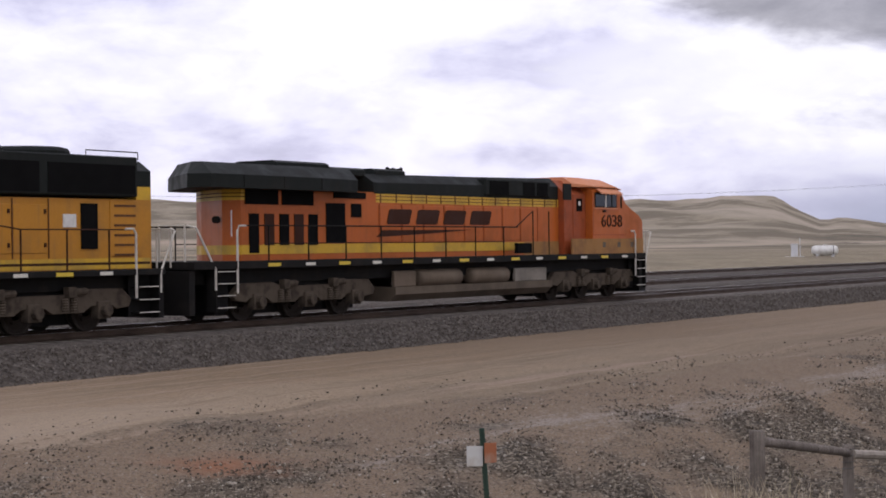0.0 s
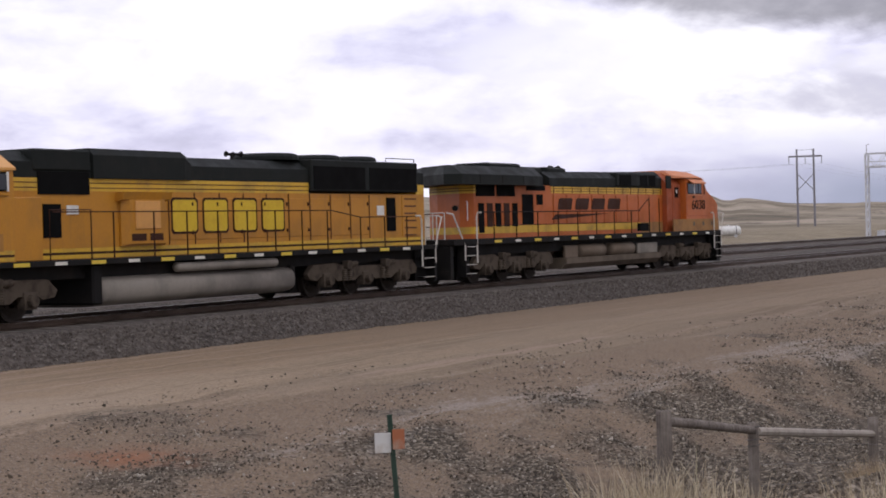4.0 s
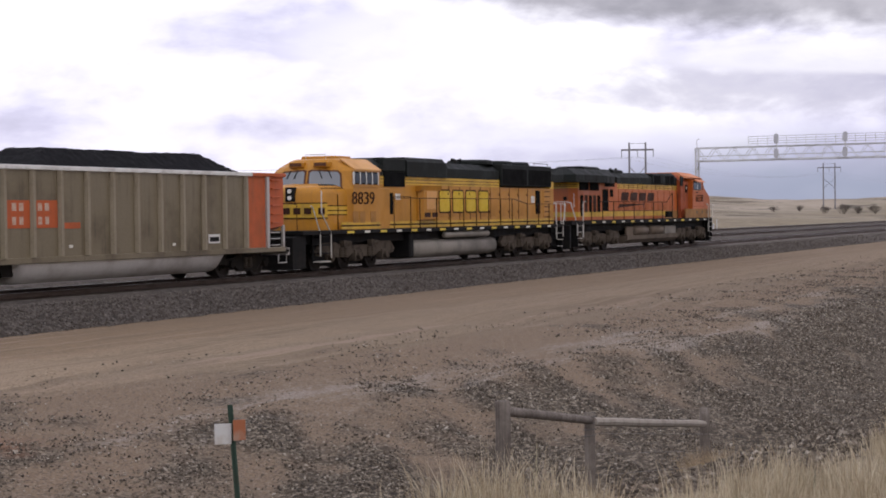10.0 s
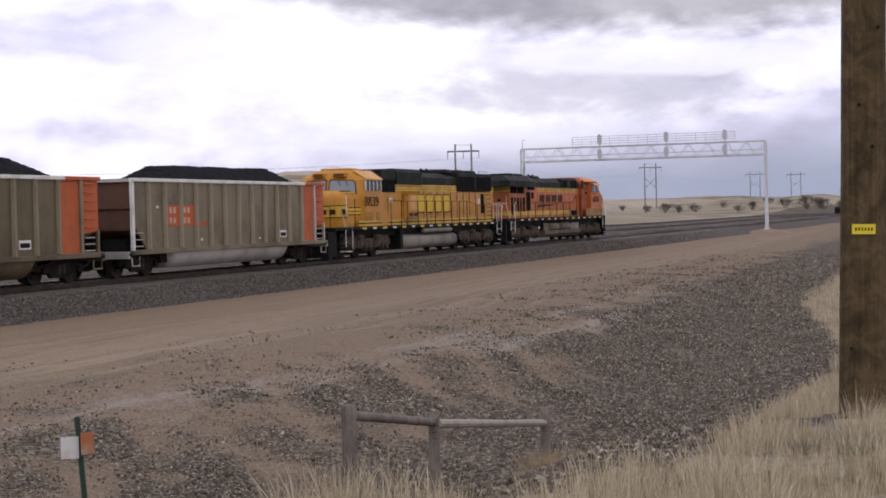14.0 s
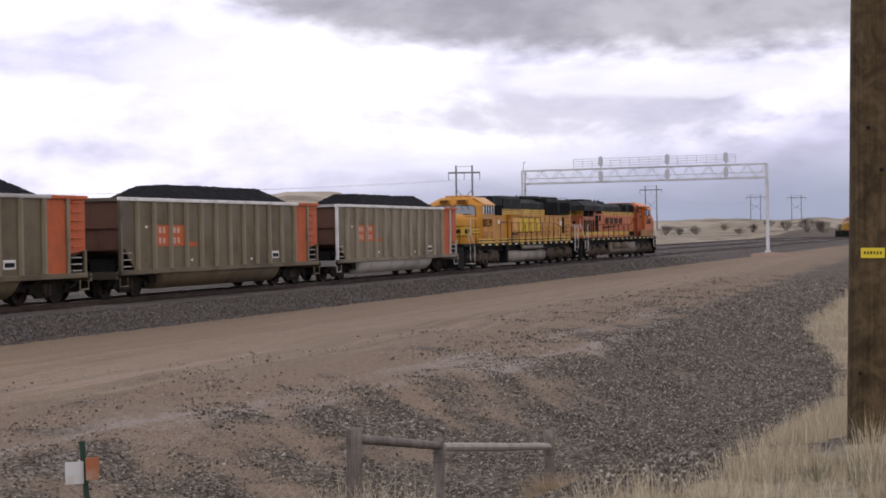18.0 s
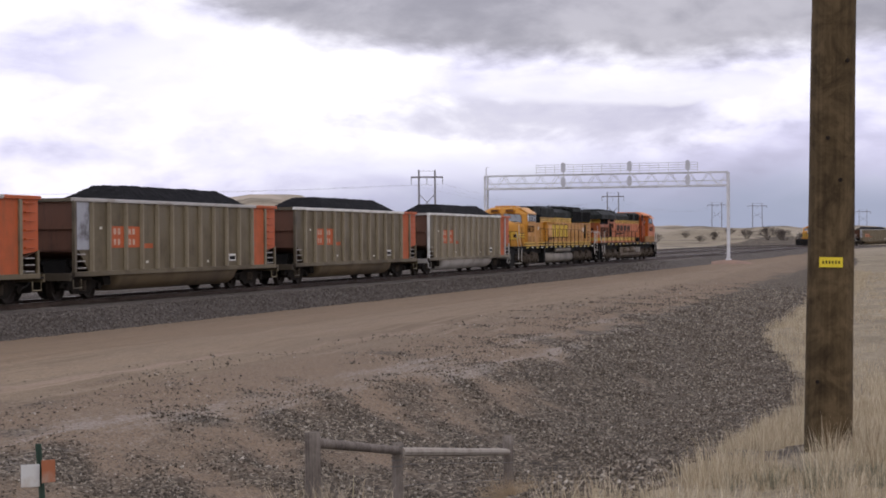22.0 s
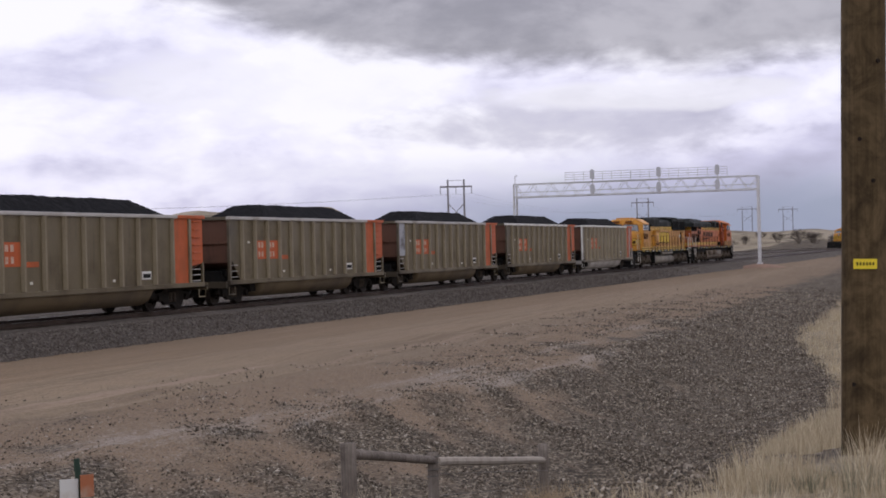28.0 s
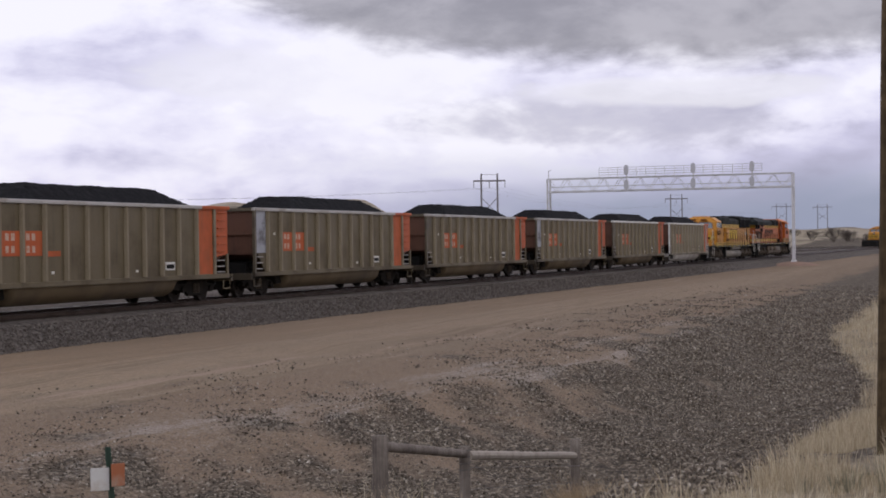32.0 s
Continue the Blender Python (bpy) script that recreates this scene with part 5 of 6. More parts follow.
def coal_car(bright, rail):
    skin, ribs = (M_carbody, M_carrib) if bright else (M_carbodyd, M_carribd)
    P = thing("coal_car", pose(0, TRACK_Y, 0), "weathered tan ribbed coal hopper car with orange end panels" if not bright else "weathered tan coal hopper car with silver belly and white rail", "coal car", "coal cars of the train")
    H = 1.72
    zb, zt = 0.92, 3.2
    for s in (-1, 1):
        bm = bm_prism(bmesh.new(), [(-7.1, zb), (5.55, zb), (5.55, zt), (-8.0, zt), (-8.0, 1.62), (-7.75, 1.62)], "y", min(s * (H - 0.06), s * H), max(s * (H - 0.06), s * H))
        part("side_sheet", bm, skin, P, "tan weathered side")
        bm = bm_prism(bmesh.new(), [(5.55, zb), (6.85, zb), (6.85, zt), (5.55, zt)], "y", min(s * (H - 0.06), s * H), max(s * (H - 0.06), s * H))
        part("end_panel", bm, M_carorange, P, "orange side panel")
        bm = bm_prism(bmesh.new(), [(6.85, 1.5), (7.95, 1.62), (7.95, zt), (6.85, zt)], "y", min(s * (H - 0.06), s * H), max(s * (H - 0.06), s * H))
        part("end_panel", bm, M_carorange, P, "orange side panel with ladder")
        part("top_rail", bm_box(bmesh.new(), -8.05, 6.0, min(s * (H - 0.1), s * (H + 0.07)), max(s * (H - 0.1), s * (H + 0.07)), zt - 0.02, zt + 0.1), rail, P, "pale top rail", bevel=0.015)
        part("top_rail", bm_box(bmesh.new(), 6.0, 8.05, min(s * (H - 0.1), s * (H + 0.07)), max(s * (H - 0.1), s * (H + 0.07)), zt - 0.02, zt + 0.1), M_carorange, P, bevel=0.015)
        part("side_sill", bm_box(bmesh.new(), -8.05, 8.0, min(s * (H - 0.12), s * (H + 0.05)), max(s * (H - 0.12), s * (H + 0.05)), zb - 0.14, zb + 0.02), skin, P, bevel=0.015)
        part("corner_post", bm_box(bmesh.new(), -8.08, -7.94, min(s * (H - 0.05), s * (H + 0.05)), max(s * (H - 0.05), s * (H + 0.05)), zb, zt), M_white if bright else ribs, P, "worn corner post")
        part("ladder_post", bm_box(bmesh.new(), 6.82, 6.98, min(s * (H + 0.002), s * (H + 0.07)), max(s * (H + 0.002), s * (H + 0.07)), zb, zt - 0.02), M_carlight if bright else ribs, P, "worn ladder post")
        part("corner_post", bm_box(bmesh.new(), 7.86, 7.98, min(s * (H - 0.04), s * (H + 0.03)), max(s * (H - 0.04), s * (H + 0.03)), zb, 1.64), M_carlight if bright else skin, P)
    # ribs: tapered pressed channels
    bm = loft(bmesh.new(), [(-0.09, [(-0.02, zb + 0.02), (0.0, zb + 0.02), (0.0, zt - 0.02), (-0.02, zt - 0.02)]), (-0.05, [(-0.11, zb + 0.02), (0.0, zb + 0.02), (0.0, zt - 0.02), (-0.11, zt - 0.02)]), (0.05, [(-0.11, zb + 0.02), (0.0, zb + 0.02), (0.0, zt - 0.02), (-0.11, zt - 0.02)]), (0.09, [(-0.02, zb + 0.02), (0.0, zb + 0.02), (0.0, zt - 0.02), (-0.02, zt - 0.02)])])
    rib = finish(bm, "rib", ribs)
    for k in range(11):
        for s in (-1, 1):
            part_at("rib", rib, P, pose(-6.98 + 1.135 * k, s * H, 0, 0, 0, 0 if s < 0 else 180))
    part_at("rib", rib, P, pose(5.6, -H, 0))
    rung = finish(bm_tube(bmesh.new(), [(-0.25, 0, 0), (-0.25, -0.06, 0), (0.25, -0.06, 0), (0.25, 0, 0)], 0.02, 5), "ladder_rung", M_carorange)
    rungp = finish(bm_tube(bmesh.new(), [(-0.25, 0, 0), (-0.25, -0.06, 0), (0.25, -0.06, 0), (0.25, 0, 0)], 0.02, 5), "ladder_rung", M_carlight)
    for k in range(6):
        part_at("ladder_rung", rung, P, pose(7.4, -H, 1.72 + k * 0.27))
    for k in range(3):
        part_at("ladder_rung", rungp, P, pose(7.45, -H + 0.05, 1.0 + k * 0.2))
        part_at("ladder_rung", rungp, P, pose(-7.6, -H + 0.05, 1.05 + k * 0.22))
    # end walls: upright above, sloping sheet under them down to the belly
    for e in (-1, 1):
        part("end_wall", bm_box(bmesh.new(), min(e * 7.92, e * 7.86), max(e * 7.92, e * 7.86), -H + 0.06, H - 0.06, 1.62, zt), M_carend, P, "sooty rust-brown end wall")
        part("end_rail", bm_box(bmesh.new(), min(e * 8.04, e * 7.84), max(e * 8.04, e * 7.84), -H, H, zt - 0.02, zt + 0.09), M_carlight if bright else ribs, P)
        part("slope_sheet", bm_prism(bmesh.new(), [(e * 7.9, 1.64), (e * 7.9, 1.58), (e * 4.9, 0.82), (e * 4.9, 0.9)], "y", -H + 0.07, H - 0.07), M_carend, P, "dark sloping end sheet")
        part("platform", bm_box(bmesh.new(), min(e * 8.3, e * 6.2), max(e * 8.3, e * 6.2), -H, H, 0.76, 0.84), M_under, P, "dark end platform")
        part("end_sill", bm_box(bmesh.new(), min(e * 8.32, e * 8.2), max(e * 8.32, e * 8.2), -H, H, 0.66, 0.9), M_carlight if bright else skin, P)
        part("end_stiffener", bm_box(bmesh.new(), min(e * 7.92, e * 8.0), max(e * 7.92, e * 8.0), -H + 0.1, H - 0.1, 2.3, 2.42), M_carend, P)
        for s in (-1, 1):
            part("stirrup", bm_tube(bmesh.new(), [(e * 8.1, s * H, 0.7), (e * 8.1, s * H, 0.42), (e * 7.6, s * H, 0.42), (e * 7.6, s * H, 0.7)], 0.025, 5), M_carlight if bright else ribs, P)
    part("brake_gear", bm_tube(bm_box(bmesh.new(), -7.7, -7.1, -1.2, -0.4, 0.84, 1.3), [(-7.4, -1.3, 1.2), (-7.4, -0.2, 1.2)], 0.16, 10), M_black, P, bevel=0.01)
    # belly
    arc = [(-1.64, 0.88)] + [(-1.64 + 0.62 * (1 - math.cos(a)), 0.82 - 0.58 * math.sin(a)) for a in (0.2, 0.5, 0.8, 1.1, 1.4)]
    sec = arc + [(-y, z) for y, z in arc[::-1]]
    sec2 = [(y * 0.96, 0.86 - (0.86 - z) * 0.55) for y, z in sec]
    part("belly", loft(bmesh.new(), [(-5.05, sec2), (-4.85, sec), (4.35, sec), (4.6, sec2)]), M_belly if bright else M_bellyb, P, "silver rounded hopper belly" if bright else "dusty brown rounded hopper belly", smooth=True)
    part("centre_sill", bm_box(bmesh.new(), -8.3, 8.3, -0.35, 0.35, 0.62, 0.9), M_under, P)
    for x in (-5.25, 4.75):
        part("hopper_end", bm_prism(bmesh.new(), [(x - 0.35, 0.8), (x + 0.35, 0.8), (x + 0.2, 0.45), (x - 0.2, 0.45)], "y", -1.35, 1.35), M_under, P)
    # painted panels
    raised("mark_panel", -5.86, -3.68, 1.69, 2.4, H, M_carorange, P, 0.014, both=False, label="orange panel for the reporting mark")
    for z, w in ((2.13, 0.17), (1.78, 0.15)):
        for x in (-5.42, -5.14, -4.4, -4.12):
            raised("mark_bar", x - w / 2, x + w / 2, z, z + 0.2, H + 0.014, M_faintmark, P, 0.008, both=False)
    raised("mark_panel", -3.5, -2.72, 1.66, 1.82, H, M_carorange, P, 0.014, both=False)
    raised("data_plate", 3.5, 4.12, 1.13, 1.4, H, M_white, P, 0.014, both=False, label="white data plate")
    raised("data_bars", 3.56, 4.06, 1.18, 1.32, H + 0.014, M_black, P, 0.006, both=False)
    for x, z in ((-3.2, 1.15), (-6.4, 2.3), (1.6, 1.1)):
        raised("small_plate", x, x + 0.15, z, z + 0.08, H, M_tape, P, 0.01, both=False)
    car_truck(P, -6.6)
    car_truck(P, 6.6)
    coupler(P, -8.3, -1)
    coupler(P, 8.3, 1)
    return P


def coal_load(seed):
    """A heap trimmed into a long flat-topped ridge, with a lumpy skin."""
    nx, ny = 110, 26
    verts, faces = [], []
    for j in range(ny + 1):
        for i in range(nx + 1):
            x = -7.8 + 15.6 * i / nx
            y = -1.6 + 3.2 * j / ny
            a = min(1.0, max(0.0, min((x + 4.35) / 1.5, (6.55 - x) / 1.75)))
            b = min(1.0, max(0.0, (1.6 - abs(y)) / 1.0))
            h = 0.755 * min(a, b)
            n = noise.noise(Vector((x * 0.8 + seed * 9, y * 0.9, seed))) * 0.03 + noise.noise(Vector((x * 5, y * 5, seed * 3))) * 0.03
            verts.append((x, y, 3.1 + h + n * (0.3 + min(a, b))))
    for j in range(ny):
        for i in range(nx):
            k = j * (nx + 1) + i
            faces.append((k, k + 1, k + nx + 2, k + nx + 1))
    # skirt down into the car, so that the heap has depth
    rim = [i for i in range(nx + 1)] + [j * (nx + 1) + nx for j in range(1, ny + 1)] + [ny * (nx + 1) + i for i in range(nx - 1, -1, -1)] + [j * (nx + 1) for j in range(ny - 1, 0, -1)]
    base = len(verts)
    for r in rim:
        x, y, z = verts[r]
        verts.append((x, y, 2.6))
    n = len(rim)
    for k in range(n):
        faces.append((rim[k], base + k, base + (k + 1) % n, rim[(k + 1) % n]))
    faces.append(tuple(base + k for k in range(n))[::-1])
    ob = new("coal_load", from_arrays("coal_load", verts, faces, M_coal))
    return tagged(ob, "heaped black coal in a long trimmed ridge on a hopper car", "coal", "coal loads")


lead = lead_locomotive()
second = second_locomotive()
CARS = [coal_car(True, M_white), coal_car(False, M_white)]
tmpl = coal_car(False, M_carlight)
CARS.append(tmpl)
WHEELS_TMPL = [(w, x, r) for w, x, r in WHEELS]
loads = [coal_load(k) for k in range(8)]
for k in range(5):
    c = copy_thing(tmpl, pose(0, TRACK_Y, 0))
    CARS.append(c)
    for o in c.children_recursive:
        if o.name.startswith("wheelset"):
            WHEELS.append((o, o.location.x, 0.44))
for c in (CARS[2], CARS[4]):
    part("end_sheet", bm_box(bmesh.new(), -7.95, -7.1, -1.735, -1.722, 1.64, 3.18), M_paleend, c, "pale grey sheet dusted with soot")
CAR_X = [-4.7 - CAR_LEN * k for k in range(8)]


# ---- railway tracks: ballast, sleepers, rails ----
def ballast_material():
    m, nt, b = principled("ballast")
    tc = nt.nodes.new("ShaderNodeTexCoord")
    vor = nt.nodes.new("ShaderNodeTexVoronoi")
    vor.inputs["Scale"].default_value = 12.0
    nt.links.new(tc.outputs["Object"], vor.inputs["Vector"])
    sv = nt.nodes.new("ShaderNodeSeparateColor")
    nt.links.new(vor.outputs["Color"], sv.inputs[0])
    big = noise_tex(nt, tc.outputs["Object"], 0.35, 4, 0.6)
    c = ramp(nt, [(0.0, (0.048, 0.041, 0.036)), (0.5, (0.09, 0.078, 0.067)), (1.0, (0.145, 0.127, 0.11))], sv.outputs[0])
    c = mixc(nt, maprange(nt, big.outputs[0], 0.4, 0.7, 0, 0.5), c.outputs[0], (0.115, 0.096, 0.08))
    nt.links.new(c, b.inputs["Base Color"])
    b.inputs["Roughness"].default_value = 0.9
    b.inputs["Specular IOR Level"].default_value = 0.2
    bump(nt, b, vor.outputs["Distance"], 0.8, 0.08)
    return m


M_ballast = ballast_material()
# dark bed colour holds oil stains and the shade under the train
M_oil_shade = surface("oily_shaded_ballast", (0.048, 0.04, 0.033), 0.9, dirt=(0.09, 0.076, 0.063), amount=0.6, scale=1.5, fine=11, bumps=0.8, vary=0.5)
M_rail = surface("rail_steel", (0.085, 0.06, 0.045), 0.5, 0.5, dirt=(0.05, 0.035, 0.026), amount=0.6)
M_railtop = surface("polished_rail_head", (0.5, 0.49, 0.47), 0.28, 0.9)
M_tie = surface("dirty_concrete_sleeper", (0.22, 0.195, 0.165), 0.85, dirt=(0.07, 0.06, 0.05), amount=0.6, scale=1.2)

CURVE_X, CURVE_R, MID_Y = 280.0, 230.0, 38.5


def rail_point(yc, s):
    """A point of a track's centre line at the length s, and its heading in radians: straight, then a bend to the south."""
    if s <= CURVE_X:
        return s, yc, 0.0
    r = CURVE_R + (yc - MID_Y)
    a = (s - CURVE_X) / CURVE_R
    return CURVE_X + r * math.sin(a), MID_Y - CURVE_R + r * math.cos(a), -a


def track_z(s):
    return 0.15 * sstep(230, 330, s)


def sweep(bm, yc, profile, svals, closed=True):
    rings = []
    for s in svals:
        x, y, a = rail_point(yc, s)
        nx_, ny_ = -math.sin(a), math.cos(a)
        rings.append([bm.verts.new((x + nx_ * o, y + ny_ * o, z + track_z(s))) for o, z in profile])
    n = len(profile)
    for r0, r1 in zip(rings, rings[1:]):
        for k in range(n if closed else n - 1):
            bm.faces.new((r0[k], r0[(k + 1) % n], r1[(k + 1) % n], r1[k]))
    return bm


S_LONG = [-260, -120, -40] + list(range(0, 240, 12)) + list(range(240, 600, 12))
TRACKS = [(TRACK_Y, 0.0, -3.95, 3.9), (38.3, 0.0, -3.9, 3.2), (45.6, 0.16, -4.6, 4.2)]
RAIL_PROFILE = [(-0.085, -0.17), (-0.085, -0.155), (-0.012, -0.13), (-0.012, -0.05), (-0.042, -0.04), (-0.042, -0.004), (0.042, -0.004), (0.042, -0.04), (0.012, -0.05), (0.012, -0.13), (0.085, -0.155), (0.085, -0.17)]
ME_tie = finish(bm_prism(bmesh.new(), [(-1.5, -0.4), (-1.5, -0.17), (-0.55, -0.175), (-0.4, -0.2), (0.4, -0.2), (0.55, -0.175), (1.5, -0.17), (1.5, -0.4)], "x", -0.13, 0.13), "sleeper", M_tie)
for num, (yc, dz, o0, o1) in enumerate(TRACKS):
    bed = [(o0, -0.95), (-2.72, -0.24 + dz), (-2.3, -0.16 + dz), (-0.9, -0.215 + dz), (0.9, -0.215 + dz), (2.3, -0.16 + dz), (2.72, -0.24 + dz), (o1, -0.95)]
    ob = part("ballast_bed", sweep(sweep(bmesh.new(), yc, bed[:3] + [(-1.75, -0.15 + dz)], S_LONG, False), yc, [(1.75, -0.15 + dz)] + bed[-3:], S_LONG, False), M_ballast)
    mid = part("track_bed", sweep(bmesh.new(), yc, [(-1.75, -0.15 + dz)] + bed[3:5] + [(1.75, -0.15 + dz)], S_LONG, False), M_oil_shade)
    tagged(mid, "ballast between the rails darkened for oil and train shade", "ballast", kind="structure")
    tagged(ob, "grey crushed stone ballast bed under a railway track", "ballast", kind="structure")
    T = thing("railway_track", pose(0, 0, 0), "steel rails on concrete sleepers in grey ballast", "railway track", "railway tracks", "structure")
    for sg in (-1, 1):
        r = part("rail", sweep(bmesh.new(), yc, [(a + sg * GAUGE, z + dz) for a, z in RAIL_PROFILE], S_LONG), M_rail, T, "dark steel rail")
        part("rail_head", sweep(bmesh.new(), yc, [(sg * GAUGE - 0.036, -0.004 + dz), (sg * GAUGE - 0.03, 0.0 + dz), (sg * GAUGE + 0.03, 0.0 + dz), (sg * GAUGE + 0.036, -0.004 + dz)], S_LONG), M_railtop, r, "polished running surface")
    if num == 0:
        for k in range(280):
            part_at("sleeper", ME_tie, T, pose(-8 + k * 0.67, yc, 0))
    else:
        verts, faces = [], []
        for k in range(330):
            x, y, a = rail_point(yc, 20 + k * 0.67 * 1.5)
            m = Matrix.Translation((x, y, dz + track_z(x))) @ Matrix.Rotation(a, 4, "Z")
            b0 = len(verts)
            verts += [tuple(m @ v.co) for v in ME_tie.vertices]
            faces += [tuple(b0 + i for i in p.vertices) for p in ME_tie.polygons]
        ob = new("sleepers", from_arrays("sleepers", verts, faces, M_tie))
        ob.parent = T
        tagged(ob, "row of concrete sleepers", kind="stuff")


# ---- loose stones and dry grass ----
def scatter_stones(name, spots, label, mat):
    """Six-cornered broken stones joined into one mesh; spots are (x, y, z, size)."""
    base = np.array([(1, 0, 0), (-1, 0, 0), (0, 1, 0), (0, -1, 0), (0, 0, 1), (0, 0, -1)], float)
    tri = np.array([(0, 2, 4), (2, 1, 4), (1, 3, 4), (3, 0, 4), (2, 0, 5), (1, 2, 5), (3, 1, 5), (0, 3, 5)])
    rng = np.random.default_rng(7)
    n = len(spots)
    sp = np.array(spots)
    q = rng.normal(size=(n, 3, 3))
    q, _ = np.linalg.qr(q)
    jit = 1 + 0.35 * rng.uniform(-1, 1, (n, 6, 1))
    sh = np.stack([rng.uniform(0.7, 1.3, n), rng.uniform(0.6, 1.1, n), rng.uniform(0.5, 0.9, n)], 1)
    v = base[None] * jit * sh[:, None, :]
    v = np.einsum("nij,nkj->nki", q, v) * sp[:, 3][:, None, None] + sp[:, :3][:, None, :]
    f = (tri[None] + 6 * np.arange(n)[:, None, None]).reshape(-1, 3)
    me = bpy.data.meshes.new(name)
    me.from_pydata(v.reshape(-1, 3).tolist(), [], f.tolist())
    me.update()
    me.materials.append(mat)
    return tagged(new(name, me), label, "gravel", kind="stuff")


def stone_material(name, tones):
    m, nt, b = principled(name)
    g = nt.nodes.new("ShaderNodeNewGeometry")
    c = ramp(nt, tones, g.outputs["Random Per Island"])
    tc = nt.nodes.new("ShaderNodeTexCoord")
    n = noise_tex(nt, tc.outputs["Object"], 30, 3, 0.6)
    nt.links.new(mixc(nt, mathn(nt, "MULTIPLY", n.outputs[0], 0.35), c.outputs[0], (0.17, 0.13, 0.1)), b.inputs["Base Color"])
    b.inputs["Roughness"].default_value = 0.85
    b.inputs["Specular IOR Level"].default_value = 0.25
    return m


M_stone = stone_material("broken_stone", [(0.0, (0.024, 0.02, 0.015)), (0.35, (0.068, 0.056, 0.042)), (0.66, (0.148, 0.122, 0.09)), (0.88, (0.28, 0.24, 0.185)), (1.0, (0.47, 0.43, 0.36))])
M_bstone = stone_material("ballast_stone", [(0.0, (0.05, 0.044, 0.039)), (0.5, (0.094, 0.082, 0.071)), (0.9, (0.15, 0.134, 0.117)), (1.0, (0.24, 0.22, 0.2))])
rnd = random.Random(5)
spots = []
while len(spots) < 175000:
    x = 6 + 100 * rnd.random() ** 1.75
    ye = lerp_table(x, EDGE)
    y = 2.2 + (ye + 6.5 - 2.2) * rnd.random()
    tongue = lerp_table(x, TONGUE)
    if y < tongue - 0.3 * rnd.random():
        continue
    d = fans(x, y)
    keep = (0.44 + 0.2 * sstep(20, 8, x)) + 0.8 * d + 0.5 * noise.noise(Vector((x * 0.45, y * 0.6, 31.0))) + 0.42 * sstep(34, 54, x) + 0.25 * sstep(9, 6, y)
    if y > ye:
        keep *= (0.4 + 1.0 * noise.noise(Vector((x * 0.13, y * 0.9, 21.0)))) * (1 - (y - ye) / 6.5)
    if rnd.random() > keep * sstep(108, 60, x):
        continue
    s = 0.008 + 0.015 * rnd.random() ** 2 + (0.014 if rnd.random() < 0.03 else 0)
    spots.append((x, y, ground_z(x, y) + s * 0.25, s * (1 + x / 80)))
scatter_stones("gravel_stones", spots, "loose grey and brown gravel on the ditch slope", M_stone)
spots = []
for k in range(34000):
    x = 4 + 150 * rnd.random() ** 1.3
    u = rnd.random()
    if rnd.random() > sstep(156, 80, x):
        continue
    y = TRACK_Y - 4.1 + 1.7 * u
    z = -0.9 + (0.68 * min(max((y - (TRACK_Y - 3.95)) / 1.23, 0), 1))
    spots.append((x, y, z + 0.01, (0.016 + 0.018 * rnd.random()) * (1 + x / 150)))
scatter_stones("ballast_stones", spots, "loose grey ballast stones on the shoulder of the track", M_bstone)


def grass_material():
    m, nt, b = principled("dry_grass")
    g = nt.nodes.new("ShaderNodeNewGeometry")
    c = ramp(nt, [(0.0, (0.29, 0.225, 0.14)), (0.35, (0.44, 0.362, 0.245)), (0.7, (0.55, 0.468, 0.33)), (0.95, (0.62, 0.545, 0.4)), (1.0, (0.33, 0.3, 0.17))], g.outputs["Random Per Island"])
    nt.links.new(c.outputs[0], b.inputs["Base Color"])
    b.inputs["Roughness"].default_value = 0.8
    b.inputs["Specular IOR Level"].default_value = 0.2
    return m


M_grass = grass_material()


def grass_field(name, tufts, label, seed, mat=None):
    """Bent blades in tufts; tufts are (x, y, height, blades, spread)."""
    r = random.Random(seed)
    verts, faces = [], []
    for x, y, h, nb, sp in tufts:
        z = ground_z(x, y)
        for k in range(nb):
            a = r.uniform(0, 2 * math.pi)
            ro = sp * math.sqrt(r.random())
            bx, by = x + ro * math.cos(a), y + ro * math.sin(a)
            hh = h * r.uniform(0.45, 1.1)
            lean = r.uniform(0.05, 0.55) * hh
            la = a + r.uniform(-0.8, 0.8)
            wa = r.uniform(0, math.pi)
            w = r.uniform(0.0008, 0.0021) * (1 + 0.03 * math.hypot(x, y))
            wx, wy = w * math.cos(wa), w * math.sin(wa)
            b0 = len(verts)
            mx, my = bx + lean * 0.35 * math.cos(la), by + lean * 0.35 * math.sin(la)
            tx, ty = bx + lean * math.cos(la), by + lean * math.sin(la)
            verts += [(bx - wx, by - wy, z - 0.03), (bx + wx, by + wy, z - 0.03), (mx + wx * 0.8, my + wy * 0.8, z + hh * 0.6), (mx - wx * 0.8, my - wy * 0.8, z + hh * 0.6), (tx, ty, z + hh)]
            faces += [(b0, b0 + 1, b0 + 2, b0 + 3), (b0 + 3, b0 + 2, b0 + 4)]
    ob = new(name, from_arrays(name, verts, faces, mat or M_grass))
    return tagged(ob, label, "grass", kind="stuff")


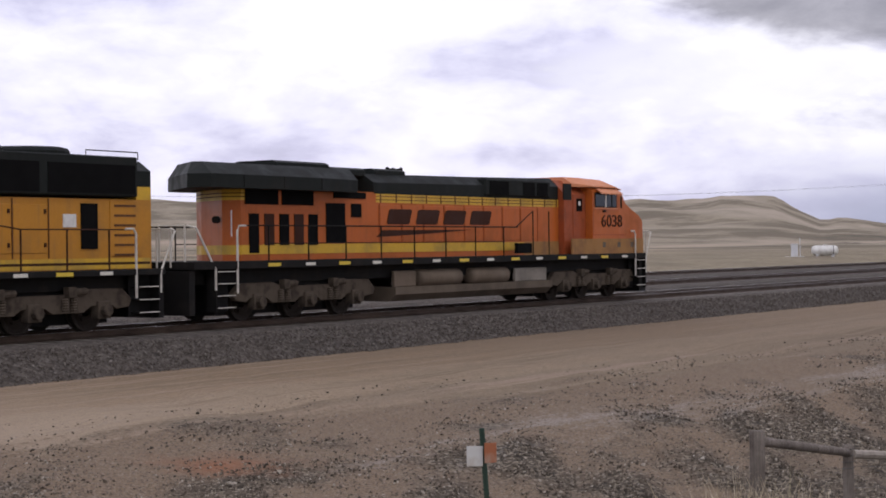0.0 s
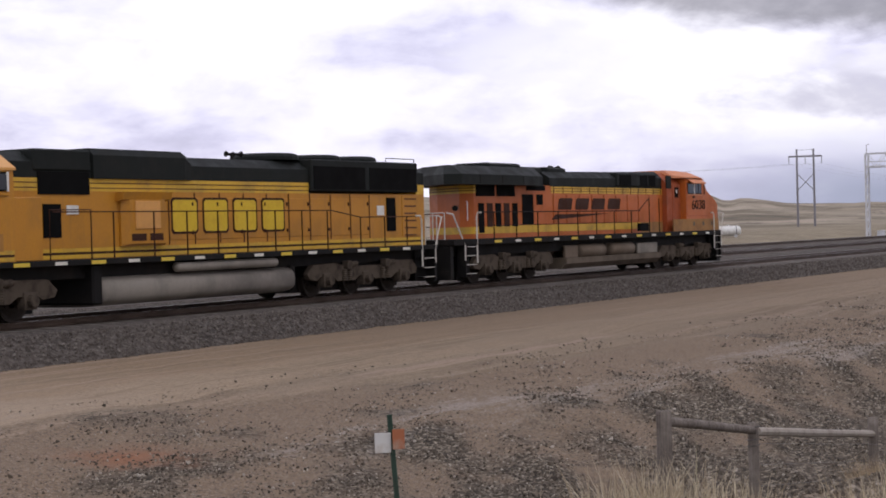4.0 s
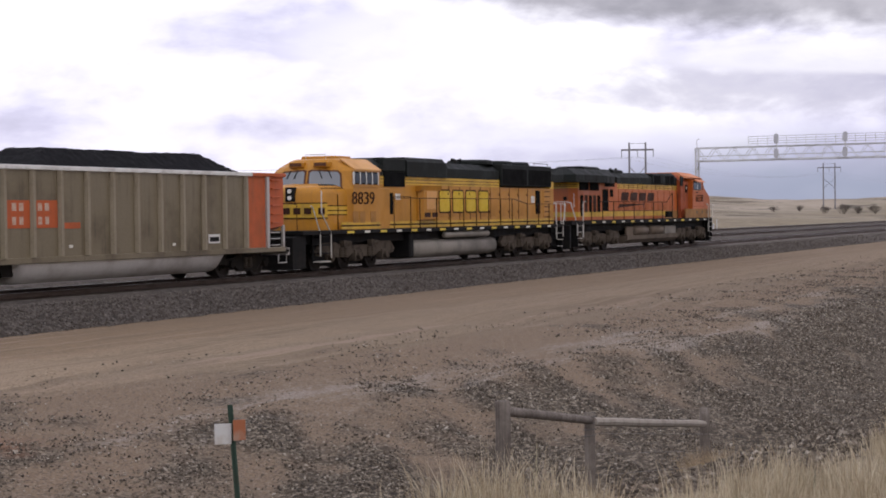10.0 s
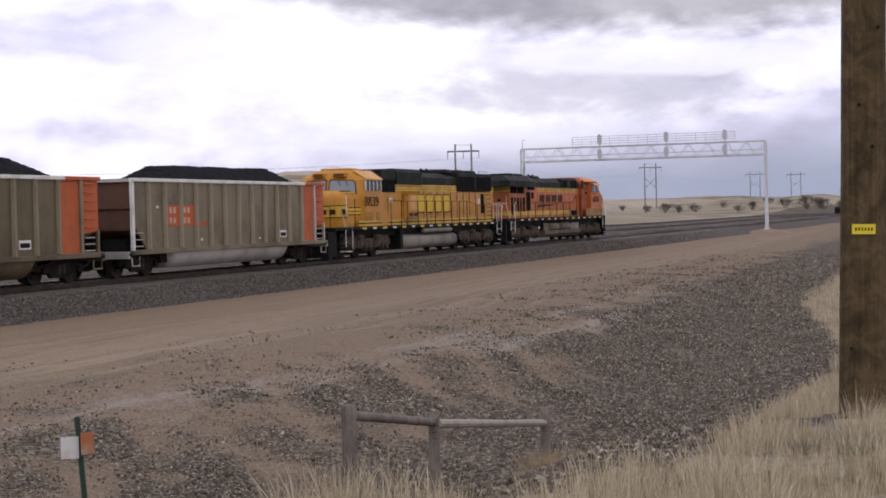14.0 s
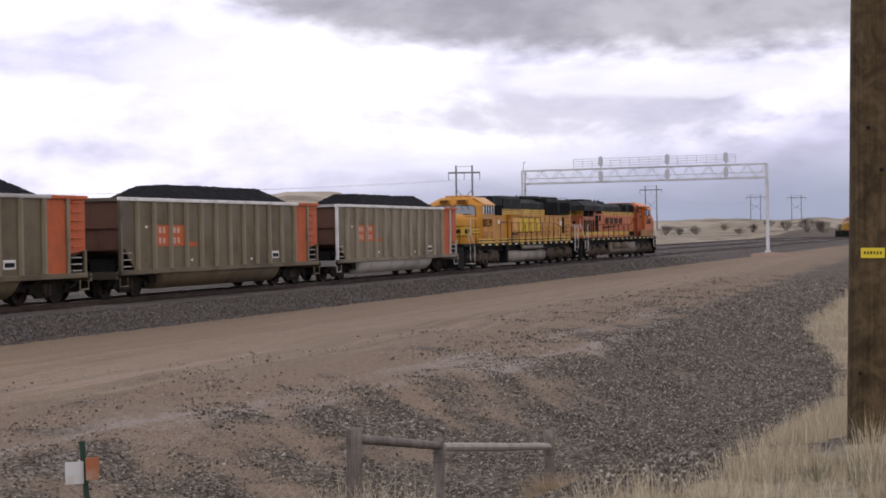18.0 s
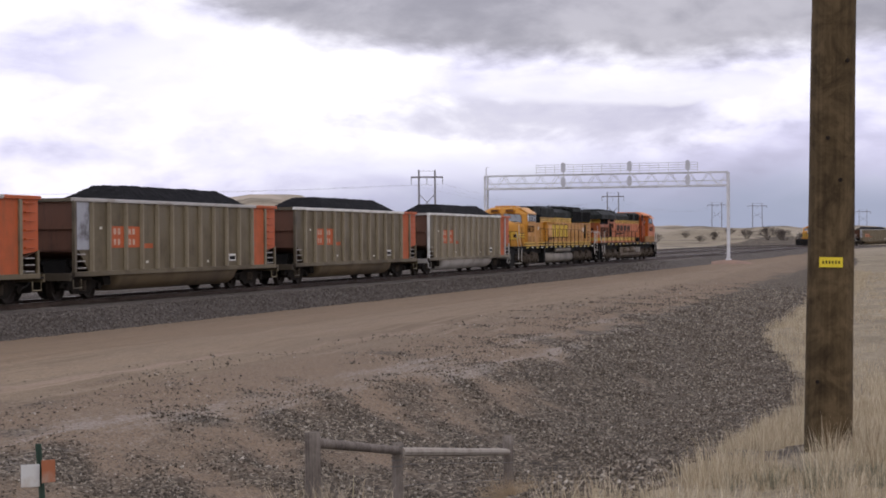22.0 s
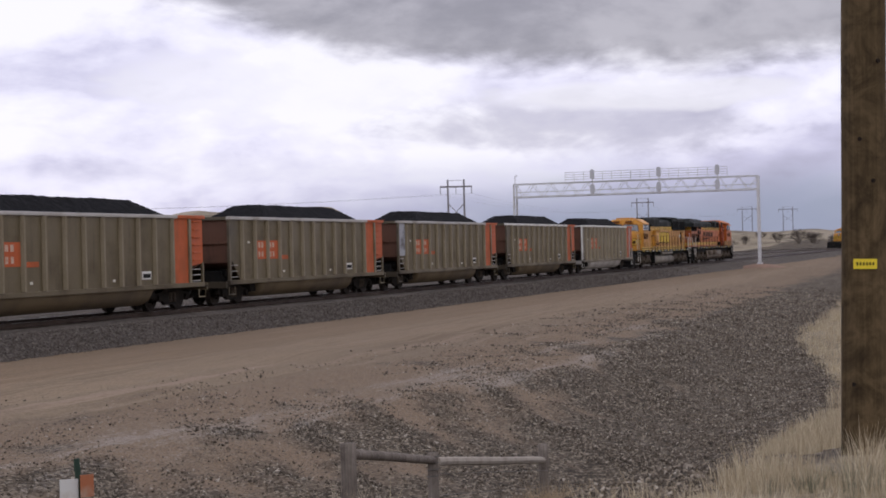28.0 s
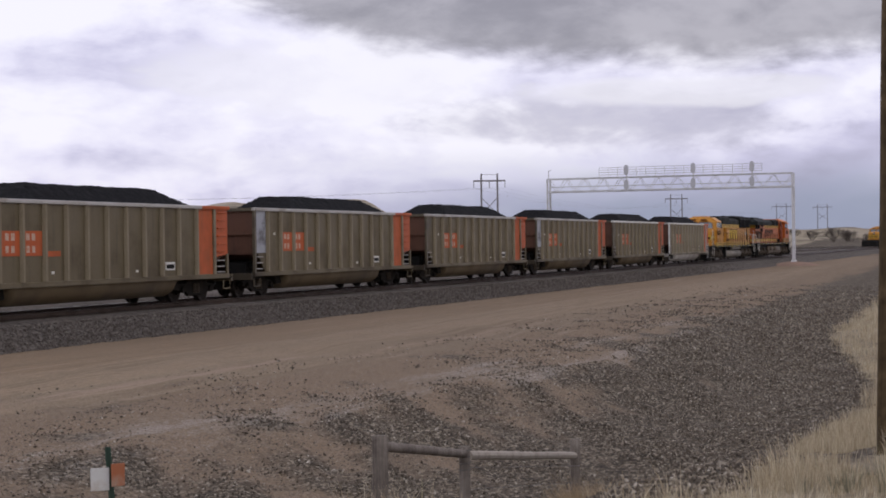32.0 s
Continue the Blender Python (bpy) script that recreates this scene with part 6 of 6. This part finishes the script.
tufts = []
g = random.Random(11)
while len(tufts) < 4600:
    x = 5.5 + 30 * g.random() ** 1.5
    y = -0.6 + 5.6 * g.random()
    az = math.degrees(math.atan2(x, y))
    if az > 92:
        continue
    lim = lerp_table(x, TONGUE)
    if y > lim + 0.2 * g.random():
        continue
    dens = noise.noise(Vector((x * 0.7, y * 0.9, 4.0)))
    if g.random() > 0.42 + 1.3 * dens:
        continue
    tufts.append((x, y, 0.045 + 0.32 * g.random() ** 4 + 0.11 * max(dens, 0), 44, 0.12))
grass_field("dry_grass", tufts, "tall straw-coloured dry grass on the near bank", 3)
M_sage = surface("grey_green_sage", (0.19, 0.185, 0.125), 0.9, dirt=(0.12, 0.105, 0.075), amount=0.7, scale=9)
tufts = []
for k in range(26):
    cx = 8.5 + 7.5 * g.random()
    cy = lerp_table(cx, TONGUE) - 0.35 - 1.4 * g.random()
    for q in range(7):
        tufts.append((cx + g.gauss(0, 0.1), cy + g.gauss(0, 0.1), 0.1 + 0.06 * g.random(), 26, 0.08))
grass_field("low_sage", tufts, "low grey-green sage clumps among the dry grass", 6, M_sage)
tufts = []
while len(tufts) < 2600:
    x = 30 + 110 * g.random() ** 1.4
    y = -4 + 17 * g.random()
    lim = lerp_table(x, TONGUE)
    if y > lim or math.degrees(math.atan2(x, y)) > 92:
        continue
    edge = 1.0 if lim - y < 2.2 else 0.35
    if g.random() > edge:
        continue
    tufts.append((x, y, (0.16 + 0.2 * g.random()) * (1.2 if edge == 1.0 else 0.7), 16, 0.22))
grass_field("prairie_grass", tufts, "pale dry grass clumps beyond the gravel tongue", 4)

# ---- utility pole with its yellow tag ----
def grained_wood(name, dark, mid, light, fine, mottle=0.5):
    """Weathered round timber: long vertical grain, checks and broad stains."""
    m, nt, b = principled(name)
    tc = nt.nodes.new("ShaderNodeTexCoord")
    mp = nt.nodes.new("ShaderNodeMapping")
    mp.inputs["Scale"].default_value = (fine, fine, fine * 0.03)
    nt.links.new(tc.outputs["Object"], mp.inputs[0])
    grain = noise_tex(nt, mp.outputs[0], 1.0, 6, 0.7, 0.2)
    stain = noise_tex(nt, tc.outputs["Object"], 3.4, 7, 0.72, 0.6)
    mix = mathn(nt, "ADD", mathn(nt, "MULTIPLY", grain.outputs[0], 1 - mottle), mathn(nt, "MULTIPLY", stain.outputs[0], mottle))
    c = ramp(nt, [(0.36, dark), (0.5, mid), (0.64, light)], mix)
    nt.links.new(c.outputs[0], b.inputs["Base Color"])
    b.inputs["Roughness"].default_value = 0.9
    b.inputs["Specular IOR Level"].default_value = 0.2
    bump(nt, b, grain.outputs[0], 0.6, 0.012)
    return m


M_pole = grained_wood("creosoted_wood", (0.03, 0.02, 0.01), (0.082, 0.056, 0.027), (0.15, 0.105, 0.055), 30.0, 0.72)
M_crack = surface("dark_crack", (0.02, 0.015, 0.012), 0.9)
M_sign_y = surface("yellow_tag", (0.75, 0.58, 0.03), 0.5)


def utility_pole():
    x, y = 14.56, 1.42
    z0 = ground_z(x, y)
    P = thing("utility_pole", pose(x, y, z0 - 0.3, 1.1, 0.1, 0), "dark creosoted wooden utility pole with a small yellow tag", "utility pole")
    bm = bmesh.new()
    n, lev = 28, 60
    rings = []
    for j in range(lev + 1):
        h = 12.5 * j / lev
        rr = 0.203 - 0.0045 * h
        ring = []
        for k in range(n):
            a = 2 * math.pi * k / n
            r = rr + 0.006 * noise.noise(Vector((math.cos(a) * 3, math.sin(a) * 3, h * 0.7))) - (0.008 if (k * 7 + j // 9) % 11 == 0 else 0)
            ring.append(bm.verts.new((r * math.cos(a), r * math.sin(a), h)))
        rings.append(ring)
    for r0, r1 in zip(rings, rings[1:]):
        for k in range(n):
            bm.faces.new((r0[k], r0[(k + 1) % n], r1[(k + 1) % n], r1[k]))
    bm.faces.new(rings[-1])
    part("shaft", bm, M_pole, P, "weathered brown pole shaft", smooth=True)
    # tag faces the camera
    face = math.atan2(-y, -x)
    tag = part("tag", bm_box(bmesh.new(), -0.096, 0.096, -0.004, 0.004, -0.042, 0.042), M_sign_y, P, "yellow metal tag with dark marks")
    c = Vector((math.cos(face), math.sin(face), 0)) * 0.2
    m = Matrix.Translation(c + Vector((0, 0, 1.665 - z0 + 0.3))) @ Matrix.Rotation(face + math.pi / 2, 4, "Z")
    tag.matrix_basis = m
    for k in range(6):
        w = 0.012
        b = part("tag_bar", bm_box(bmesh.new(), -0.07 + k * 0.026, -0.07 + k * 0.026 + w, -0.007, -0.003, -0.012, 0.014), M_black, tag)
    for k, h in enumerate((0.9, 2.6, 2.95, 3.6)):
        a = face + (-0.5, 0.35, -0.2, 0.6)[k]
        p = Vector((math.cos(a), math.sin(a), 0)) * 0.194 + Vector((0, 0, h))
        part("knot", bm_tube(bmesh.new(), [p, p + Vector((math.cos(a), math.sin(a), 0)) * 0.012], 0.018, 8), M_crack, P)


utility_pole()

# ---- wooden fence in the ditch, marker post ----
M_oldwood = grained_wood("grey_weathered_wood", (0.07, 0.056, 0.046), (0.165, 0.14, 0.118), (0.27, 0.235, 0.2), 60.0)
M_palewood = surface("pale_split_wood", (0.34, 0.3, 0.25), 0.9, dirt=(0.15, 0.12, 0.1), amount=0.6, scale=5, fine=30, bumps=0.6)
M_tpost = surface("green_steel_post", (0.035, 0.06, 0.045), 0.6, dirt=(0.08, 0.06, 0.04), amount=0.5, scale=6)
M_orsign = surface("rusty_orange_plate", (0.3, 0.1, 0.042), 0.6, dirt=(0.3, 0.27, 0.22), amount=0.7, scale=9)
M_whsign = surface("white_plate", (0.5, 0.5, 0.48), 0.55, dirt=(0.33, 0.26, 0.2), amount=0.6, scale=14)
M_wire = surface("fence_wire", (0.12, 0.11, 0.1), 0.5, 0.6)


def log(pts, r, seg=10, seed=0):
    bm = bmesh.new()
    n = 14
    path = []
    a, b = Vector(pts[0]), Vector(pts[1])
    for k in range(n + 1):
        t = k / n
        p = a.lerp(b, t)
        path.append(p + Vector((0, noise.noise(Vector((t * 3, seed, 1.0))), noise.noise(Vector((t * 3, seed, 9.0))))) * r * 0.12)
    bm_tube(bm, path, [r * (1 + 0.1 * noise.noise(Vector((k * 0.6, seed, 4.0)))) for k in range(n + 1)], seg)
    return bm


def fence():
    F = thing("wooden_fence", pose(0, 0, 0), "weathered grey wooden fence corner with round posts and two rails", "fence")
    A, B, C = (9.98, 4.27, 0.60), (12.5, 4.57, 0.29), (17.0, 4.9, -0.24)
    for (x, y, z), r, nm in ((A, 0.052, 1), (B, 0.045, 2), (C, 0.055, 3)):
        part("post", log(((x, y, ground_z(x, y) - 0.2), (x, y, z + (0.05, -0.015, 0.045)[nm - 1])), r, 10, nm), M_oldwood, F, "round grey fence post", smooth=True)
    part("rail", log(((A[0], A[1], A[2] - 0.015), (B[0], B[1], B[2] - 0.075)), 0.034, 10, 5), M_oldwood, F, "round grey rail", smooth=True)
    part("rail", log(((B[0], B[1] - 0.03, B[2] - 0.085), (C[0], C[1], C[2] - 0.125)), 0.036, 8, 6), M_palewood, F, "pale split rail")
    for k in range(4):
        d = 0.18 + 0.17 * k
        part("wire", bm_tube(bmesh.new(), [(B[0], B[1] - 0.05, B[2] - d), (C[0], C[1] - 0.05, C[2] - d - 0.05)], 0.0022, 4), M_wire, F)
        part("wire_wrap", bm_tube(bmesh.new(), [(B[0] + 0.05 * math.cos(a), B[1] + 0.05 * math.sin(a), B[2] - 0.06 - 0.05 * k + a * 0.004) for a in (0, 1, 2, 3, 4, 5, 6)], 0.004, 4), M_wire, F)


fence()


def marker_post():
    x, y = 4.535, 2.876
    z0 = ground_z(x, y)
    P = thing("marker_post", pose(x, y, z0 - 0.15, -3.8, -1.0, 0), "thin green steel post with a white and an orange marker plate", "marker post")
    H = 1.27 - z0 + 0.15
    bm = bm_box(bmesh.new(), -0.009, 0.009, -0.002, 0.002, 0, H)
    bm_box(bm, -0.002, 0.002, -0.002, 0.014, 0, H)
    ob = part("steel_post", bm, M_tpost, P)
    ob.rotation_euler = (0, 0, radians(-57))
    for nm, m, a, off, dz in (("white_plate", M_whsign, -50, -0.033, 0.0), ("orange_plate", M_orsign, -22, 0.021, 0.008)):
        w = 0.056 if m is M_whsign else 0.05
        pl = part(nm, bm_box(bmesh.new(), -w / 2, w / 2, -0.0015, 0.0015, -0.034, 0.034), m, P, "battered " + nm.replace("_", " "), bevel=0.001)
        d = Vector((math.cos(radians(-57)), math.sin(radians(-57)), 0))
        pl.matrix_basis = Matrix.Translation(d * off + Vector((-0.004, -0.006, H - 0.093 + dz))) @ Matrix.Rotation(radians(a), 4, "Z") @ Matrix.Rotation(radians(4), 4, "Y")


marker_post()

# a lump of dead weeds caught beside the far fence post
tw = []
r = random.Random(8)
for k in range(40):
    tw.append((16.6 + r.gauss(0, 0.06), 4.72 + r.gauss(0, 0.06), 0.7, 60, 0.11))
ob = grass_field("tumbleweed", tw, "rusty tan clump of dead weeds against a fence post", 9, surface("rusty_weed", (0.42, 0.32, 0.2), 0.9, dirt=(0.3, 0.22, 0.14), amount=0.6, scale=8))

# ---- signal gantry over the tracks ----
M_galv = surface("galvanised_steel", (0.6, 0.6, 0.61), 0.6, 0.1, dirt=(0.4, 0.39, 0.38), amount=0.5, scale=2)
M_sighead = surface("grey_signal_housing", (0.5, 0.5, 0.52), 0.6)
M_redsoil = surface("red_soil", (0.24, 0.15, 0.105), 0.95, dirt=(0.16, 0.12, 0.095), amount=0.6, scale=0.8, bumps=0.5)


def beam(bm, a, b, w):
    a, b = Vector(a), Vector(b)
    d = (b - a).normalized()
    u = d.cross(Vector((1, 0, 0)))
    u = u.normalized() if u.length > 0.01 else Vector((0, 1, 0))
    v = d.cross(u)
    c0 = [bm.verts.new(a + u * w * i + v * w * j) for i, j in ((-1, -1), (1, -1), (1, 1), (-1, 1))]
    c1 = [bm.verts.new(b + u * w * i + v * w * j) for i, j in ((-1, -1), (1, -1), (1, 1), (-1, 1))]
    bm.faces.new(c0[::-1])
    bm.faces.new(c1)
    for k in range(4):
        bm.faces.new((c0[k], c0[(k + 1) % 4], c1[(k + 1) % 4], c1[k]))
    return bm


def gantry():
    X, Y0, Y1, ZT, ZB = 173.0, 24.0, 50.0, 8.68, 7.28
    G = thing("signal_gantry", pose(0, 0, 0), "pale galvanised steel truss signal gantry spanning three tracks", "signal gantry")
    for yy, zb in ((Y0, 0.3), (Y1, -0.3)):
        for dx in (-0.55, 0.55):
            part("leg", beam(bmesh.new(), (X + dx, yy, zb - 0.7), (X + dx, yy, ZT), 0.09), M_galv, G)
        for k in range(6):
            z = zb + 0.4 + k * 1.15
            part("leg_brace", beam(bmesh.new(), (X - 0.55, yy, z), (X + 0.55, yy, z + 1.1), 0.035), M_galv, G)
        part("leg_foot", bm_prism(bmesh.new(), [(X - 0.8, zb - 1.4), (X + 0.8, zb - 1.4), (X + 0.66, zb - 0.55), (X - 0.66, zb - 0.55)], "y", yy - 0.22, yy + 0.22), M_galv, G)
    for dx in (-0.55, 0.55):
        for z in (ZB, ZT):
            part("chord", beam(bmesh.new(), (X + dx, Y0, z), (X + dx, Y1, z), 0.075), M_galv, G)
        part("mid_rail", beam(bmesh.new(), (X + dx, Y0, ZB + 0.55), (X + dx, Y1, ZB + 0.55), 0.025), M_galv, G)
        n = 26
        for k in range(n):
            ya, yb = Y0 + (Y1 - Y0) * k / n, Y0 + (Y1 - Y0) * (k + 1) / n
            part("diagonal", beam(bmesh.new(), (X + dx, ya, ZB if k % 2 else ZT), (X + dx, yb, ZT if k % 2 else ZB), 0.024), M_galv, G)
    part("walkway", bm_box(bmesh.new(), X - 0.5, X + 0.5, Y0, Y1, ZB + 0.08, ZB + 0.12), M_galv, G)
    # upper handrail for the signal heads
    for z in (ZT + 0.3, ZT + 0.55, ZT + 0.8, ZT + 1.05):
        part("handrail", beam(bmesh.new(), (X - 0.9, 27.0, z), (X - 0.9, 44.2, z), 0.025), M_galv, G)
    for k in range(18):
        y = 27.0 + 17.2 * k / 17
        part("rail_post", beam(bmesh.new(), (X - 0.9, y, ZT), (X - 0.9, y, ZT + 1.05), 0.022), M_galv, G)
    for y in (28.0, 34.1, 41.2):
        part("signal_mast", beam(bmesh.new(), (X - 0.95, y, ZB - 0.1), (X - 0.95, y, ZT + 1.1), 0.06), M_galv, G)
        for z in (ZB + 0.6, ZT + 0.75):
            bm = bmesh.new()
            poly = [(0.25 * math.cos(a) , 0.27 * math.sin(a) + (0.26 if math.sin(a) > 0 else -0.26)) for a in [2 * math.pi * k / 16 for k in range(16)]]
            bm_prism(bm, [(y + a, z + b) for a, b in poly], "x", X - 1.15, X - 1.09)
            for q in (-0.24, 0.0, 0.24):
                bm_tube(bm, [(X - 1.09, y, z + q), (X - 0.95, y, z + q)], 0.1, 8)
            part("signal_head", bm, M_sighead, G, "grey oval signal backplate")
    part("lightning_mast", bm_tube(bmesh.new(), [(X, Y1, ZT), (X, Y1, ZT + 0.9), (X, Y1 - 0.25, ZT + 1.0)], 0.05, 6), M_galv, G)
    bm = bmesh.new()
    rings = []
    for rr, h in ((3.6, -1.05), (2.3, -0.7), (1.3, -0.5), (0.5, -0.4)):
        rings.append([bm.verts.new((X + rr * 1.1 * math.cos(a) * (1 + 0.12 * noise.noise(Vector((math.cos(a), math.sin(a), rr)))), Y0 + rr * math.sin(a), h)) for a in [2 * math.pi * k / 20 for k in range(20)]])
    for r0, r1 in zip(rings, rings[1:]):
        for k in range(20):
            bm.faces.new((r0[k], r0[(k + 1) % 20], r1[(k + 1) % 20], r1[k]))
    bm.faces.new(rings[-1])
    ob = part("soil_mound", bm, M_redsoil, None, smooth=True)
    tagged(ob, "low mound of reddish soil round the gantry foot", "mound", kind="structure")


gantry()

# ---- power line, tank, cabinets, bare shrubs ----
# grey wood lightened to paint in the haze of distance
M_pole_haze = surface("haze_paled_grey_wood", (0.2, 0.19, 0.2), 0.9)


def polar(az, d):
    return d * math.sin(radians(az)), d * math.cos(radians(az))


def h_frame(az, d, gap, height):
    x, y = polar(az, d)
    z = ground_z(x, y)
    P = thing("power_pylon", pose(x, y, z - 0.5, 0, 0, -az), "wooden H-frame power line pylon with cross arm and brace", "power pylon", "power line pylons")
    for s in (-1, 1):
        part("pole", bm_tube(bmesh.new(), [(s * gap / 2, 0, 0), (s * gap / 2, 0, height + 0.5)], [0.2, 0.15], 8), M_pole_haze, P)
        part("brace", beam(bmesh.new(), (-s * gap / 2, 0, height * 0.50), (s * gap / 2, 0, height * 0.72), 0.06), M_pole_haze, P)
    part("cross_arm", bm_box(bmesh.new(), -gap, gap, -0.14, 0.14, height - 0.9, height - 0.62), M_pole_haze, P)
    part("shield_wire_arm", bm_box(bmesh.new(), -gap / 2, gap / 2, -0.03, 0.03, height + 0.3, height + 0.36), M_pole_haze, P)
    for q in (-0.97, 0.0, 0.97):
        part("insulator", bm_tube(bmesh.new(), [(q * gap, 0, height - 0.9), (q * gap, 0, height - 2.0)], 0.07, 6), M_pole_haze, P)
    return P


for az, d, gap, hh in ((71.87, 290, 2.8, 13.2), (78.26, 480, 3.2, 13.2), (81.78, 770, 4.4, 13.0), (83.13, 790, 4.4, 13.0), (86.6, 1000, 4.4, 13.0)):
    h_frame(az, d, gap, hh)


def power_line():
    """Sagging wires from pylon to pylon."""
    L = thing("power_line", pose(0, 0, 0), "thin dark sagging wires of the power line", "power line")
    stops = [(36.0, 250, 2.8, 13.2), (71.87, 290, 2.8, 13.2), (78.26, 480, 3.2, 13.2), (81.78, 770, 4.4, 13.0)]
    for q in (-0.97, 0.0, 0.97):
        for (a0, d0, g0, h0), (a1, d1, g1, h1) in zip(stops, stops[1:]):
            ends = []
            for az, d, gap, hh in ((a0, d0, g0, h0), (a1, d1, g1, h1)):
                x, y = polar(az, d)
                ends.append(Vector((x + q * gap * math.cos(radians(az)), y - q * gap * math.sin(radians(az)), ground_z(x, y) + hh - 2.5)))
            pts = [ends[0].lerp(ends[1], k / 12) - Vector((0, 0, 2.4 * (1 - (k / 6 - 1) ** 2))) for k in range(13)]
            part("wire", bm_tube(bmesh.new(), pts, 0.008, 4, False), M_pole_haze, L)


power_line()


def propane_tank():
    x, y = polar(69.25, 174)
    z = ground_z(x, y)
    P = thing("propane_tank", pose(x, y, z, 0, 0, -62), "white horizontal propane tank on small legs in dry grass", "propane tank")
    n = [(-1.35, 0.05), (-1.32, 0.28), (-1.18, 0.46), (-0.95, 0.52), (0.95, 0.52), (1.18, 0.46), (1.32, 0.28), (1.35, 0.05)]
    part("vessel", bm_tube(bmesh.new(), [(a, 0, 0.62) for a, r in n], [r for a, r in n], 20), M_white, P, "white steel vessel", smooth=True)
    for a in (-0.8, 0.8):
        part("leg", bm_box(bmesh.new(), a - 0.1, a + 0.1, -0.4, 0.4, -0.1, 0.25), M_galv, P)
    part("valve_dome", bm_tube(bmesh.new(), [(0, 0, 1.1), (0, 0, 1.24)], 0.15, 10), M_white, P)
    part("strap", bm_tube(bmesh.new(), [(0.78, 0, 0.62), (0.84, 0, 0.62)], 0.54, 20), M_black, P)


propane_tank()


def cabinet(az, d, w, h, label):
    x, y = polar(az, d)
    z = ground_z(x, y)
    P = thing("trackside_cabinet", pose(x, y, z - 0.1, 0, 0, -az), label, "cabinet")
    part("housing", bm_box(bmesh.new(), -w / 2, w / 2, -w / 2, w / 2, 0, h), M_galv, P, bevel=0.03)
    part("lid", bm_box(bmesh.new(), -w / 2 - 0.05, w / 2 + 0.05, -w / 2 - 0.05, w / 2 + 0.05, h, h + 0.08), M_galv, P)
    part("vent_pipe", bm_tube(bmesh.new(), [(w * 0.8, 0, 0), (w * 0.8, 0, h * 1.5)], 0.05, 6), M_galv, P)
    part("footing", bm_box(bmesh.new(), -w * 1.3, w * 1.4, -w * 0.6, w * 0.6, -0.1, 0.12), M_white, P)


cabinet(68.25, 171, 0.7, 1.3, "grey trackside equipment cabinet with a vent pipe")
cabinet(74.3, 186, 0.9, 1.2, "grey trackside equipment cabinet beside the gantry")

M_twig = surface("bare_twigs", (0.085, 0.07, 0.06), 0.9)


def shrub(az, d, size, seed):
    """A leafless shrub: stems that fork into thinner twigs."""
    r = random.Random(seed)
    x, y = polar(az, d)
    P = thing("bare_shrub", pose(x, y, ground_z(x, y) - 0.1), "leafless dark brown shrub on the dry plain", "shrub", "bare shrubs")
    stems, twigs = bmesh.new(), bmesh.new()

    def grow(p, v, l, rad, lev):
        q = p + v * l
        bm_tube(stems if lev < 2 else twigs, [p, q], [rad, rad * 0.65], 4 if lev < 2 else 3, False)
        if lev >= 4:
            return
        for k in range(3 if lev < 3 else 4):
            w = (v + Vector((r.uniform(-0.9, 0.9), r.uniform(-0.9, 0.9), r.uniform(-0.25, 0.6)))).normalized()
            grow(p.lerp(q, r.uniform(0.55, 1.0)), w, l * r.uniform(0.6, 0.85), rad * 0.62, lev + 1)
    for k in range(8):
        v = Vector((r.uniform(-0.7, 0.7), r.uniform(-0.7, 0.7), 1)).normalized()
        grow(Vector((r.uniform(-0.45, 0.45) * size, r.uniform(-0.4, 0.4), -0.3)), v, size * 0.46, size * 0.02, 0)
    part("trunk", stems, M_twig, P)
    part("crown", twigs, M_twig, P)


for k, (az, d, s) in enumerate(((78.7, 400, 2.6), (79.75, 410, 2.4), (77.3, 430, 1.8), (81.65, 430, 2.6), (82.75, 430, 2.7), (83.45, 420, 3.6), (84.0, 425, 2.9), (80.7, 450, 1.8), (82.2, 470, 2.2), (79.2, 405, 2.0), (83.9, 440, 3.2), (84.5, 430, 2.2), (81.2, 415, 2.0), (78.1, 395, 2.1), (85.2, 450, 2.6), (76.4, 420, 1.7))):
    shrub(az, d, s, k)

# ---- the other train, waiting on the bend ----
def on_bend(s, yc=38.3):
    x, y, a = rail_point(yc, s)
    return pose(x, y, track_z(s), 0, 0, math.degrees(a))


ob = copy_thing(second, on_bend(349.0))
tagged(ob, "yellow-orange locomotive of a train waiting on the distant bend", "locomotive")
for k in range(6):
    m = on_bend(349.0 + 21.6 + CAR_LEN * k)
    tagged(copy_thing(tmpl, m), "grey coal hopper car of the train waiting on the bend", "coal car", "coal cars on the bend")
    ld = loads[k].copy()
    scene.collection.objects.link(ld)
    ld.matrix_basis = m
    tagged(ld, "heaped black coal on a waiting hopper car", "coal", "coal loads on the bend")


# ---- what moves ----
def train_s(t):
    ts = [a for a, b in TRAIN_S]
    k = min(max(int(t // 2), 0), len(TRAIN_S) - 2)
    (t0, s0), (t1, s1) = TRAIN_S[k], TRAIN_S[k + 1]
    return s0 + (s1 - s0) * (t - t0) / (t1 - t0)


def motions():
    for ob, x in [(lead, 42.0), (second, 16.8)] + list(zip(CARS, CAR_X)) + list(zip(loads, CAR_X)):
        walk(ob, [(t, pose(x + s, TRACK_Y, 0)) for t, s in TRAIN_S])
    step = 4 / FPS
    for w, x, r in WHEELS:
        rows = []
        n = int(32 / step)
        for k in range(n + 1):
            t = k * step
            rows.append((t, Matrix.Translation((x, 0, r)) @ Matrix.Rotation((train_s(t) - train_s(0)) / r, 4, "Y")))
        walk(w, rows)


motions()
